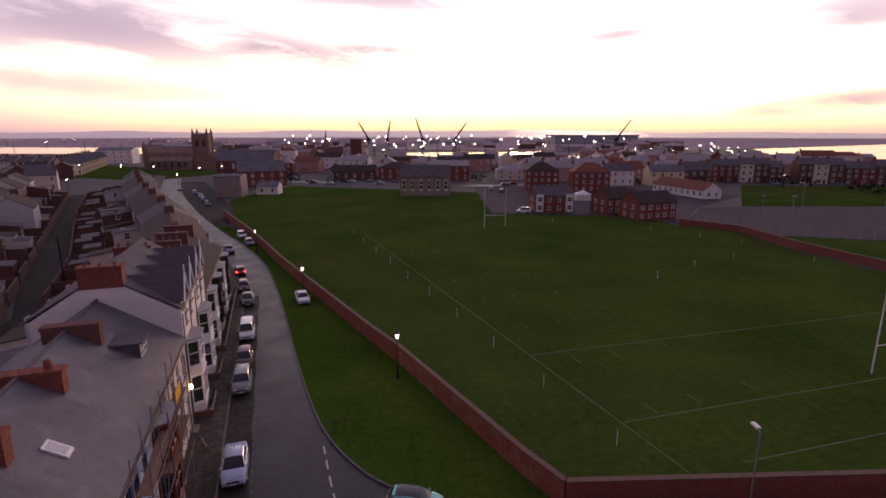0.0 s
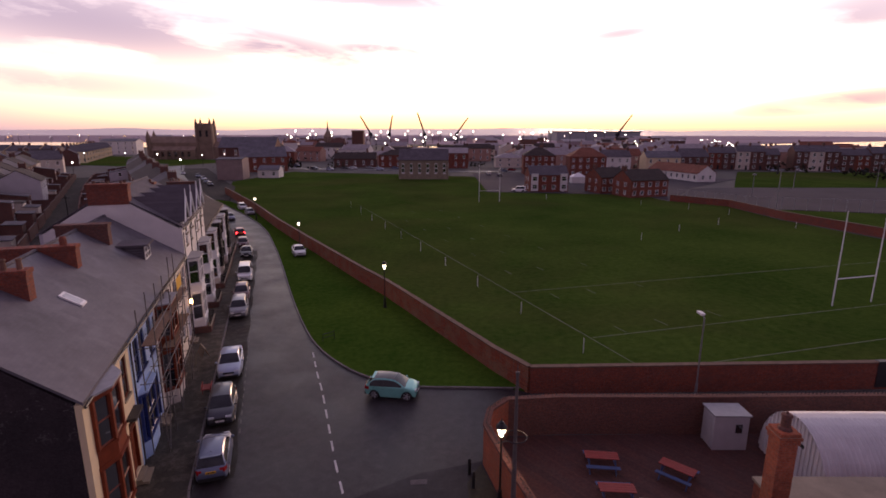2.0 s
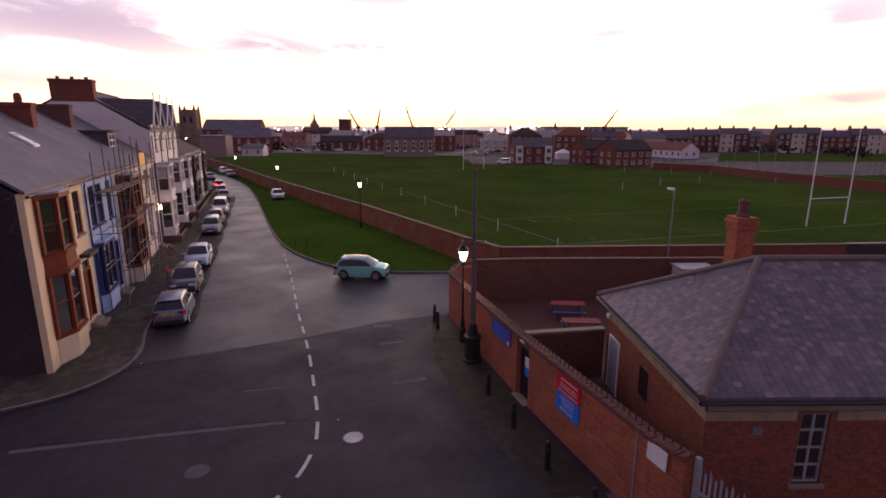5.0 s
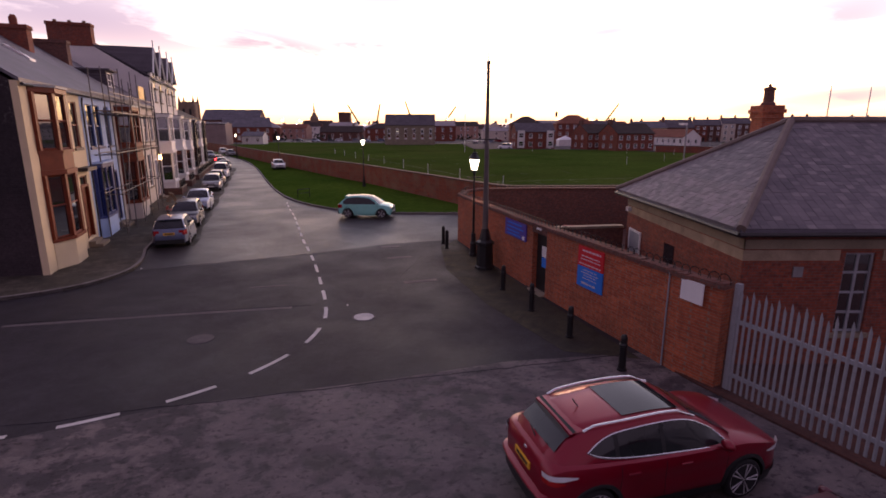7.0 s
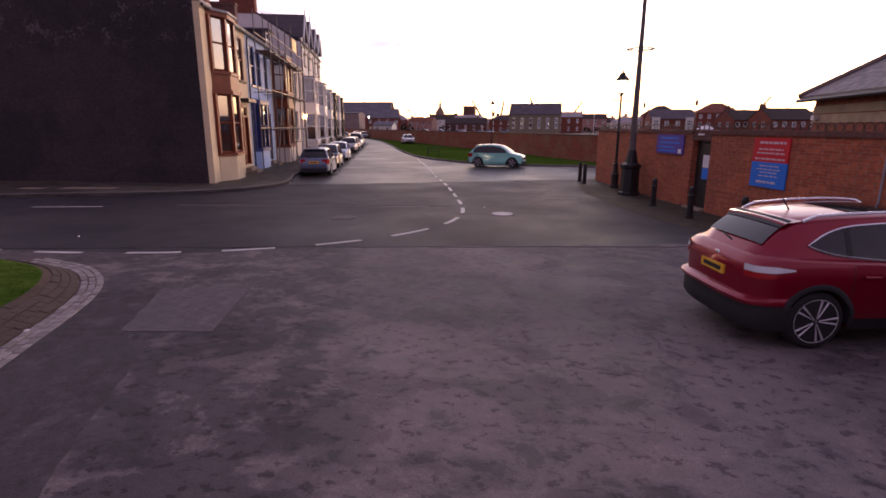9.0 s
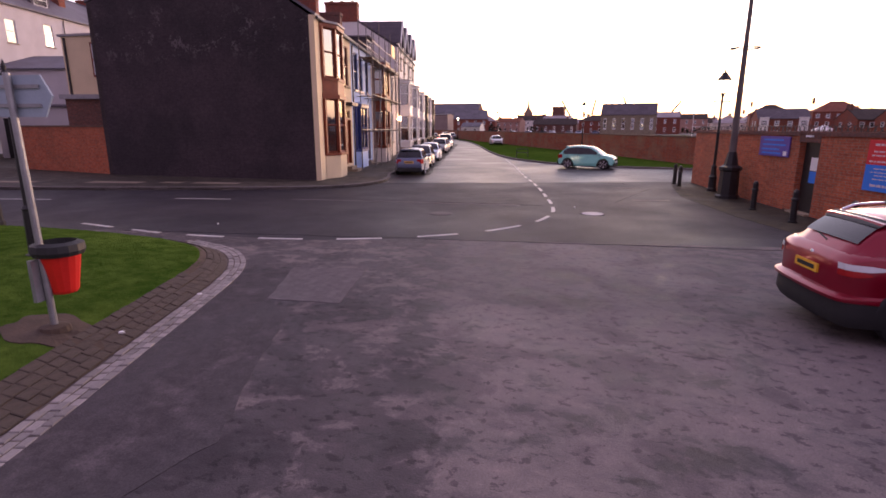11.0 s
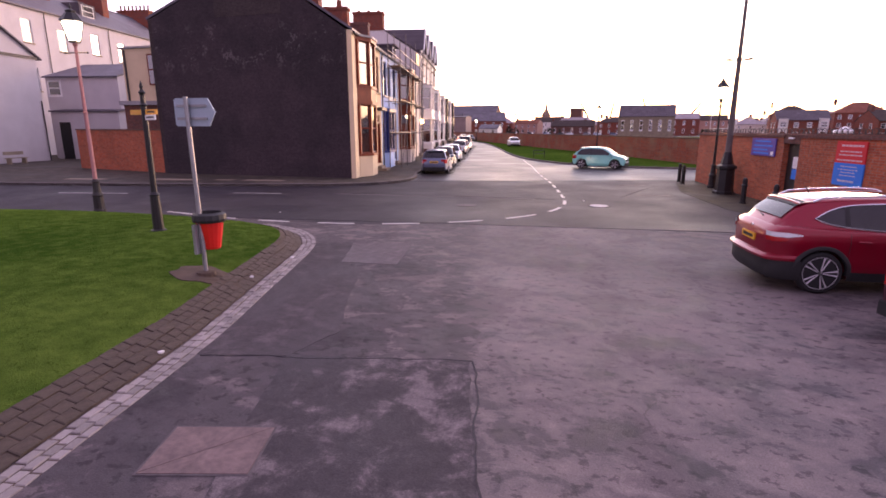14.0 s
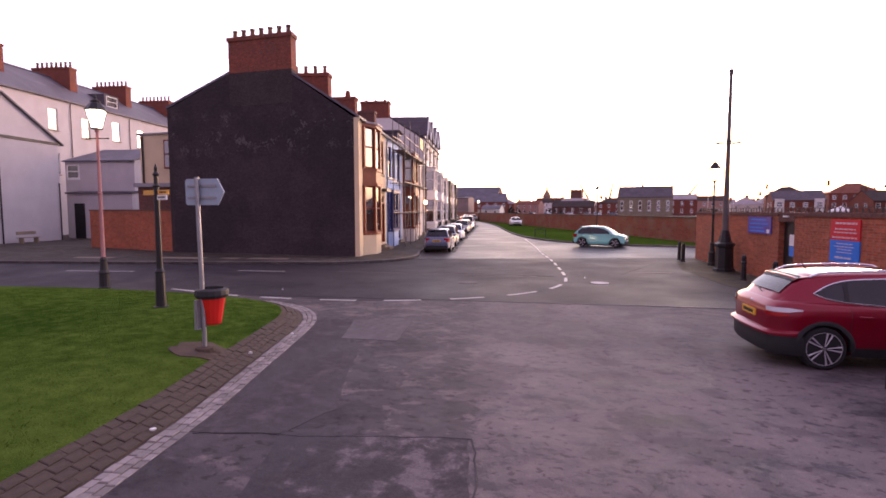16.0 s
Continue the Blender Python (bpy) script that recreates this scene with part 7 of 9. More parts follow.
M_SIGNTEXT = dull("faded_sign_writing", (0.62, 0.52, 0.56), 0.15, 9, 0.5)
M_SIGNRED = dull("sign_red", (0.62, 0.02, 0.03), 0.08, 3, 0.45)
M_SIGNBLUE = dull("sign_blue", (0.03, 0.20, 0.72), 0.08, 3, 0.45)
M_SIGNPURPLE = dull("sign_purple", (0.10, 0.06, 0.34), 0.12, 3, 0.45)
sgn = thing("notice_board", on_wall(2.98), "large notice board, red above blue, with white lines of writing", "sign")
part("red_panel", boxes((0, 1.27, -0.04, 0, 1.72, 2.34)), M_SIGNRED, sgn)
part("blue_panel", boxes((0, 1.27, -0.04, 0, 1.06, 1.717)), M_SIGNBLUE, sgn)
for z, x0, x1, h in ((2.22, 0.22, 1.15, 0.07), (2.05, 0.2, 1.1, 0.045), (1.95, 0.16, 1.14, 0.045), (1.80, 0.1, 1.2, 0.05)):
    write_line(sgn, x0, x1, z, h * 0.8)
for z, x0, x1, h in ((1.62, 0.3, 1.0, 0.03), (1.53, 0.2, 1.05, 0.03), (1.45, 0.35, 0.95, 0.03), (1.36, 0.3, 1.0, 0.03), (1.20, 0.25, 1.0, 0.07)):
    write_line(sgn, x0, x1, z, h * 0.8)
sgn = thing("name_board", on_wall(-2.42), "purple board with pale lettering bars on the brick wall", "sign")
part("board", boxes((0, 1.85, -0.04, 0, 1.70, 2.36)), M_SIGNPURPLE, sgn)
for z, x0, x1 in ((2.24, 0.25, 1.5), (2.08, 0.2, 1.65), (1.93, 0.15, 1.3), (1.80, 0.2, 1.4)):
    part("writing_bar", boxes((x0, x1, -0.046, -0.041, z - 0.03, z + 0.03)), M_SIGNBLUE, sgn)
part("badge", boxes((1.55, 1.75, -0.046, -0.041, 1.74, 1.88)), M_WPAINT, sgn)
sgn = thing("blank_sign", on_wall(7.20), "small plain white sign on the brick wall", "sign")
part("plate", boxes((0, 0.66, -0.03, 0, 1.92, 2.42)), M_WPAINT, sgn)
sgn = thing("conduit", on_wall(6.82), "thin grey conduit running down the wall", "pipe")
bm = bmesh.new()
rod(bm, (0, -0.03, 0.0), (0, -0.03, 2.45), 0.022, 6)
part("pipe", bm, M_GREYP, sgn)

wd = thing("wall_door", on_wall(-0.05, 0, 0.0), "dark door in the yard wall with paper notices", "door")
part("leaf", boxes((0.03, 0.93, 0.02, 0.07, 0.02, 2.2)), M_BLACK, wd)
part("lintel", boxes((-0.06, 1.02, -0.155, 0.155, 2.2, 2.515)), M_BRICK_D, wd)
part("notice", boxes((0.42, 0.75, 0.005, 0.02, 1.35, 1.75)), M_WPAINT, wd, "white paper notice")
part("notice", boxes((0.42, 0.75, 0.005, 0.02, 0.98, 1.33)), M_SIGNBLUE, wd, "blue printed notice")
part("lamp", boxes((0.35, 0.65, -0.22, -0.16, 2.36, 2.42)), M_WPAINT, wd)
part("threshold", boxes((-0.05, 1.0, -0.3, 0.15, -0.05, 0.06)), M_STONE, wd)

# hoops of wire along the wall top
verts_line = [YARD[0], YARD[1], YARD[2], *YARD[3:]]
hb = bmesh.new()
for a, b in zip(verts_line, verts_line[1:]):
    a, b = Vector(a), Vector(b)
    n = int((b - a).length / 0.24)
    d = (b - a).normalized()
    for i in range(n):
        p = a.lerp(b, (i + 0.5) / n)
        q = None
        for k in range(7):
            ang = math.pi * k / 6
            r = Vector((p.x + d.x * 0.16 * math.cos(ang), p.y + d.y * 0.16 * math.cos(ang), H_YARD + 0.10 + 0.22 * math.sin(ang)))
            if q is not None:
                rod(hb, q, r, 0.011, 3)
            q = r
solid("wire_hoops", hb, M_BLACK, "row of dark wire hoops along the wall top", "security wire", kind="stuff")

# half-round coping bricks on the wall by the street
cope = thing("coping_bricks", pose(0, 0, 0), "dark half-round coping bricks on the yard wall", "coping", kind="structure")
pieces_along(cope, "coping_brick", [YARD[0], YARD[1], YARD[2], YARD[3], YARD[4], YARD[5], YARD[6]], -0.20, 0.20, H_YARD + 0.125, H_YARD + 0.125, 1, 0.112, M_BRICK_D, 8, 0.012, 0.07, limit=220)

# inner wall, low rail, lodge details
long_wall("wall_passage", [(6.55, 13.2), (10.2, 13.75)], 2.1, 0.22, M_BRICK_D, "dark brick passage wall with pale coping", cope_mat=M_STONE)
d = part("side_door", boxes((PX0 - 0.03, PX0 + 0.02, 12.0, 12.95, 0.05, 2.15)), M_GREYP, lodge, "grey side door")
part("door_frame", boxes((PX0 - 0.05, PX0, 11.92, 12.0, 0.05, 2.22), (PX0 - 0.05, PX0, 12.95, 13.03, 0.05, 2.22), (PX0 - 0.05, PX0, 12.0, 12.95, 2.15, 2.22)), M_WPAINT, d)
part("vent", boxes((11.5, 11.75, PY0 - 0.03, PY0, 2.35, 2.6)), M_STEEL, lodge, "small grey vent cover")
part("wall_lamp", boxes((PX0 - 0.16, PX0 - 0.01, 13.0, 13.2, 2.85, 3.0)), M_WPAINT, lodge)
part("side_window", boxes((PX0 - 0.02, PX0 + 0.05, 9.3, 10.0, 1.3, 2.3)), M_GLASS, lodge)
bm = bmesh.new()
rod(bm, (PX0 - o - 0.05, PY0 - o - 0.05, PE), (PX1, PY0 - o - 0.05, PE), 0.06, 6)
rod(bm, (PX0 - o - 0.05, PY0 - o - 0.05, PE), (PX0 - o - 0.05, PY1 + o, PE), 0.06, 6)
part("gutter", bm, M_PIPE, lodge)
# slates, one by one on the two near slopes
M_SLATEP = dull("lodge_slate", (0.175, 0.142, 0.150), 0.25, 3, 0.6, relief=0.3, by_piece=0.55)
M_RIDGE = dull("stone_ridge", (0.17, 0.13, 0.115), 0.25, 2, 0.8)
sb = bmesh.new()
box(sb, 0, 1, 0, 1, -0.5, 0.5)
slate_me = mesh_of(sb, "slate", M_SLATEP)
roof_ob = [x for x in lodge.children if x.name.startswith("roof")][0]
rnd = random.Random(21)
joined = bmesh.new()
singles = []


def slate_slope(origin, along, up, length, run, left_cut, right_cut, one_by_one):
    """Slates in rows over a slope; the cuts give the slope's left and right end at a share of its rise."""
    origin, along, up = Vector(origin), Vector(along).normalized(), Vector(up).normalized()
    nrm = along.cross(up)
    rows = int(run / 0.15)
    for r in range(rows):
        f = (r + 0.3) / rows
        x = left_cut(f) + (0.11 if r % 2 else 0.0)
        while x < right_cut(f) - 0.3:
            p = origin + along * x + up * (run * r / rows) + nrm * (0.012 + rnd.uniform(0, 0.006))
            rot = Matrix((along, up, nrm)).transposed().to_4x4()
            m = Matrix.Translation(p) @ rot @ pose(0, 0, 0, -1.6 + rnd.uniform(-0.6, 0.6), 0, rnd.uniform(-0.8, 0.8)) @ Matrix.Diagonal((0.214, 0.19, 0.010, 1))
            if one_by_one and len(singles) < 280:
                singles.append(r)
                same_part("slate", slate_me, roof_ob, m)
            else:
                vs = [joined.verts.new(m @ Vector(c)) for c in ((0, 0, -0.5), (1, 0, -0.5), (1, 1, -0.5), (0, 1, -0.5), (0, 0, 0.5), (1, 0, 0.5), (1, 1, 0.5), (0, 1, 0.5))]
                for fc in ((4, 5, 6, 7), (0, 1, 5, 4), (1, 2, 6, 5), (3, 0, 4, 7)):
                    joined.faces.new([vs[i] for i in fc])
            x += 0.222
    return


M_FRIEZE = dull("pale_stone_band", (0.34, 0.26, 0.18), 0.35, 2.5, 0.85, relief=0.4)
part("stone_course", boxes((PX0 - 0.02, 12.6, PY0 - 0.02, PY0 - 0.002, 2.76, 3.02), (13.65, PX1, PY0 - 0.02, PY0 - 0.002, 2.76, 3.02), (PX0 - 0.02, PX0 - 0.002, PY0 - 0.002, PY1, 2.76, 3.02)), M_FRIEZE, lodge, "pale stone course under the eaves")
rise = PR - PE - 0.12
wl, hl = PY1 - PY0 + 2 * o, HIP - PX0 + o
run_l = math.hypot(hl, rise)
slate_slope((PX0 - o, PY1 + o, PE + 0.12), (0, -1, 0), (hl, 0, rise), wl, run_l, lambda f: f * wl / 2, lambda f: wl - f * wl / 2, True)
run_f = math.hypot(wl / 2, rise)
slate_slope((PX0 - o, PY0 - o, PE + 0.12), (1, 0, 0), (0, wl / 2, rise), PX1 - PX0 + o, run_f, lambda f: f * hl, lambda f: 12.5, False)
me = bpy.data.meshes.new("slate_field")
joined.to_mesh(me)
joined.free()
M_SLATEJ, ntj, bj = material("lodge_slate_joined", 0.6, 0, 0.4)
isl = ntj.nodes.new("ShaderNodeNewGeometry").outputs["Random Per Island"]
link(ntj, mixc(ntj, 0.5, ramp(ntj, isl, [(0.0, (0.060, 0.050, 0.066)), (0.5, (0.13, 0.105, 0.125)), (0.9, (0.19, 0.155, 0.17)), (1.0, (0.31, 0.27, 0.27))]), ramp(ntj, noise_tex(ntj, world_pos(ntj), 1.2, 5), [(0.3, (0.10, 0.085, 0.09)), (0.7, (0.19, 0.16, 0.17))])), bj.inputs["Base Color"])
me.materials.append(M_SLATEJ)
so = new("slate_field", me)
so.parent = roof_ob
so["kind"] = "stuff"
bm = bmesh.new()
for p, q in (((PX0 - o, PY0 - o, PE + 0.14), (HIP, ym, PR + 0.03)), ((PX0 - o, PY1 + o, PE + 0.14), (HIP, ym, PR + 0.03)), ((HIP, ym, PR + 0.03), (PX1, ym, PR + 0.03))):
    rod(bm, p, q, 0.11, 8)
part("ridge_tiles", bm, M_RIDGE, lodge, "brown stone ridge tiles")
ch = part("chimney", boxes((15.12, 15.84, 13.60, 14.32, 0.0, 6.26), (15.07, 15.89, 13.55, 14.37, 6.26, 6.46), (15.02, 15.94, 13.50, 14.42, 6.46, 6.60), (15.07, 15.89, 13.55, 14.37, 6.60, 6.74)), M_BRICK_O, lodge)
bm = bmesh.new()
turned(bm, [(0.27, 6.74), (0.24, 6.84), (0.19, 6.88), (0.18, 7.28), (0.22, 7.31), (0.20, 7.40), (0.07, 7.42), (0.03, 7.54)], 8, 15.48, 13.96)
part("chimney_pot", bm, M_BRICK_D, ch, "dark octagonal pot")
part("rear_wing", boxes((15.95, 26.8, 13.41, 16.0, 0, 2.9)), M_BRICK, lodge)
part("rear_wing_coping", boxes((15.88, 26.9, 13.75, 16.1, 2.9, 3.02)), M_STONE, lodge)

# shed, arched white store, picnic tables
M_SHED = dull("pale_grey_steel", (0.42, 0.40, 0.42), 0.12, 1.2, 0.6)
sh = thing("shed", pose(18.6, 23.15, 0.05), "pale grey steel shed in the yard", "shed")
part("wall_shell", boxes((-1.0, 1.0, -0.6, 0.75, 0, 2.15)), M_SHED, sh)
part("roof", boxes((-1.08, 1.08, -0.68, 0.83, 2.15, 2.24)), M_LEAD, sh)
f = part("window_frame", boxes((0.25, 0.62, -0.63, -0.6, 1.1, 1.65)), M_TRIM, sh)
part("pane", boxes((0.29, 0.58, -0.64, -0.63, 1.14, 1.61)), M_GLASS, f)
part("door", boxes((-1.02, -1.0, -0.3, 0.45, 0.05, 1.95)), M_SHED, sh)
st = thing("arched_store", pose(20.5, 20.1, 0.05), "white corrugated arched store in the yard", "store")
M_CORR = dull("white_corrugated_steel", (0.62, 0.60, 0.60), 0.15, 0.8, 0.5)
bm = bmesh.new()
n, R = 160, 2.75
prev = None
for i in range(n + 1):
    x = 0.0 + i * 0.125
    rr = R + 0.035 * math.cos(math.pi * i)
    ring = [bm.verts.new((x, rr * math.cos(math.pi * k / 14), 0.25 + 1.2 * rr * math.sin(math.pi * k / 14))) for k in range(15)]
    if prev:
        for k in range(14):
            bm.faces.new((prev[k], prev[k + 1], ring[k + 1], ring[k]))
    prev = ring
part("roof", bm, M_CORR, st)
bm = bmesh.new()
fr = [(R * math.cos(math.pi * k / 14), 0.25 + 1.2 * R * math.sin(math.pi * k / 14)) for k in range(15)]
fr = [(R, 0.0), *fr, (-R, 0.0)]
bm.faces.new([bm.verts.new((0.06, y, z)) for y, z in fr])
part("end_wall", bm, M_CORR, st)
part("end_ribs", boxes(*[(0.0, 0.06, -2.4 + 0.3 * k, -2.3 + 0.3 * k, 0, 0.25 + 1.2 * math.sqrt(max(0.1, R * R - (2.35 - 0.3 * k) ** 2))) for k in range(17)]), M_CORR, st)
part("door", boxes((-0.03, 0.0, 0.3, 1.3, 0, 2.0)), M_GREYP, st)
part("vent", boxes((-0.03, 0.0, -0.8, -0.5, 2.2, 2.4), (-0.03, 0.0, -0.2, 0.1, 2.2, 2.4)), M_TRIM, st)


def picnic_table():
    t = thing("picnic_table", pose(10.6, 20.9, 0.05, 0, 0, -6), "red-topped picnic table with blue benches", "table", "picnic tables")
    for y in (-0.27, -0.09, 0.09, 0.27):
        part("plank", boxes((-0.9, 0.9, y - 0.08, y + 0.08, 0.72, 0.76)), M_BINW, t)
    for s in (-1, 1):
        part("bench", boxes((-0.9, 0.9, s * 0.68 - 0.13, s * 0.68 + 0.13, 0.42, 0.46)), M_BENCH, t, "blue bench board")
        bm = bmesh.new()
        rod(bm, (s * 0.7, -0.75, 0), (s * 0.7, -0.2, 0.72), 0.04, 4)
        rod(bm, (s * 0.7, 0.75, 0), (s * 0.7, 0.2, 0.72), 0.04, 4)
        rod(bm, (s * 0.7, -0.75, 0.40), (s * 0.7, 0.75, 0.40), 0.04, 4)
        part("trestle", bm, M_BENCH, t)
    return t


M_BINW = dull("red_painted_wood", (0.28, 0.04, 0.03), 0.2, 4, 0.6)
M_BENCH = dull("blue_painted_wood", (0.06, 0.09, 0.20), 0.2, 4, 0.6)
pt = picnic_table()
copy_thing(pt, pose(10.6, 18.2, 0.05, 0, 0, -4))
copy_thing(pt, pose(14.4, 19.9, 0.05, 0, 0, -42))

# scaffold in front of the blue and white houses
M_TUBE = dull("scaffold_tube", (0.16, 0.14, 0.13), 0.3, 6, 0.5, 0.4)
M_BOARD = dull("scaffold_board", (0.20, 0.12, 0.075), 0.3, 4, 0.85)
sc = thing("scaffold", on_terrace(0), "steel tube scaffold with boards against two houses", "scaffold")
rnd = random.Random(4)
for x in (8.0, 10.4, 12.8, 15.2, 17.6, 19.6):
    for y, top in ((-0.45, 9.4), (-1.25, 8.9)):
        bm = bmesh.new()
        rod(bm, (x, y, 0.12), (x + rnd.uniform(-0.1, 0.1), y, top + rnd.uniform(-0.6, 0.4)), 0.03, 6)
        part("standard", bm, M_TUBE, sc)
    for z in (2.4, 4.5, 6.6):
        bm = bmesh.new()
        rod(bm, (x + 0.05, -1.5, z), (x + 0.05, -0.2, z), 0.025, 5)
        part("transom", bm, M_TUBE, sc)
for z in (2.5, 4.6, 6.7, 7.7):
    for y in (-0.45, -1.25):
        bm = bmesh.new()
        rod(bm, (7.7, y - 0.04, z), (19.9, y - 0.04, z), 0.028, 5)
        part("ledger", bm, M_TUBE, sc)
for x, z0, z1, dx in ((8.0, 0.3, 4.5, 2.4), (10.4, 4.5, 8.2, 2.4), (12.8, 0.3, 4.5, 2.4), (15.2, 4.5, 8.0, 2.4), (17.6, 0.5, 4.5, 2.0)):
    bm = bmesh.new()
    rod(bm, (x, -1.32, z0), (x + dx, -1.32, z1), 0.025, 5)
    part("brace", bm, M_TUBE, sc)
for z, xa, xb in ((6.75, 8.0, 19.6), (4.65, 12.8, 19.6)):
    for k in range(3):
        part("board", boxes((xa, xb, -1.20 + 0.24 * k, -0.98 + 0.24 * k, z, z + 0.04)), M_BOARD, sc)
part("sheet", boxes((15.2, 16.9, -1.33, -1.30, 7.75, 8.55)), M_YPLATE, sc, "yellow banner sheet")
sk = thing("barrow", on_terrace(15.2, 3.0 - 0.5, 0.12), "rusty red builder's barrow on the pavement", "wheelbarrow")
bm = bmesh.new()
prism(bm, [(-0.45, -0.3), (0.45, -0.25), (0.45, 0.25), (-0.45, 0.3)], 0.32, 0.36)
for s in (-1, 1):
    rod(bm, (-0.9, s * 0.28, 0.5), (0.55, s * 0.1, 0.2), 0.02, 5)
    rod(bm, (-0.35, s * 0.28, 0.0), (-0.3, s * 0.26, 0.34), 0.02, 5)
box(bm, -0.47, 0.47, -0.33, -0.29, 0.34, 0.6)
box(bm, -0.47, 0.47, 0.29, 0.33, 0.34, 0.6)
part("tray", bm, M_BINW, sk)
bm = bmesh.new()
turned(bm, [(0.17, -0.04), (0.18, 0), (0.17, 0.04)], 12)
w = part("wheel", bm, M_TYRE, sk)
w.matrix_basis = pose(0.62, 0, 0.18, 90, 0, 0)
# folding barrier on the pavement, area railings and boundary walls by the bays
br = thing("trestle", on_terrace(22.2, 1.5, 0.12, 20), "pale wooden trestle on the pavement", "trestle")
for s in (-1, 1):
    bm = bmesh.new()
    for k in range(4):
        rod(bm, (-0.6 + 0.4 * k, s * 0.3, 0.0), (-0.6 + 0.4 * k, 0.0, 0.7), 0.025, 4)
    part("leg_frame", bm, M_BOARD, br)
part("top", boxes((-0.8, 0.8, -0.05, 0.05, 0.68, 0.74)), M_STONE, br)
for u0, u1 in ((27.4, 30.9), (34.8, 38.4), (42.0, 65.0)):
    rl = thing("area_wall", on_terrace(u0, 0, 0.12), "low dark wall with railings before the bays", "railing", "front area walls")
    part("plinth", boxes((0, u1 - u0, -1.62, -1.45, 0, 0.55)), M_BRICK_D, rl)
    part("coping", boxes((-0.05, u1 - u0 + 0.05, -1.67, -1.40, 0.55, 0.63)), M_STONE, rl)
    bm = bmesh.new()
    for k in range(int((u1 - u0) / 0.16)):
        box(bm, 0.1 + 0.16 * k, 0.12 + 0.16 * k, -1.545, -1.525, 0.63, 1.25)
    box(bm, 0.05, u1 - u0 - 0.05, -1.55, -1.52, 1.12, 1.16)
    part("railing", bm, M_BLACK, rl)
    part("return_wall", boxes((-0.1, 0.08, -1.45, 0, 0, 0.6)), M_BRICK_D, rl)


# ---- generic houses behind and beyond ----
wb = bmesh.new()


def win_quad(pts, mat):
    f = wb.faces.new([wb.verts.new(p) for p in pts])
    f.material_index = mat


# one window: a frame with two recessed panes and a sill, as one joined body
fx = (-0.5, -0.42, 0.42, 0.5)
for (xa, xb), (za, zb) in [((fx[i], fx[i + 1]), zz) for i in range(3) for zz in ((-0.08, 0.07), (0.07, 0.47), (0.47, 0.54), (0.54, 0.93), (0.93, 1.0))]:
    pane = xa == -0.42 and (za, zb) in ((0.07, 0.47), (0.54, 0.93))
    yy = -0.02 if pane else -0.06 if za >= 0 or True else -0.1
    win_quad([(xa, yy, za), (xb, yy, za), (xb, yy, zb), (xa, yy, zb)], 1 if pane else 0)
    if pane:
        win_quad([(xa, -0.06, za), (xb, -0.06, za), (xb, -0.02, za), (xa, -0.02, za)], 0)
        win_quad([(xa, -0.06, zb), (xb, -0.06, zb), (xb, -0.02, zb), (xa, -0.02, zb)], 0)
        win_quad([(xa, -0.06, za), (xa, -0.06, zb), (xa, -0.02, zb), (xa, -0.02, za)], 0)
        win_quad([(xb, -0.06, za), (xb, -0.06, zb), (xb, -0.02, zb), (xb, -0.02, za)], 0)
win_quad([(-0.5, -0.06, -0.08), (0.5, -0.06, -0.08), (0.5, 0.0, -0.08), (-0.5, 0.0, -0.08)], 0)
win_quad([(-0.5, -0.06, 1.0), (0.5, -0.06, 1.0), (0.5, 0.0, 1.0), (-0.5, 0.0, 1.0)], 0)
win_quad([(-0.5, -0.06, -0.08), (-0.5, -0.06, 1.0), (-0.5, 0.0, 1.0), (-0.5, 0.0, -0.08)], 0)
win_quad([(0.5, -0.06, -0.08), (0.5, -0.06, 1.0), (0.5, 0.0, 1.0), (0.5, 0.0, -0.08)], 0)
bmesh.ops.remove_doubles(wb, verts=wb.verts, dist=0.0005)
bmesh.ops.recalc_face_normals(wb, faces=wb.faces)
WIN = bpy.data.meshes.new("window")
wb.to_mesh(WIN)
wb.free()
WIN.materials.append(M_WPAINT)
WIN.materials.append(M_GLASS)


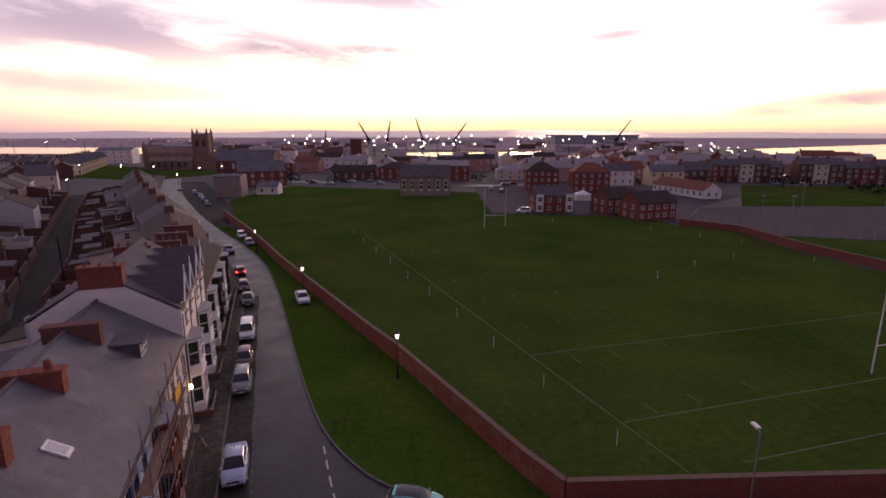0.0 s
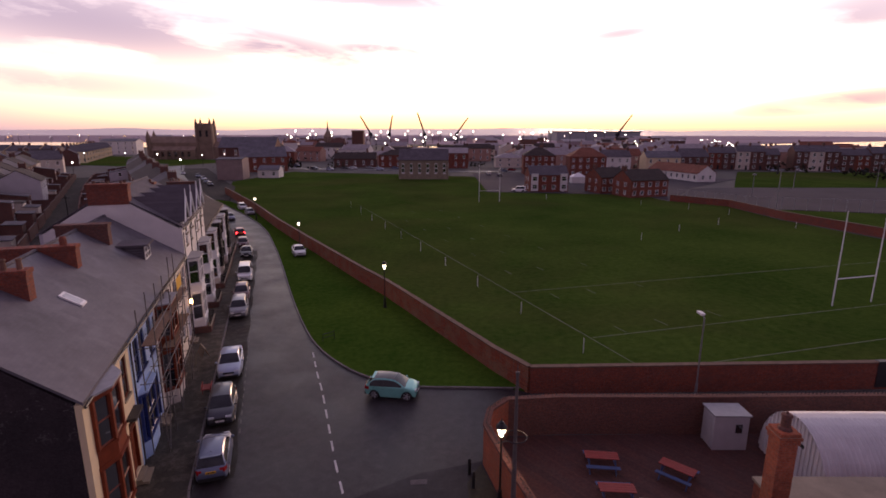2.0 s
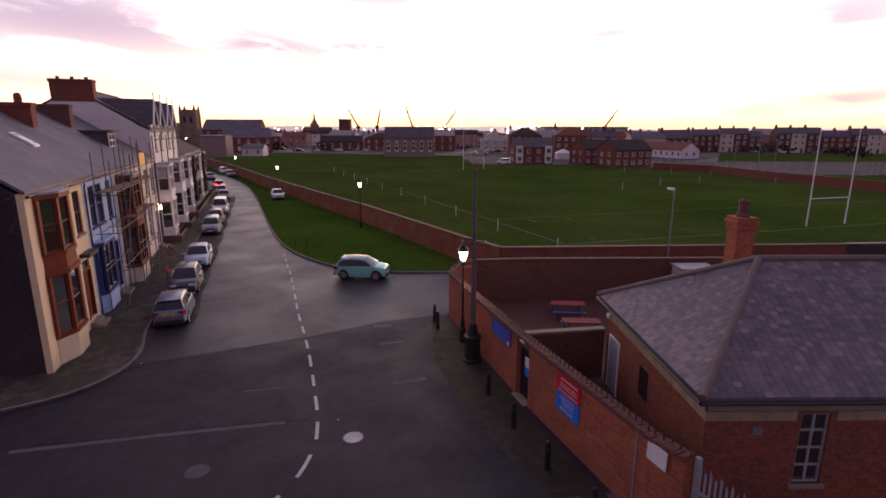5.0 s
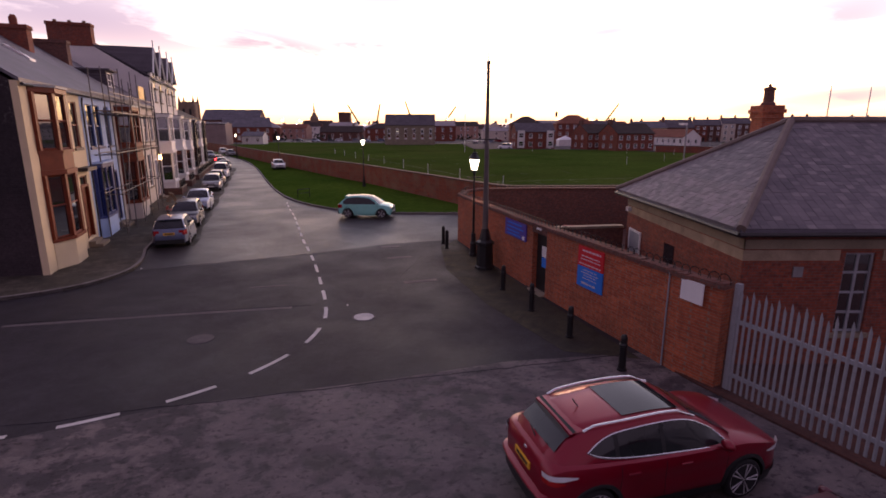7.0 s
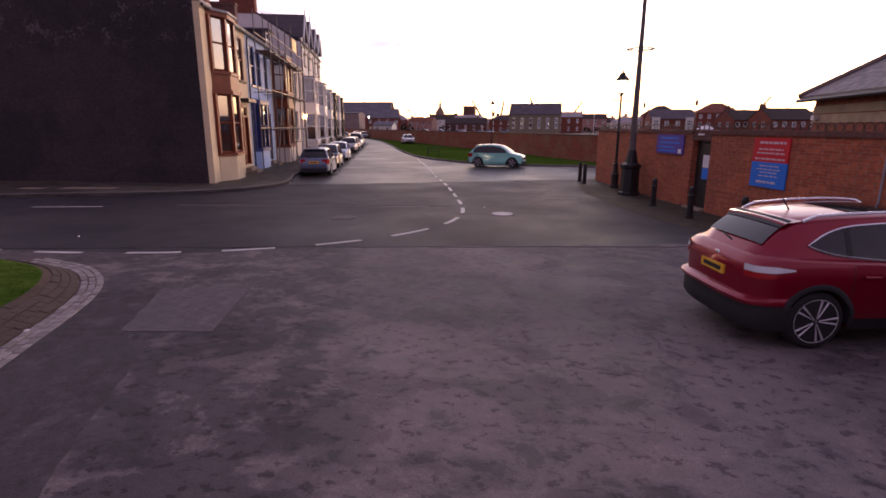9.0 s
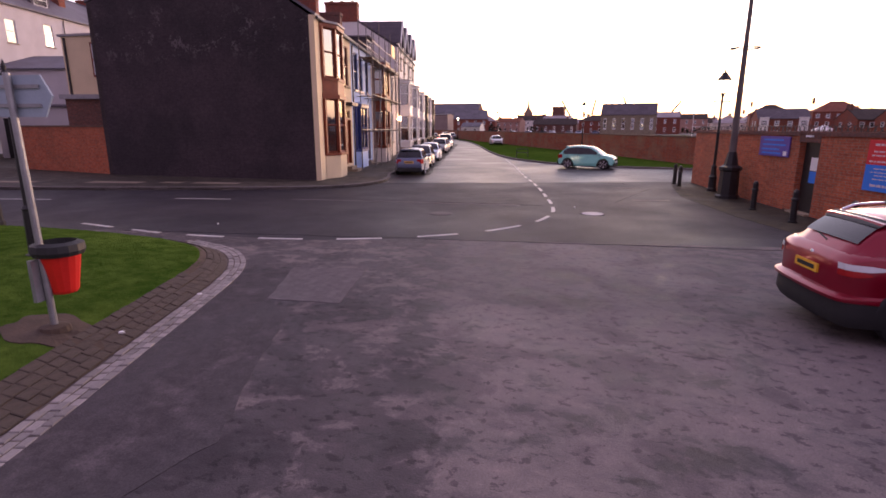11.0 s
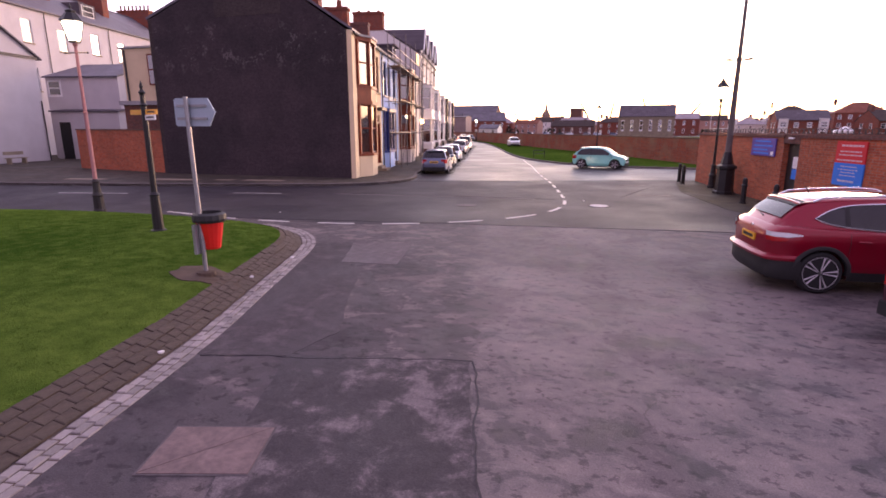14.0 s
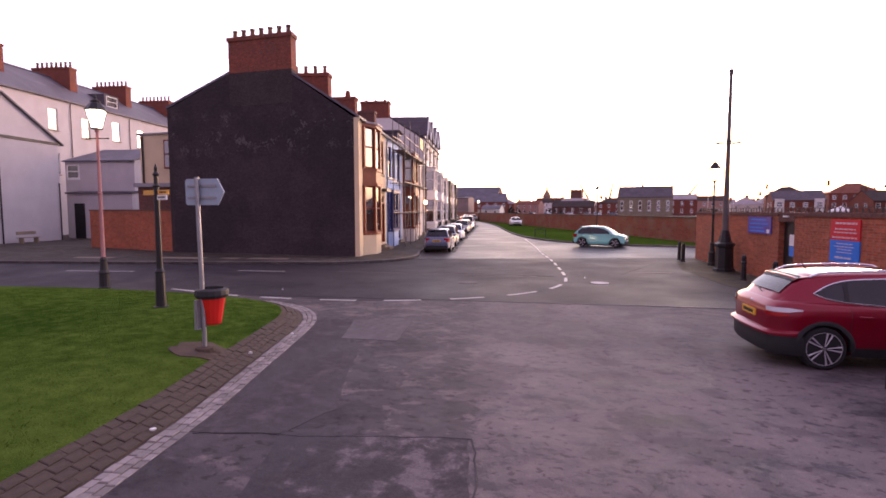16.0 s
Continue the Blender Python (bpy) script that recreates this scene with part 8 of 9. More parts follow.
def house(x, y, rot, w, d, eave, ridge, wall, roof, label, group="", cols=2, rows=2, sides="fb", stacks=1, pots=4, stack_mat=None, hip=False, z=0.0, door_mat=None, bay=False, end_win=False):
    """A plain house: x, y is the middle of its front foot; the front faces -y before it is turned."""
    h = thing("house", pose(x, y, z, 0, 0, rot), label, "house", group)
    bm = bmesh.new()
    a = w / 2
    if hip:
        box(bm, -a, a, 0, d, 0, eave)
    else:
        prof = [(0, 0), (d, 0), (d, eave), (d / 2, ridge - 0.05), (0, eave)]
        extrude_x(bm, prof, -a, a)
    part("wall", bm, wall, h)
    rb = bmesh.new()
    o_ = 0.3
    k = (ridge - eave) / (d / 2)
    if hip:
        lo = [rb.verts.new(p) for p in ((-a - o_, -o_, eave - 0.05), (a + o_, -o_, eave - 0.05), (a + o_, d + o_, eave - 0.05), (-a - o_, d + o_, eave - 0.05))]
        r_ = max(0.3, a - d / 2)
        t0, t1 = rb.verts.new((-r_, d / 2, ridge)), rb.verts.new((r_, d / 2, ridge))
        rb.faces.new(lo[::-1])
        rb.faces.new((lo[0], lo[1], t1, t0))
        rb.faces.new((lo[2], lo[3], t0, t1))
        rb.faces.new((lo[3], lo[0], t0))
        rb.faces.new((lo[1], lo[2], t1))
    else:
        prof = [(-o_, eave - k * o_), (d / 2, ridge), (d + o_, eave - k * o_), (d + o_, eave - k * o_ + 0.14), (d / 2, ridge + 0.14), (-o_, eave - k * o_ + 0.14)]
        extrude_x(rb, prof, -a - 0.12, a + 0.12)
    part("roof", rb, roof, h)
    for s in range(stacks):
        xs_ = (-a + 0.5) if s == 0 else (a - 0.5)
        c = part("chimney", boxes((xs_ - 0.35, xs_ + 0.35, d / 2 - 0.8, d / 2 + 0.8, ridge - 0.8, ridge + 1.1)), stack_mat or M_BRICK_D, h)
        for q in range(pots):
            part("chimney_pot", boxes((xs_ - 0.1, xs_ + 0.1, d / 2 - 0.6 + 1.2 * q / max(1, pots - 1) - 0.1, d / 2 - 0.6 + 1.2 * q / max(1, pots - 1) + 0.1, ridge + 1.1, ridge + 1.5)), M_POT, c)
    fh = (eave - 0.3) / rows
    for sd in sides:
        for r in range(rows):
            for q in range(cols):
                xx = -a + w * (q + 0.5) / cols
                if sd == "f" and r == 0 and q == cols - 1 and door_mat:
                    part("door", boxes((xx - 0.45, xx + 0.45, -0.05, 0.0, 0.05, 2.1)), door_mat, h)
                    continue
                m = pose(xx, 0 if sd == "f" else d, fh * r + fh * 0.33, 0, 0, 0 if sd == "f" else 180) @ Matrix.Diagonal((1.15, 1, fh * 0.52, 1))
                same_part("window", WIN, h, m)
    if end_win:
        for e in (-1, 1):
            for r in range(rows):
                for yy in (0.3, 0.7):
                    same_part("window", WIN, h, pose(e * a, d * yy, fh * r + fh * 0.33, 0, 0, 90 * e) @ Matrix.Diagonal((1.0, 1, fh * 0.5, 1)))
    if bay:
        b_ = part("bay_window", prism(bmesh.new(), [(-a + 0.5, 0), (-a + 1.0, -0.9), (-a + 2.4, -0.9), (-a + 2.9, 0)], 0, eave - 0.6), wall, h)
        for r in range(rows):
            same_part("window", WIN, b_, pose(-a + 1.7, -0.9, fh * r + fh * 0.3) @ Matrix.Diagonal((1.3, 1, fh * 0.55, 1)))
    return h


def annex(x, y, rot, w, d, hgt, wall, roof, label, mono=0.8, win=True):
    """A rear wing or outhouse with a single-slope roof."""
    h = thing("outbuilding", pose(x, y, 0, 0, 0, rot), label, "outbuilding", "rear wings and outhouses")
    bm = bmesh.new()
    extrude_x(bm, [(0, 0), (d, 0), (d, hgt + mono), (0, hgt)], -w / 2, w / 2)
    part("wall", bm, wall, h)
    bm = bmesh.new()
    k = mono / d
    extrude_x(bm, [(-0.2, hgt - 0.2 * k), (d + 0.2, hgt + mono + 0.2 * k), (d + 0.2, hgt + mono + 0.2 * k + 0.12), (-0.2, hgt - 0.2 * k + 0.12)], -w / 2 - 0.15, w / 2 + 0.15)
    part("roof", bm, roof, h)
    if win:
        for r in range(2 if hgt > 4.5 else 1):
            same_part("window", WIN, h, pose(0, 0, 1.2 + 2.7 * r) @ Matrix.Diagonal((1.1, 1, 1.3, 1)))
            same_part("window", WIN, h, pose(w / 2, d * 0.5, 1.2 + 2.7 * r, 0, 0, 90) @ Matrix.Diagonal((1.0, 1, 1.3, 1)))
    return h


# rear wings behind our own row, the brick wall by the gable, the lane
sheet("lane", [at_terrace(-2, -20.5), at_terrace(62, -21.5), (-76, 103), (-95, 135), (-143, 207), (-150, 203), (-101, 131), (-82, 99), at_terrace(62, -26.0), at_terrace(-2, -25.5)], 0.03, M_LANE, "narrow mossy back lane", "lane", z0=-0.2)
long_wall("wall_corner_yard", [(-24.95, 12.75), (-34.0, 13.3), (-33.2, 17.5)], 2.62, 0.25, M_BRICK_O, "orange brick yard wall beside the black gable")
W_ = [M_OFFW, M_BRICK_D, M_PINKW, M_BRICK_D, M_BRICK_D]
R_ = [M_SLATE_B, M_SLATE_D, M_SLATE_B, M_SLATE_D]
rnd = random.Random(5)
for i, (u, w, hg, wl) in enumerate(((11.2, 4.2, 6.4, M_CREAM), (16.5, 3.4, 5.2, M_OFFW), (23.2, 3.6, 5.0, M_PINKW), (31.0, 4.0, 5.6, M_WHITE), (38.0, 4.0, 5.6, M_OFFW), (45.0, 3.4, 4.8, M_BRICK_D), (51.0, 3.4, 5.0, M_OFFW), (57.0, 3.4, 4.6, M_WHITE), (62.5, 3.2, 5.0, M_BRICK_D))):
    deep = 11.4 if not 30 < u < 39 else 10.5
    annex(*at_terrace(u, -deep - 6.0), TURN_T + 180, w, 6.0, hg, wl, R_[i % 4], "two-storey rear wing with single-slope slate roof", 0.9)
    deep = 11.4
    yw = thing("yard_wall", on_terrace(u + 2.6, -deep), "low brick yard wall behind the terrace", "wall", "back yard walls")
    part("brickwork", boxes((-0.12, 0.12, 0, 8.2, 0, 2.0)), M_BRICK_D, yw)
bw = thing("lane_wall", on_terrace(9, -20.2), "long brick wall along the back lane", "wall")
part("brickwork", boxes((0, 55, -0.12, 0.12, 0, 2.1)), M_BRICK_D, bw)
part("coping", boxes((0, 55, -0.17, 0.17, 2.1, 2.2)), M_STONE, bw)

# white corner building and tall white row beyond the lane
wc = thing("white_house", on_terrace(6.0, -30.0, 0, 0), "white rendered two-storey corner building with gable", "house")
bm = bmesh.new()
extrude_x(bm, [(0, 0), (14, 0), (14, 8.4), (0, 8.4)], -12.0, 8.2)
part("wall", bm, M_PINKW, wc)
bm = bmesh.new()
prof = [(-12.3, 8.4), (8.5, 8.4), (3.2, 11.6)]
a_, b_ = [bm.verts.new((x, 0.1, z)) for x, z in prof], [bm.verts.new((x, 14, z)) for x, z in prof]
bm.faces.new(a_)
bm.faces.new(b_[::-1])
part("gable", bm, M_PINKW, wc)
rb = bmesh.new()
for (xa, za), (xb, zb) in (((-12.5, 8.45), (3.2, 11.75)), ((8.7, 8.35), (3.2, 11.75))):
    vs = [rb.verts.new(p) for p in ((xa, -0.15, za), (xb, -0.15, zb), (xb, 14.2, zb), (xa, 14.2, za), (xa, -0.15, za - 0.12), (xb, -0.15, zb - 0.12), (xb, 14.2, zb - 0.12), (xa, 14.2, za - 0.12))]
    for f in ((0, 1, 2, 3), (4, 7, 6, 5), (0, 4, 5, 1), (3, 2, 6, 7)):
        rb.faces.new([vs[i] for i in f])
part("roof", rb, M_SLATE, wc)
part("string_course", boxes((-12.1, 8.3, -0.08, 0, 8.25, 8.45)), M_PIPE, wc)
bm = bmesh.new()
rod(bm, (2.6, -0.1, 0.1), (2.6, -0.1, 8.3), 0.06, 6)
rod(bm, (8.05, -0.1, 0.1), (8.05, -0.1, 5.0), 0.05, 6)
part("downpipe", bm, M_PIPE, wc)
bn2 = thing("bench", on_terrace(8.6, -28.6, 0.1), "pale wooden bench against the white wall", "bench")
part("seat", boxes((0, 1.7, -0.2, 0.2, 0.45, 0.5)), M_STONE, bn2)
for x in (0.15, 1.45):
    part("leg", boxes((x, x + 0.1, -0.18, 0.18, 0, 0.45)), M_STONE, bn2)
part("backrest", boxes((0, 1.7, 0.2, 0.24, 0.7, 0.95)), M_STONE, bn2)
an = annex(*at_terrace(18.0, -29.3), TURN_T - 90, 6.9, 5.0, 7.25, M_PINKW, M_SLATE, "pinkish rendered rear wing with sloping slate roof", 1.5, False)
same_part("window", WIN, an, pose(-2.65, 0, 5.65) @ Matrix.Diagonal((1.25, 1, 1.3, 1)))
lt_ = annex(*at_terrace(16.5, -28.2), TURN_T - 90, 6.2, 1.48, 4.2, M_PINKW, M_SLATE_D, "low rendered lean-to with dark door", 0.15, False)
part("door", boxes((-2.5, -1.5, -0.05, 0.0, 0.05, 3.3)), M_BLACK, lt_)
for i in range(5):
    h = thing("tall_house", on_terrace(2.0 + 9.0 * i, -37.5), "tall off-white three-storey house, slate roof, many pots", "house", "tall row beyond the lane")
    hol = [(1.6, 2.8, 10.9, 13.1), (5.9, 7.1, 10.6, 12.8), (1.6, 2.8, 6.4, 8.6), (5.9, 7.1, 6.4, 8.6)]
    shell(h, 9.0, 10.5, 0.0, 14.2, 17.6, M_PINKW, M_PINKW, M_PINKW, hol, gable0=(i == 0), gable1=(i == 4))
    for a_, b_, c_, d_ in hol:
        window(h, a_, b_, c_, d_, 0, M_WPAINT)
    roof_pair(h, 9.0, 10.5, 14.2, 17.6, M_SLATE)
    gutter(h, 0, 9.0, 14.2)
    downpipe(h, 4.4, 13.7)
    chimney(h, 8.4, 2.8, 7.4, 15.2, 18.8, M_BRICK, 8, 1.0, 0.7)
    if i == 3:
        part("dormer", boxes((2.0, 4.4, 1.2, 4.5, 14.7, 16.5)), M_SLATE_D, h)
        window(h, 2.3, 4.1, 15.1, 16.3, 1.1, M_WPAINT, sill=False)

# row that carries on along the bend, with rear wings
rnd = random.Random(21)
bend = [(-36.2, 78.5), (-42.8, 91.0), (-50.2, 104.0), (-59.5, 118.0), (-70.0, 133.5), (-80.5, 149.5), (-91.0, 165.5), (-106.8, 192.0), (-122.0, 218.0)]
i = 0
for (xa, ya), (xb, yb) in zip(bend, bend[1:]):
    L = math.hypot(xb - xa, yb - ya)
    ang = math.degrees(math.atan2(yb - ya, xb - xa))
    n = max(1, round(L / 6.2))
    for k in range(n):
        f = (k + 0.5) / n
        px, py = xa + (xb - xa) * f, ya + (yb - ya) * f
        ev = 6.8
        house(px, py, ang, L / n - 0.02, 9.5, ev, ev + 2.8, (M_OFFW, M_BRICK_D, M_BRICK_D, M_BRICK_D)[i % 4], (M_SLATE_B, M_SLATE_B, M_SLATE_D, M_SLATE_B)[(i // 2) % 4],
              ("off-white", "dark brick", "dark brick", "dark brick")[i % 4] + " terraced house with slate roof at the bend", "terraced houses at the bend", 2, 2, "f", 1 if i % 3 == 0 else 0, 4, door_mat=M_BLACK, bay=(i % 2 == 0))
        nx, ny = math.cos(math.radians(ang + 90)), math.sin(math.radians(ang + 90))
        wd, dp = rnd.uniform(2.4, 4.4), rnd.uniform(3.5, 7.0)
        tx, ty = rnd.uniform(-0.9, 0.9) * math.cos(math.radians(ang)), rnd.uniform(-0.9, 0.9) * math.sin(math.radians(ang))
        annex(px + nx * (9.4 + dp) + tx, py + ny * (9.4 + dp) + ty, ang + 180, wd, dp, rnd.choice((2.6, 3.4, 4.6, 5.2)), rnd.choice(W_), rnd.choice(R_), "rear wing with slate roof in a small yard", rnd.uniform(0.3, 1.3))
        if rnd.random() < 0.6:
            ds = rnd.uniform(18.5, 21.0)
            annex(px + nx * ds - tx, py + ny * ds - ty, ang + 180, rnd.uniform(2.4, 5.2), rnd.uniform(2.2, 3.4), rnd.uniform(2.1, 2.8), rnd.choice((M_BRICK_D, M_OFFW, M_BRICK_D)), M_SLATE_D, "low yard shed with flat roof", 0.2, False)
        yw = thing("yard_wall", pose(px + nx * 9.5, py + ny * 9.5, 0, 0, 0, ang), "brick yard wall behind the terrace", "wall", "back yard walls")
        part("brickwork", boxes((2.9, 3.1, 0, rnd.uniform(10.5, 12.5), 0, rnd.uniform(1.8, 2.3))), M_BRICK_D, yw)
        part("back_wall", boxes((-3.1, 2.9, 12.0, 12.2, 0, 2.0)), M_BRICK_D, yw)
        i += 1
# row beyond the lane, seen from the air
for k in range(13):
    f = k / 12
    px, py = -58 - 84 * f, 62 + 132 * f
    ang = 122 - 3 * f
    nx, ny = math.cos(math.radians(ang + 90)), math.sin(math.radians(ang + 90))
    house(px + nx * 9, py + ny * 9, ang, 9.6, 9.5, 7.0, 9.8, W_[(k * 2 + 1) % 5], R_[k % 4], "terraced house beyond the back lane", "terraced houses beyond the lane", 3, 2, "f", 1 if k % 2 else 0, 4)
    dp = rnd.uniform(4.5, 7.5)
    annex(px + nx * (9.0 - dp), py + ny * (9.0 - dp), ang, rnd.uniform(2.8, 4.6), dp, rnd.choice((2.8, 3.6, 5.0)), rnd.choice(W_), (M_SLATE_D, M_SLATE_B, M_SLATE_D)[k % 3], "rear wing beside the back lane", rnd.uniform(0.4, 1.2))
    if rnd.random() < 0.7:
        sh_ = rnd.uniform(-2.2, 2.2)
        annex(px - nx * 0.2 + sh_ * math.cos(math.radians(ang)), py - ny * 0.2 + sh_ * math.sin(math.radians(ang)), ang, rnd.uniform(2.6, 5.2), 2.6, rnd.uniform(2.0, 2.7), (M_BRICK_D, M_OFFW, M_BRICK_D)[k % 3], M_SLATE_D, "low yard shed beside the lane", 0.2, False)
    yw = thing("yard_wall", pose(px, py, 0, 0, 0, ang), "brick yard wall beside the back lane", "wall", "back yard walls")
    part("brickwork", boxes((4.7, 4.9, -1.5, 9.0, 0, 2.0)), M_BRICK_D, yw)
    part("back_wall", boxes((-4.8, 4.7, -1.5, -1.3, 0, 2.1)), M_BRICK_D, yw)
pole = thing("telegraph_pole", pose(-60.3, 79.5, 0), "dark wooden telegraph pole in the back lane", "pole")
bm = bmesh.new()
turned(bm, [(0.15, 0), (0.10, 8.2), (0.02, 8.3)], 8)
part("shaft", bm, M_BLACK, pole)
part("crossarm", boxes((-0.6, 0.6, -0.05, 0.05, 7.6, 7.72)), M_BLACK, pole)
# yards, sheds and houses filling the ground towards the green
rnd = random.Random(77)
for i in range(100):
    y = rnd.uniform(120, 300)
    x = rnd.uniform(-0.90 * y, -0.50 * y - 20)
    lane_x = -76 - (y - 103) * 0.66
    if abs(x - lane_x) < 12 or x > lane_x + 8 or (x > -245 and y > 285):
        continue
    if i % 3 == 0:
        house(x, y, 122 + rnd.choice((0, 180, 90)), rnd.uniform(7, 13), 9, 6.0 + rnd.random(), 9.0, rnd.choice(W_), rnd.choice(R_), "pale or brick house near the back lane", "houses towards the green", 3, 2, "fb", 1, 2)
    elif i % 3 == 1:
        annex(x, y, 122 + rnd.choice((0, 180)), rnd.uniform(3, 7), rnd.uniform(3, 6), rnd.uniform(2.2, 4.6), rnd.choice(W_), rnd.choice(R_), "outhouse with flat dark roof in a yard", 0.5, False)
    else:
        yw = thing("yard_wall", pose(x, y, 0, 0, 0, 122 + rnd.choice((0, 90))), "brick yard wall among the back yards", "wall", "back yard walls")
        part("brickwork", boxes((0, rnd.uniform(6, 16), -0.12, 0.12, 0, 2.0)), M_BRICK_D, yw)


# ---- the playing field's things ----
M_POSTW = dull("white_post_paint", (0.75, 0.74, 0.72), 0.06, 2, 0.5)


def rugby_goal(x, y, rot, hgt, label):
    g = thing("rugby_goal", pose(x, y, 0, 0, 0, rot), label, "goal posts", "rugby goals")
    for s in (0.0, 5.6):
        bm = bmesh.new()
        turned(bm, [(0.075, 0), (0.075, 3.2), (0.05, hgt)], 8, s, 0)
        part("upright", bm, M_POSTW, g)
    bm = bmesh.new()
    rod(bm, (0, 0, 3.0), (5.6, 0, 3.0), 0.06, 8)
    part("crossbar", bm, M_POSTW, g)
    return g


rugby_goal(43.66, 48.84, 15.5, 10.3, "tall white rugby goal posts on the grass")
rugby_goal(10.77, 133.4, 8.8, 9.9, "white rugby goal posts at the far end")
M_CHALK = dull("faded_pitch_line", (0.10, 0.13, 0.06), 0.35, 0.6, 0.9, grain=3)


def pitch_line(a, b, w=0.06):
    solid("pitch_line", ribbon(bmesh.new(), [a, b], -w, w, 0.0, 0.026), M_CHALK, "faded white pitch line on the grass", "pitch line", kind="structure")


for a, b in (((17.8, 32.9), (-20.3, 127.0)), ((15.4, 39.7), (75, 56.5)), ((22.4, 34.2), (84, 51.5)), ((9.8, 53.3), (70, 70))):
    pitch_line(a, b)
d = Vector((-38.1, 94.1)).normalized()
q = Vector((d.y, -d.x))
for s in range(8, 96, 11):
    for o_ in (4.0, 9.0, 16.0):
        p = Vector((17.8, 32.9)) + d * s + q * o_
        pitch_line(tuple(p - d * 0.9), tuple(p + d * 0.9), 0.05)
for s in range(0, 10):
    p = Vector((16.2, 33.0)) + d * (4 + 10.4 * s) - q * 1.2
    fl = thing("touch_flag", pose(p.x, p.y, 0), "thin white touchline flag post", "flag post", "touchline flags")
    bm = bmesh.new()
    rod(bm, (0, 0, 0), (0, 0, 1.35), 0.03, 6)
    part("stick", bm, M_POSTW, fl)
for x, y in ((36, 84), (46, 92), (57, 99), (66, 112), (70, 95), (52, 128), (30, 140), (61, 121)):
    fl = thing("touch_flag", pose(x, y, 0), "thin white touchline flag post", "flag post", "touchline flags")
    bm = bmesh.new()
    rod(bm, (0, 0, 0), (0, 0, 1.35), 0.03, 6)
    part("stick", bm, M_POSTW, fl)
lc = thing("lamp_column", pose(19.4, 28.5, 0), "slim grey lamp column, lamp unlit", "street lamp")
bm = bmesh.new()
turned(bm, [(0.09, 0), (0.09, 1.2), (0.055, 1.3), (0.045, 6.1)], 8)
rod(bm, (0, 0, 6.05), (0.0, 0.35, 6.2), 0.035, 6)
part("column", bm, M_STEEL, lc)
part("head", boxes((-0.14, 0.14, 0.2, 0.85, 6.15, 6.28)), M_WPAINT, lc)
gap = thing("field_gate", pose(33.3, 30.45, 0, 0, 0, 2.2), "dark grey steel gate in the field wall", "gate")
part("panel", boxes((0, 4.5, -0.22, 0.22, 0.1, 2.1)), M_PIPE, gap)
for x, y, h in ((82.5, 121.4, 9.3), (116.7, 167.6, 7.2), (93, 150, 6), (150, 175, 8)):
    fm = thing("floodlight_mast", pose(x, y, 0), "slim pale floodlight mast by the courts", "mast", "court masts")
    bm = bmesh.new()
    turned(bm, [(0.14, 0), (0.07, h)], 6)
    part("shaft", bm, M_STEEL, fm)
    part("lamp_head", boxes((-0.5, 0.5, -0.15, 0.15, h, h + 0.35)), M_GREYP, fm)
M_COURT = dull("court_asphalt", (0.070, 0.060, 0.070), 0.2, 0.1, 0.95, grain=2, spec=0.1)
sheet("courts", [(66, 139), (78, 122), (104, 115), (190, 150), (190, 172), (100, 172), (84, 169)], 0.03, M_COURT, "grey asphalt ball courts", "court", z0=-0.2)
sheet("grass_beyond", [(80, 121), (83, 88), (99, 33), (260, 33), (260, 148), (188, 149), (104, 114)], 0.02, M_TURF, "dark grass beyond the field wall", "grass", z0=-0.2)
sheet("grass_court", [(100, 172.5), (190, 172.5), (260, 150), (260, 236), (140, 244), (118, 205)], 0.02, M_TURF, "dark grass behind the courts", "grass", z0=-0.2)
cf = thing("court_fence", pose(0, 0, 0), "wire mesh fence round the courts", "fence")
run = [(66, 139), (78, 122), (104, 115), (190, 150)]
for (xa, ya), (xb, yb) in zip(run, run[1:]):
    n = int(math.hypot(xb - xa, yb - ya) / 2.6)
    for k in range(n):
        part("post", boxes((xa + (xb - xa) * k / n - 0.04, xa + (xb - xa) * k / n + 0.04, ya + (yb - ya) * k / n - 0.04, ya + (yb - ya) * k / n + 0.04, 0, 3.0)), M_GREYP, cf)
    part("rail", ribbon(bmesh.new(), [(xa, ya), (xb, yb)], -0.02, 0.02, 2.95, 3.0), M_GREYP, cf)
sheet("car_park", [(14.2, 157.5), (60, 151), (64, 137.5), (84, 170), (118, 205), (60, 240), (14, 236), (13.8, 214)], 0.012, M_COURT, "grey asphalt car park by the houses", "car park", z0=-0.2)
sheet("road_far", [(-120, 268), (14, 238), (60, 244), (120, 262), (230, 244), (230, 252), (120, 270), (58, 252), (14, 246), (-120, 277)], 0.016, M_ROAD_N, "road along the far side of the field", "road", z0=-0.2)

# ---- buildings round the field ----
house(-6.9, 201.5, 0, 19.5, 10.5, 7.6, 11.6, M_STONE, M_SLATE_D, "buff stone field building with steep dark roof", "", 6, 1, "f", 0, end_win=False)
hb_ = house(34.2, 158.5, 3, 12.2, 8.0, 5.3, 7.8, M_BRICK, M_SLATE_D, "brick house with white half-timbered bays", "", 4, 2, "f", 0, door_mat=M_WPAINT, end_win=True)
for x in (-4.6, 4.6):
    part("bay_front", boxes((x - 1.1, x + 1.1, -0.5, 0, 0.3, 5.6)), M_WHITE, hb_)
    for z in (0.9, 3.4):
        same_part("window", WIN, hb_, pose(x, -0.5, z) @ Matrix.Diagonal((1.6, 1, 1.4, 1)))
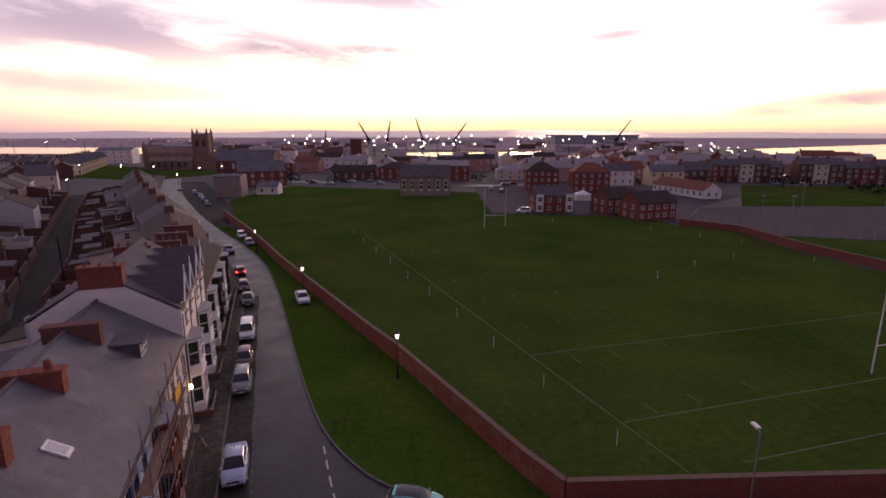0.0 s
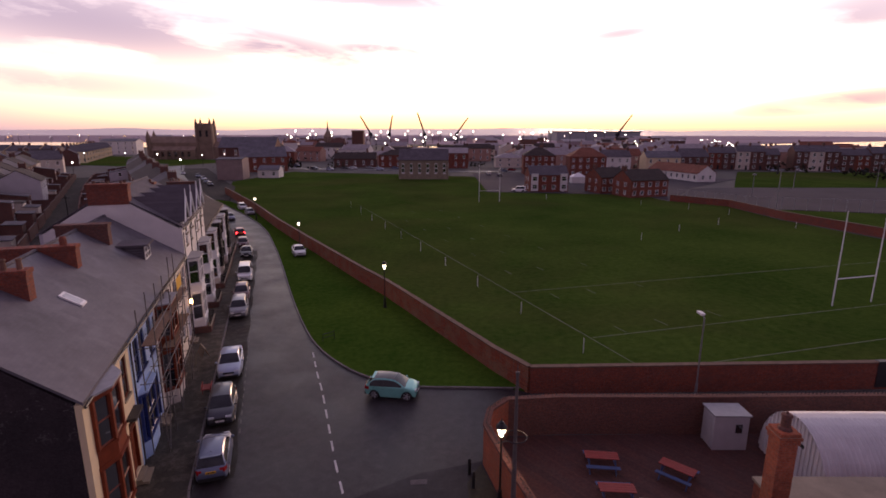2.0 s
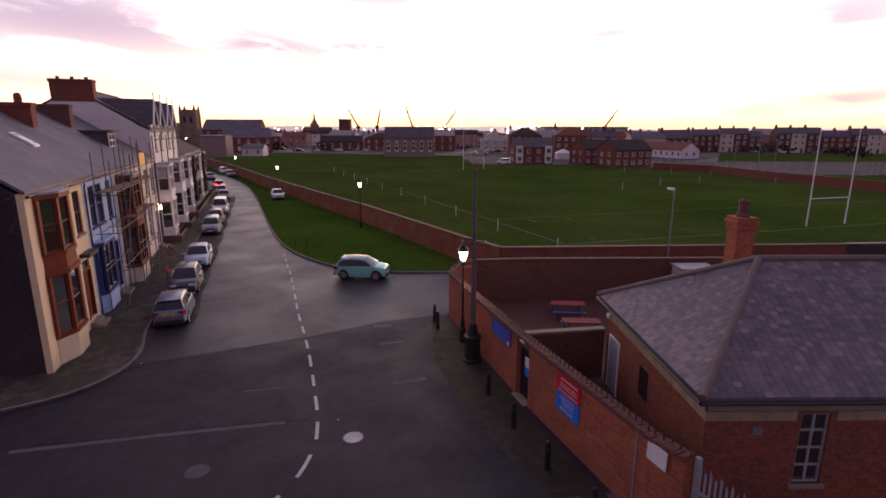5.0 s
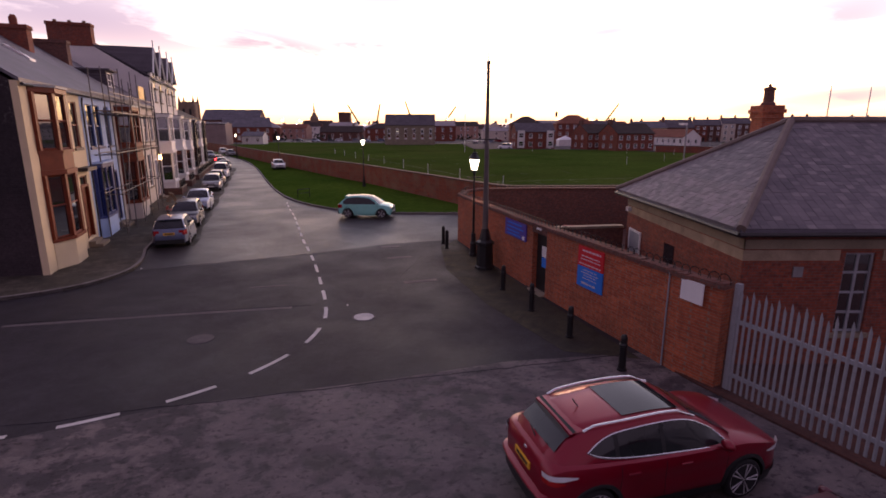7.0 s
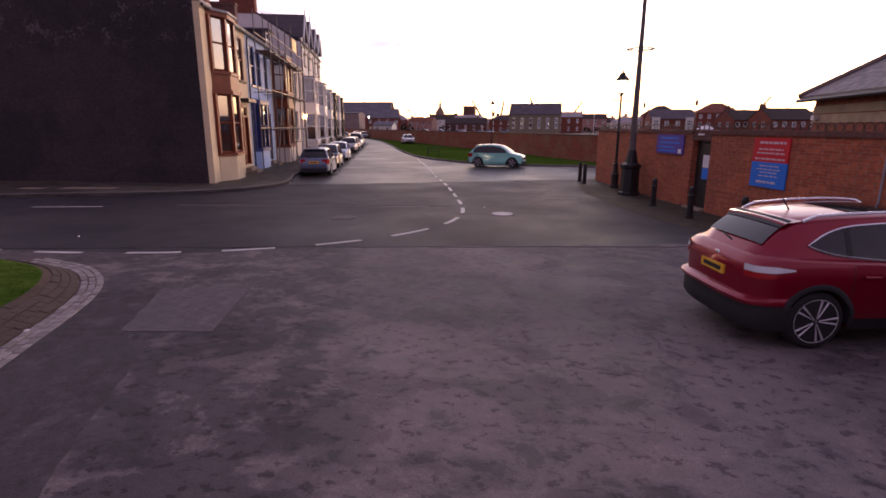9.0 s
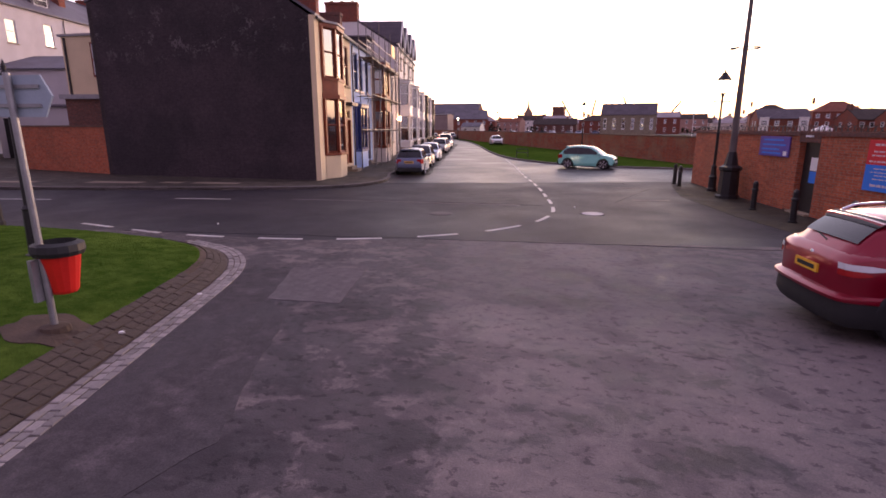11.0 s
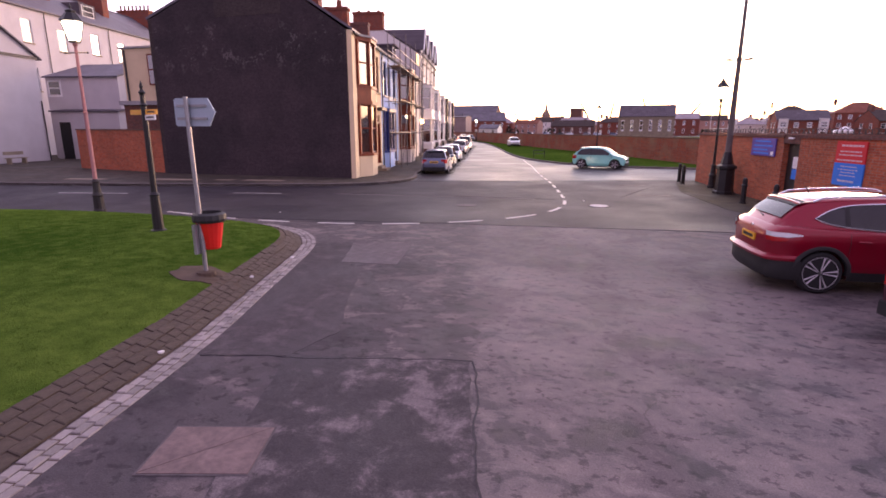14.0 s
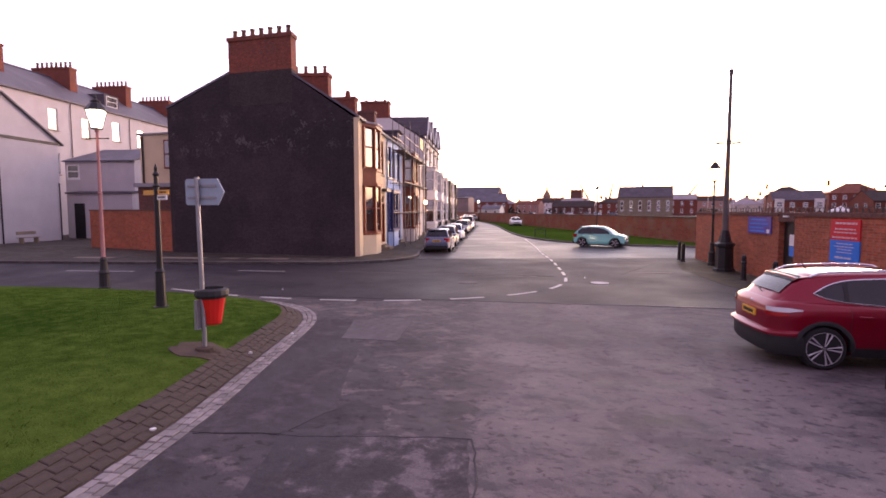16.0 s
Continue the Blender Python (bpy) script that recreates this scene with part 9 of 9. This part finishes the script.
house(60.6, 145.2, 19, 13.0, 8.5, 4.9, 7.6, M_BRICK, M_SLATE_B, "red brick pair of houses with white windows", "brick houses by the field", 5, 2, "fb", 1, 2, end_win=True)
house(53.4, 155.0, 19, 9.4, 8.5, 4.9, 7.5, M_BRICK, M_SLATE_B, "red brick house with white windows", "brick houses by the field", 4, 2, "fb", 1, 2, end_win=True)
house(61.0, 214.0, -4, 15, 11, 8.4, 12.0, M_BRICK, M_TILE, "large red brick house with hipped roof", "hipped houses", 5, 3, "f", 1, 3, hip=True)
house(43.0, 226.0, -4, 14, 11, 8.2, 11.6, M_BRICK, M_SLATE_B, "large red brick house with hipped roof", "hipped houses", 5, 3, "f", 1, 3, hip=True)
house(92.6, 206.0, -76, 30, 8, 3.2, 6.0, M_WHITE, M_TILE, "long low white hall with red tile roof", "", 9, 1, "fb", 0, end_win=True)
house(103.5, 241, 0, 16, 9, 6.8, 9.6, M_CREAM, M_SLATE, "pale yellow rendered house with white windows", "", 4, 2, "f", 2, 4)
house(82, 243, 0, 14, 9, 7.0, 10.0, M_WHITE, M_SLATE_D, "white rendered house with bays", "", 4, 2, "f", 2, 4, bay=True)
house(120, 246, 0, 14, 10, 7.0, 10.6, M_BRICK_D, M_SLATE_D, "dark brick house with twin gables", "", 4, 2, "f", 2, 4)
for i in range(13):
    f = i / 12
    if i == 5:
        continue
    up_ = (0.0, 0.0, 0.8, 0.8, -0.6, 0, 1.1, 1.1, 1.1, -0.4, -0.4, 0.6, 0.6)[i]
    house(138 + 74 * f, 262 - 20 * f, -15, 6.6, 10, 8.2 + up_, 11.0 + up_, (M_BRICK, M_BRICK_D, M_OFFW, M_BRICK_D, M_BRICK_D)[i % 5], M_SLATE_D, "three-storey brick terraced house with bays", "tall brick terrace", 2, 3, "f", 1, 4, bay=True, door_mat=M_BLACK)
for i in range(9):
    house(222 + 9 * i, 240 - 4 * i, -16, 8.6, 9, 6.2, 9.0, (M_OFFW, M_BRICK_D, M_WHITE)[i % 3], M_SLATE_D, "terraced house at the far edge of the green", "terrace by the green", 3, 2, "f", 1, 3)
house(-81.7, 197.2, 9, 9.6, 12, 7.8, 8.4, M_BUFF, M_SLATE_D, "blank rendered end wall of a long building", "", 1, 1, "", 0)
house(-70.0, 206.5, 2, 8.4, 7, 3.2, 4.8, M_WHITE, M_SLATE, "low white garage building", "", 2, 1, "f", 0)
house(-83.0, 240.0, 24, 21, 13, 6.9, 11.2, M_BRICK, M_SLATE, "red brick hall with grey roof and rooflights", "", 5, 2, "f", 0, end_win=True)
house(-99.0, 262.0, 4, 28, 14, 10.5, 15.5, M_BRICK_D, M_SLATE, "tall dark hall with pale gable end", "", 5, 2, "f", 0)
house(-46.0, 272.0, 4, 22, 10, 4.5, 7.5, M_BRICK_D, M_SLATE_B, "low brick building with brown roof", "", 5, 1, "f", 1, 2)
mq = thing("marquee", pose(50.8, 188.4, 0), "small white party marquee with peaked roof", "marquee")
part("wall_panel", boxes((-2.7, 2.7, -2.0, 2.0, 0, 2.2)), M_WHITE, mq)
bm = bmesh.new()
b4 = [bm.verts.new(p) for p in ((-2.9, -2.2, 2.2), (2.9, -2.2, 2.2), (2.9, 2.2, 2.2), (-2.9, 2.2, 2.2))]
ap = bm.verts.new((0, 0, 3.8))
bm.faces.new(b4[::-1])
for k in range(4):
    bm.faces.new((b4[k], b4[(k + 1) % 4], ap))
part("canopy", bm, M_WPAINT, mq)
car(pose(24.8, 157.9, 0, 0, 0, 170), "small_van", P_WHITE, "white van parked beside the brick house", details=False)
for x, y, r, p, lab in ((20.8, 224, 80, P_WHITE, "white"), (24.4, 214.5, 70, P_SILVER, "silver"), (28.8, 240.8, 5, P_SILVER, "silver"), (33.5, 247, 5, P_RED, "red"), (-77, 273, -10, P_SILVER, "silver"), (-63.7, 255.4, -12, P_GREY, "dark grey"), (-54.2, 249, -12, P_BLUESIL, "pale blue"), (-49, 259, -12, P_GREY, "dark grey"),
                        (-44.8, 258.5, -12, P_WHITE, "white"), (-36.4, 259, -12, P_MID, "grey"), (-30.5, 252, -12, P_BLUESIL, "pale blue"), (-23.7, 258.4, -12, P_SILVER, "silver"), (172, 247.2, -14, P_WHITE, "white"), (186, 243.6, -14, P_SILVER, "silver"), (197, 241, -14, P_GREY, "dark grey"), (160, 250, -14, P_BLUESIL, "pale blue")):
    car(pose(x, y, 0.02, 0, 0, r), "hatchback", p, lab + " car parked at the far side of the field", "cars beyond the field", details=False)
house(-263, 421, 8, 27, 14, 10.5, 12.5, M_WHITE, M_SLATE, "large white building before the bay", "", 5, 3, "f", 0)
for i in range(11):
    f = i / 10
    house(-214 - 46 * f, 303 + 96 * f, 64, 10.4, 10, 6.6, 10.0, M_CREAM, M_SLATE_D, "cream terraced house on the far green", "cream terrace by the bay", 3, 2, "fb", 1, 4)
for i in range(9):
    f = i / 8
    house(-345 + 110 * f, 352 - 32 * f, -16, 12.4, 10, 6.2, 9.6, (M_CREAM, M_OFFW)[i % 2], M_SLATE_D, "pale terraced house on the far green", "cream terrace by the bay", 3, 2, "fb", 1, 4)
sheet("green_church", [(-238, 300), (-150, 268), (-128, 330), (-200, 370), (-255, 395)], 0.01, M_TURF, "dark green churchyard grass", "grass", z0=-0.2)

# church
chh = thing("church", pose(-162.5, 358, 0, 0, 0, 6), "large sooty stone church with square pinnacled tower", "church")
bm = boxes((-4.7, 4.7, -4.7, 4.7, 0, 22.6))
for k in range(5):
    for s in (-1, 1):
        box(bm, -4.7 + 2.05 * k, -4.7 + 2.05 * k + 1.2, s * 4.5 - 0.3, s * 4.5 + 0.3, 22.6, 23.8)
        box(bm, s * 4.5 - 0.3, s * 4.5 + 0.3, -4.7 + 2.05 * k, -4.7 + 2.05 * k + 1.2, 22.6, 23.8)
part("tower", bm, M_SOOTSTONE, chh)
for sx_ in (-1, 1):
    for sy_ in (-1, 1):
        bm = bmesh.new()
        turned(bm, [(1.2, 0), (1.05, 22.0), (0.85, 22.6), (0.8, 24.4), (0.1, 27.4)], 6, sx_ * 4.5, sy_ * 4.5)
        part("pinnacle", bm, M_SOOTSTONE, chh)
for x in (-2.6, 2.6):
    part("belfry_opening", boxes((x * 0.8 - 0.75, x * 0.8 + 0.75, -4.76, -4.7, 15.0, 19.0)), M_BLACK, chh)
bm = bmesh.new()
extrude_x(bm, [(-4.8, 0), (4.8, 0), (4.8, 11), (0, 15), (-4.8, 11)], -36, -5.4)
part("nave", bm, M_SOOTSTONE, chh)
bm = bmesh.new()
extrude_x(bm, [(-9, 0), (-4.8, 0), (-4.8, 8.5), (-9, 6.2)], -33, -5.4)
extrude_x(bm, [(9, 0), (4.8, 0), (4.8, 8.5), (9, 6.2)], -33, -5.4)
part("aisle", bm, M_SOOTSTONE, chh)
for k in range(6):
    part("window", boxes((-31 + 4.2 * k, -29.4 + 4.2 * k, -9.1, -9.0, 2.0, 5.2)), M_GLASS, chh)
    part("buttress", boxes((-32.6 + 4.2 * k, -31.8 + 4.2 * k, -10.2, -9.0, 0, 5.6)), M_SOOTSTONE, chh)
bm = bmesh.new()
turned(bm, [(1.6, 0), (1.6, 14.5), (0.1, 19)], 6, -36, -4.8)
turned(bm, [(1.6, 0), (1.6, 14.5), (0.1, 19)], 6, -36, 4.8)
part("turret", bm, M_SOOTSTONE, chh)
bm = bmesh.new()
extrude_x(bm, [(-4, 0), (4, 0), (4, 8), (0, 11.5), (-4, 8)], 5.4, 15)
part("porch", bm, M_SOOTSTONE, chh)
# spire and square tower in the old town
sp_ = thing("chapel", pose(-95, 430, 0), "dark chapel with slender spire", "chapel")
bm = bmesh.new()
turned(bm, [(3.4, 0), (3.4, 14), (3.9, 14.2), (1.0, 19), (0.1, 27)], 8)
part("spire", bm, M_SOOTSTONE, sp_)
bm = bmesh.new()
extrude_x(bm, [(-5, 0), (5, 0), (5, 8), (0, 13), (-5, 8)], -8, 14)
part("nave", bm, M_BRICK_D, sp_)
sq = thing("square_tower", pose(-70, 430, 0), "plain dark square tower above the roofs", "tower")
part("shaft", boxes((-4.5, 4.5, -4.5, 4.5, 0, 18.5)), M_BRICK_D, sq)
part("parapet", boxes((-4.8, 4.8, -4.8, 4.8, 18.5, 19.4)), M_SOOTSTONE, sq)

# ---- town roofs out to the docks ----
rnd = random.Random(9)
# brick and slate paled in colour to stand for haze over the town
M_HAZE_BRICK = dull("haze_paled_brick", (0.42, 0.25, 0.20), 0.25, 0.3, 0.9)
M_HAZE_SLATE = dull("haze_paled_slate", (0.30, 0.26, 0.27), 0.25, 0.4, 0.75)
wl = [M_HAZE_BRICK, M_BRICK, M_HAZE_BRICK, M_OFFW, M_PINKW, M_WHITE, M_HAZE_BRICK]
rl_ = [M_HAZE_SLATE, M_SLATE_B, M_HAZE_SLATE, M_HAZE_SLATE, M_TILE]
for row in range(11):
    y = 268 + row * 30 + row * row * 1.2
    x = -0.42 * y
    while x < 0.80 * y:
        w = rnd.uniform(9, 22)
        skip = (-0.14 * y < x < 0.26 * y and y > 440) or (x > 0.43 * y and y > 480) or (-215 < x < -120 and y < 400) or (x > 0.52 * y and y > 420) or (-125 < x < -50 and y < 290)
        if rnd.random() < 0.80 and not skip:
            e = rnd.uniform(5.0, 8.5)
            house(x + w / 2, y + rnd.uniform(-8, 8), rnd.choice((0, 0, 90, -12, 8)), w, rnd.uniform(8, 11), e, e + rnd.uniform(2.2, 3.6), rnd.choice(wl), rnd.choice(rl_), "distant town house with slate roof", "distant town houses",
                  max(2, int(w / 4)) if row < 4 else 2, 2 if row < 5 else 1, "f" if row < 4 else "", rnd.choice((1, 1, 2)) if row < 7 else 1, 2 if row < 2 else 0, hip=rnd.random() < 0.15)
        x += w + rnd.uniform(2, 16)
# dark scrub and trees between the houses
leafb = bmesh.new()
for i in range(70):
    ang = rnd.uniform(-0.38, 0.72)
    dist = rnd.uniform(255, 420)
    cx, cy = dist * math.sin(ang), dist * math.cos(ang)
    for k in range(26):
        r = rnd.uniform(0.3, 0.9)
        px, py, pz = cx + rnd.gauss(0, 2.6), cy + rnd.gauss(0, 2.0), abs(rnd.gauss(1.6, 1.2)) + 0.2
        a = rnd.random() * 6.28
        v = [leafb.verts.new((px + r * math.cos(a + t_), py + r * math.sin(a + t_), pz + rnd.uniform(-0.5, 0.7))) for t_ in (0, 2.1, 4.2)]
        leafb.faces.new(v)
        v = [leafb.verts.new((px + r * math.cos(a + t_), py + rnd.uniform(-0.4, 0.4), pz + r * math.sin(a + t_))) for t_ in (0, 2.1, 4.2)]
        leafb.faces.new(v)
M_SCRUB = dull("dark_scrub", (0.022, 0.025, 0.012), 0.4, 0.5, 0.9)
solid("scrub", leafb, M_SCRUB, "dark leafless scrub among the far houses", "bushes", kind="stuff")

# ---- water, far shore, hills ----
M_WATER = material("bay_water", 0.12, 0, 0.8)[0]
nt = M_WATER.node_tree
bw_ = nt.nodes["Principled BSDF"]
bw_.inputs["Base Color"].default_value = (0.05, 0.05, 0.06, 1)
bump(nt, bw_, noise_tex(nt, world_pos(nt), 0.35, 4), 0.12, 0.3)
sheet("water_bay", [(-1500, 560), (-900, 590), (-560, 620), (-330, 610), (-250, 690), (-330, 860), (-900, 900), (-1700, 900)], 0.35, M_WATER, "pale still bay water", "water", z0=-0.3)
sheet("water_dock", [(-66, 640), (-40, 585), (14, 512), (82, 506), (150, 512), (152, 545), (104, 560), (126, 672), (40, 664)], 0.35, M_WATER, "bright strip of dock water", "water", z0=-0.3)
sheet("water_sea", [(352, 560), (440, 440), (900, 350), (2300, 700), (3400, 2600), (1500, 1500), (470, 800)], 0.35, M_WATER, "pale sea beyond the town", "water", z0=-0.3)
# distance haze is mixed into the shore's pale base colour
M_SHORE_HAZE = dull("far_shore_haze_tint", (0.42, 0.33, 0.35), 0.25, 0.004, 1.0, grain=0.03, spec=0.0)
sheet("far_shore", [(-2600, 905), (-900, 905), (-320, 870), (-120, 800), (350, 760), (620, 900), (1450, 1520), (2400, 2900), (1200, 4000), (-1800, 3600), (-3200, 2200)], 0.2, M_SHORE_HAZE, "built-up far shore, haze put into its colour", "land", z0=-0.3)
# the hills glow in a dim mauve that stands for haze
M_HILL_GLOW = emitter("hill_haze_glow", (0.175, 0.108, 0.128), 1.0)
M_HILL_GLOW.node_tree.nodes["Principled BSDF"].inputs["Base Color"].default_value = (0.02, 0.02, 0.02, 1)
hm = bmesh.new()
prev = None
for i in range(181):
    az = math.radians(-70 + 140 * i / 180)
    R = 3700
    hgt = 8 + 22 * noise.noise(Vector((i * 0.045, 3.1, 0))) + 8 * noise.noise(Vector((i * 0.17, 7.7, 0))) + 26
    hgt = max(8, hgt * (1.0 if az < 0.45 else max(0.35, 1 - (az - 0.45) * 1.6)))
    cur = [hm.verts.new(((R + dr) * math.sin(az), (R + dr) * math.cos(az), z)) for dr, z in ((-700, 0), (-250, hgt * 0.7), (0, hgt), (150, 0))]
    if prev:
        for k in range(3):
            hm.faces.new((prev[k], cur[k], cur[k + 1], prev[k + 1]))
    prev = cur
solid("backdrop_hills", hm, M_HILL_GLOW, "low hills along the horizon, haze put in as a glow", "hills", kind="structure")
# low works and sheds at the docks
rnd = random.Random(33)
for i in range(46):
    az = rnd.uniform(-0.5, 0.42)
    R = rnd.uniform(740, 1300)
    w = rnd.uniform(18, 60)
    e = rnd.uniform(4, 8)
    g = thing("dock_shed", pose(R * math.sin(az), R * math.cos(az), 0, 0, 0, rnd.uniform(-25, 25)), "long grey dock shed far off", "shed", "dock sheds")
    bm = bmesh.new()
    extrude_x(bm, [(0, 0), (20, 0), (20, e), (10, e + 3), (0, e)], -w / 2, w / 2)
    # some walls and roofs here carry the haze-paled colours too
    part("wall", bm, rnd.choice((M_PINKW, M_GREYP, M_BRICK_D, M_SHORE_HAZE)), g)
    bm = bmesh.new()
    extrude_x(bm, [(-0.5, e), (10, e + 3.05), (20.5, e), (20.5, e + 0.5), (10, e + 3.6), (-0.5, e + 0.5)], -w / 2 - 0.5, w / 2 + 0.5)
    part("roof", bm, rnd.choice((M_SHORE_HAZE, M_HAZE_SLATE)), g)
bg_ = thing("great_shed", pose(330, 1180, 0, 0, 0, 8), "huge pale grey dock shed", "shed")
part("wall", boxes((-95, 95, -30, 30, 0, 18)), M_GREYP, bg_)
part("roof", boxes((-97, 97, -32, 32, 18, 20)), M_SLATE, bg_)


def lattice(bm, p, q, w, n):
    p, q = Vector(p), Vector(q)
    for dx in (-w, w):
        rod(bm, p + Vector((dx, 0, 0)), q + Vector((dx * 0.4, 0, 0)), 0.56, 4)
    for k in range(n):
        a, b = p.lerp(q, k / n), p.lerp(q, (k + 1) / n)
        rod(bm, a + Vector((w * (1 - 2 * (k % 2)), 0, 0)), b - Vector((w * (1 - 2 * (k % 2)) * 0.6, 0, 0)), 0.18, 4)


M_CRANE = dull("dark_crane_paint", (0.045, 0.042, 0.050), 0.2, 0.3, 1.0, spec=0.0)
for az, top, lean in ((-8.0, 26, -14), (-6.0, 27, 5), (-2.2, 31, -10), (1.3, 24, 16), (18.1, 27, 18)):
    R = 760
    x, y = R * math.sin(math.radians(az)), R * math.cos(math.radians(az))
    cr = thing("dock_crane", pose(x, y, 0), "tall lattice dock crane against the sky", "crane", "dock cranes")
    bm = bmesh.new()
    lattice(bm, (0, 0, 0), (0, 0, 14), 1.4, 6)
    part("tower", bm, M_CRANE, cr)
    part("cab", boxes((-2.4, 2.4, -2, 2, 13, 17)), M_CRANE, cr)
    bm = bmesh.new()
    lattice(bm, (0, 0, 16), (lean, 0, top + 14), 0.8, 8)
    part("jib", bm, M_CRANE, cr)

# lights: dock floodlights, street lights, lit windows far off
bm = bmesh.new()
bmesh.ops.create_icosphere(bm, subdivisions=2, radius=1.0)
orb_w = mesh_of(bm, "lamp", M_LAMP_W)
bm = bmesh.new()
bmesh.ops.create_icosphere(bm, subdivisions=1, radius=1.0)
orb_o = mesh_of(bm, "lamp", M_LAMP_O)
bm = bmesh.new()
turned(bm, [(0.5, 0.0), (0.2, 1.0)], 5)
mast_me = mesh_of(bm, "mast", M_PIPE)


def far_light(az, R, z, r, warm=False):
    x, y = R * math.sin(math.radians(az)), R * math.cos(math.radians(az))
    lt = thing("far_floodlight", pose(x, y, 0), "bright lamp on a far mast, lit", "light", "far lights")
    same_part("mast", mast_me, lt, Matrix.Diagonal((1, 1, z, 1)))
    r *= 0.42
    same_part("lamp", orb_o if warm else orb_w, lt, pose(0, 0, z) @ Matrix.Diagonal((r, r, r, 1)))


rnd = random.Random(12)
for i in range(84):
    az = rnd.choice((rnd.gauss(-5, 6), rnd.gauss(6, 7), rnd.uniform(-17, 22)))
    R = rnd.uniform(560, 1050)
    far_light(az, R, rnd.uniform(8, 20) if rnd.random() < 0.75 else rnd.uniform(3, 8), rnd.uniform(1.2, 2.6) * R / 900)
for i in range(48):
    far_light(rnd.uniform(19, 30), rnd.uniform(520, 900), rnd.uniform(3, 9), rnd.uniform(0.5, 0.9))
for i in range(50):
    far_light(rnd.uniform(-42, -19), rnd.uniform(930, 1700), rnd.uniform(4, 14), rnd.uniform(0.5, 0.95), rnd.random() < 0.7)
for i in range(26):
    far_light(rnd.uniform(-20, 34), rnd.uniform(270, 520), rnd.uniform(4.5, 7.5), rnd.uniform(0.22, 0.38), rnd.random() < 0.45)
for az, R, z in ((-25.2, 470, 9), (-24.0, 500, 10), (-26.5, 480, 9)):
    far_light(az, R, z, 1.6, True)
# street lights on the green and by the lane
for x, y in ((-208, 300), (-182, 296), (-160, 290), (-128, 275), (-118, 232), (-148, 205)):
    sl = thing("street_lamp", pose(x, y, 0), "street lamp by the green, lit", "street lamp", "street lamps by the green")
    bm = bmesh.new()
    turned(bm, [(0.12, 0), (0.07, 6.0)], 6)
    part("column", bm, M_PIPE, sl)
    same_part("lamp", orb_w, sl, pose(0, 0, 6.0) @ Matrix.Diagonal((0.25, 0.25, 0.25, 1)))
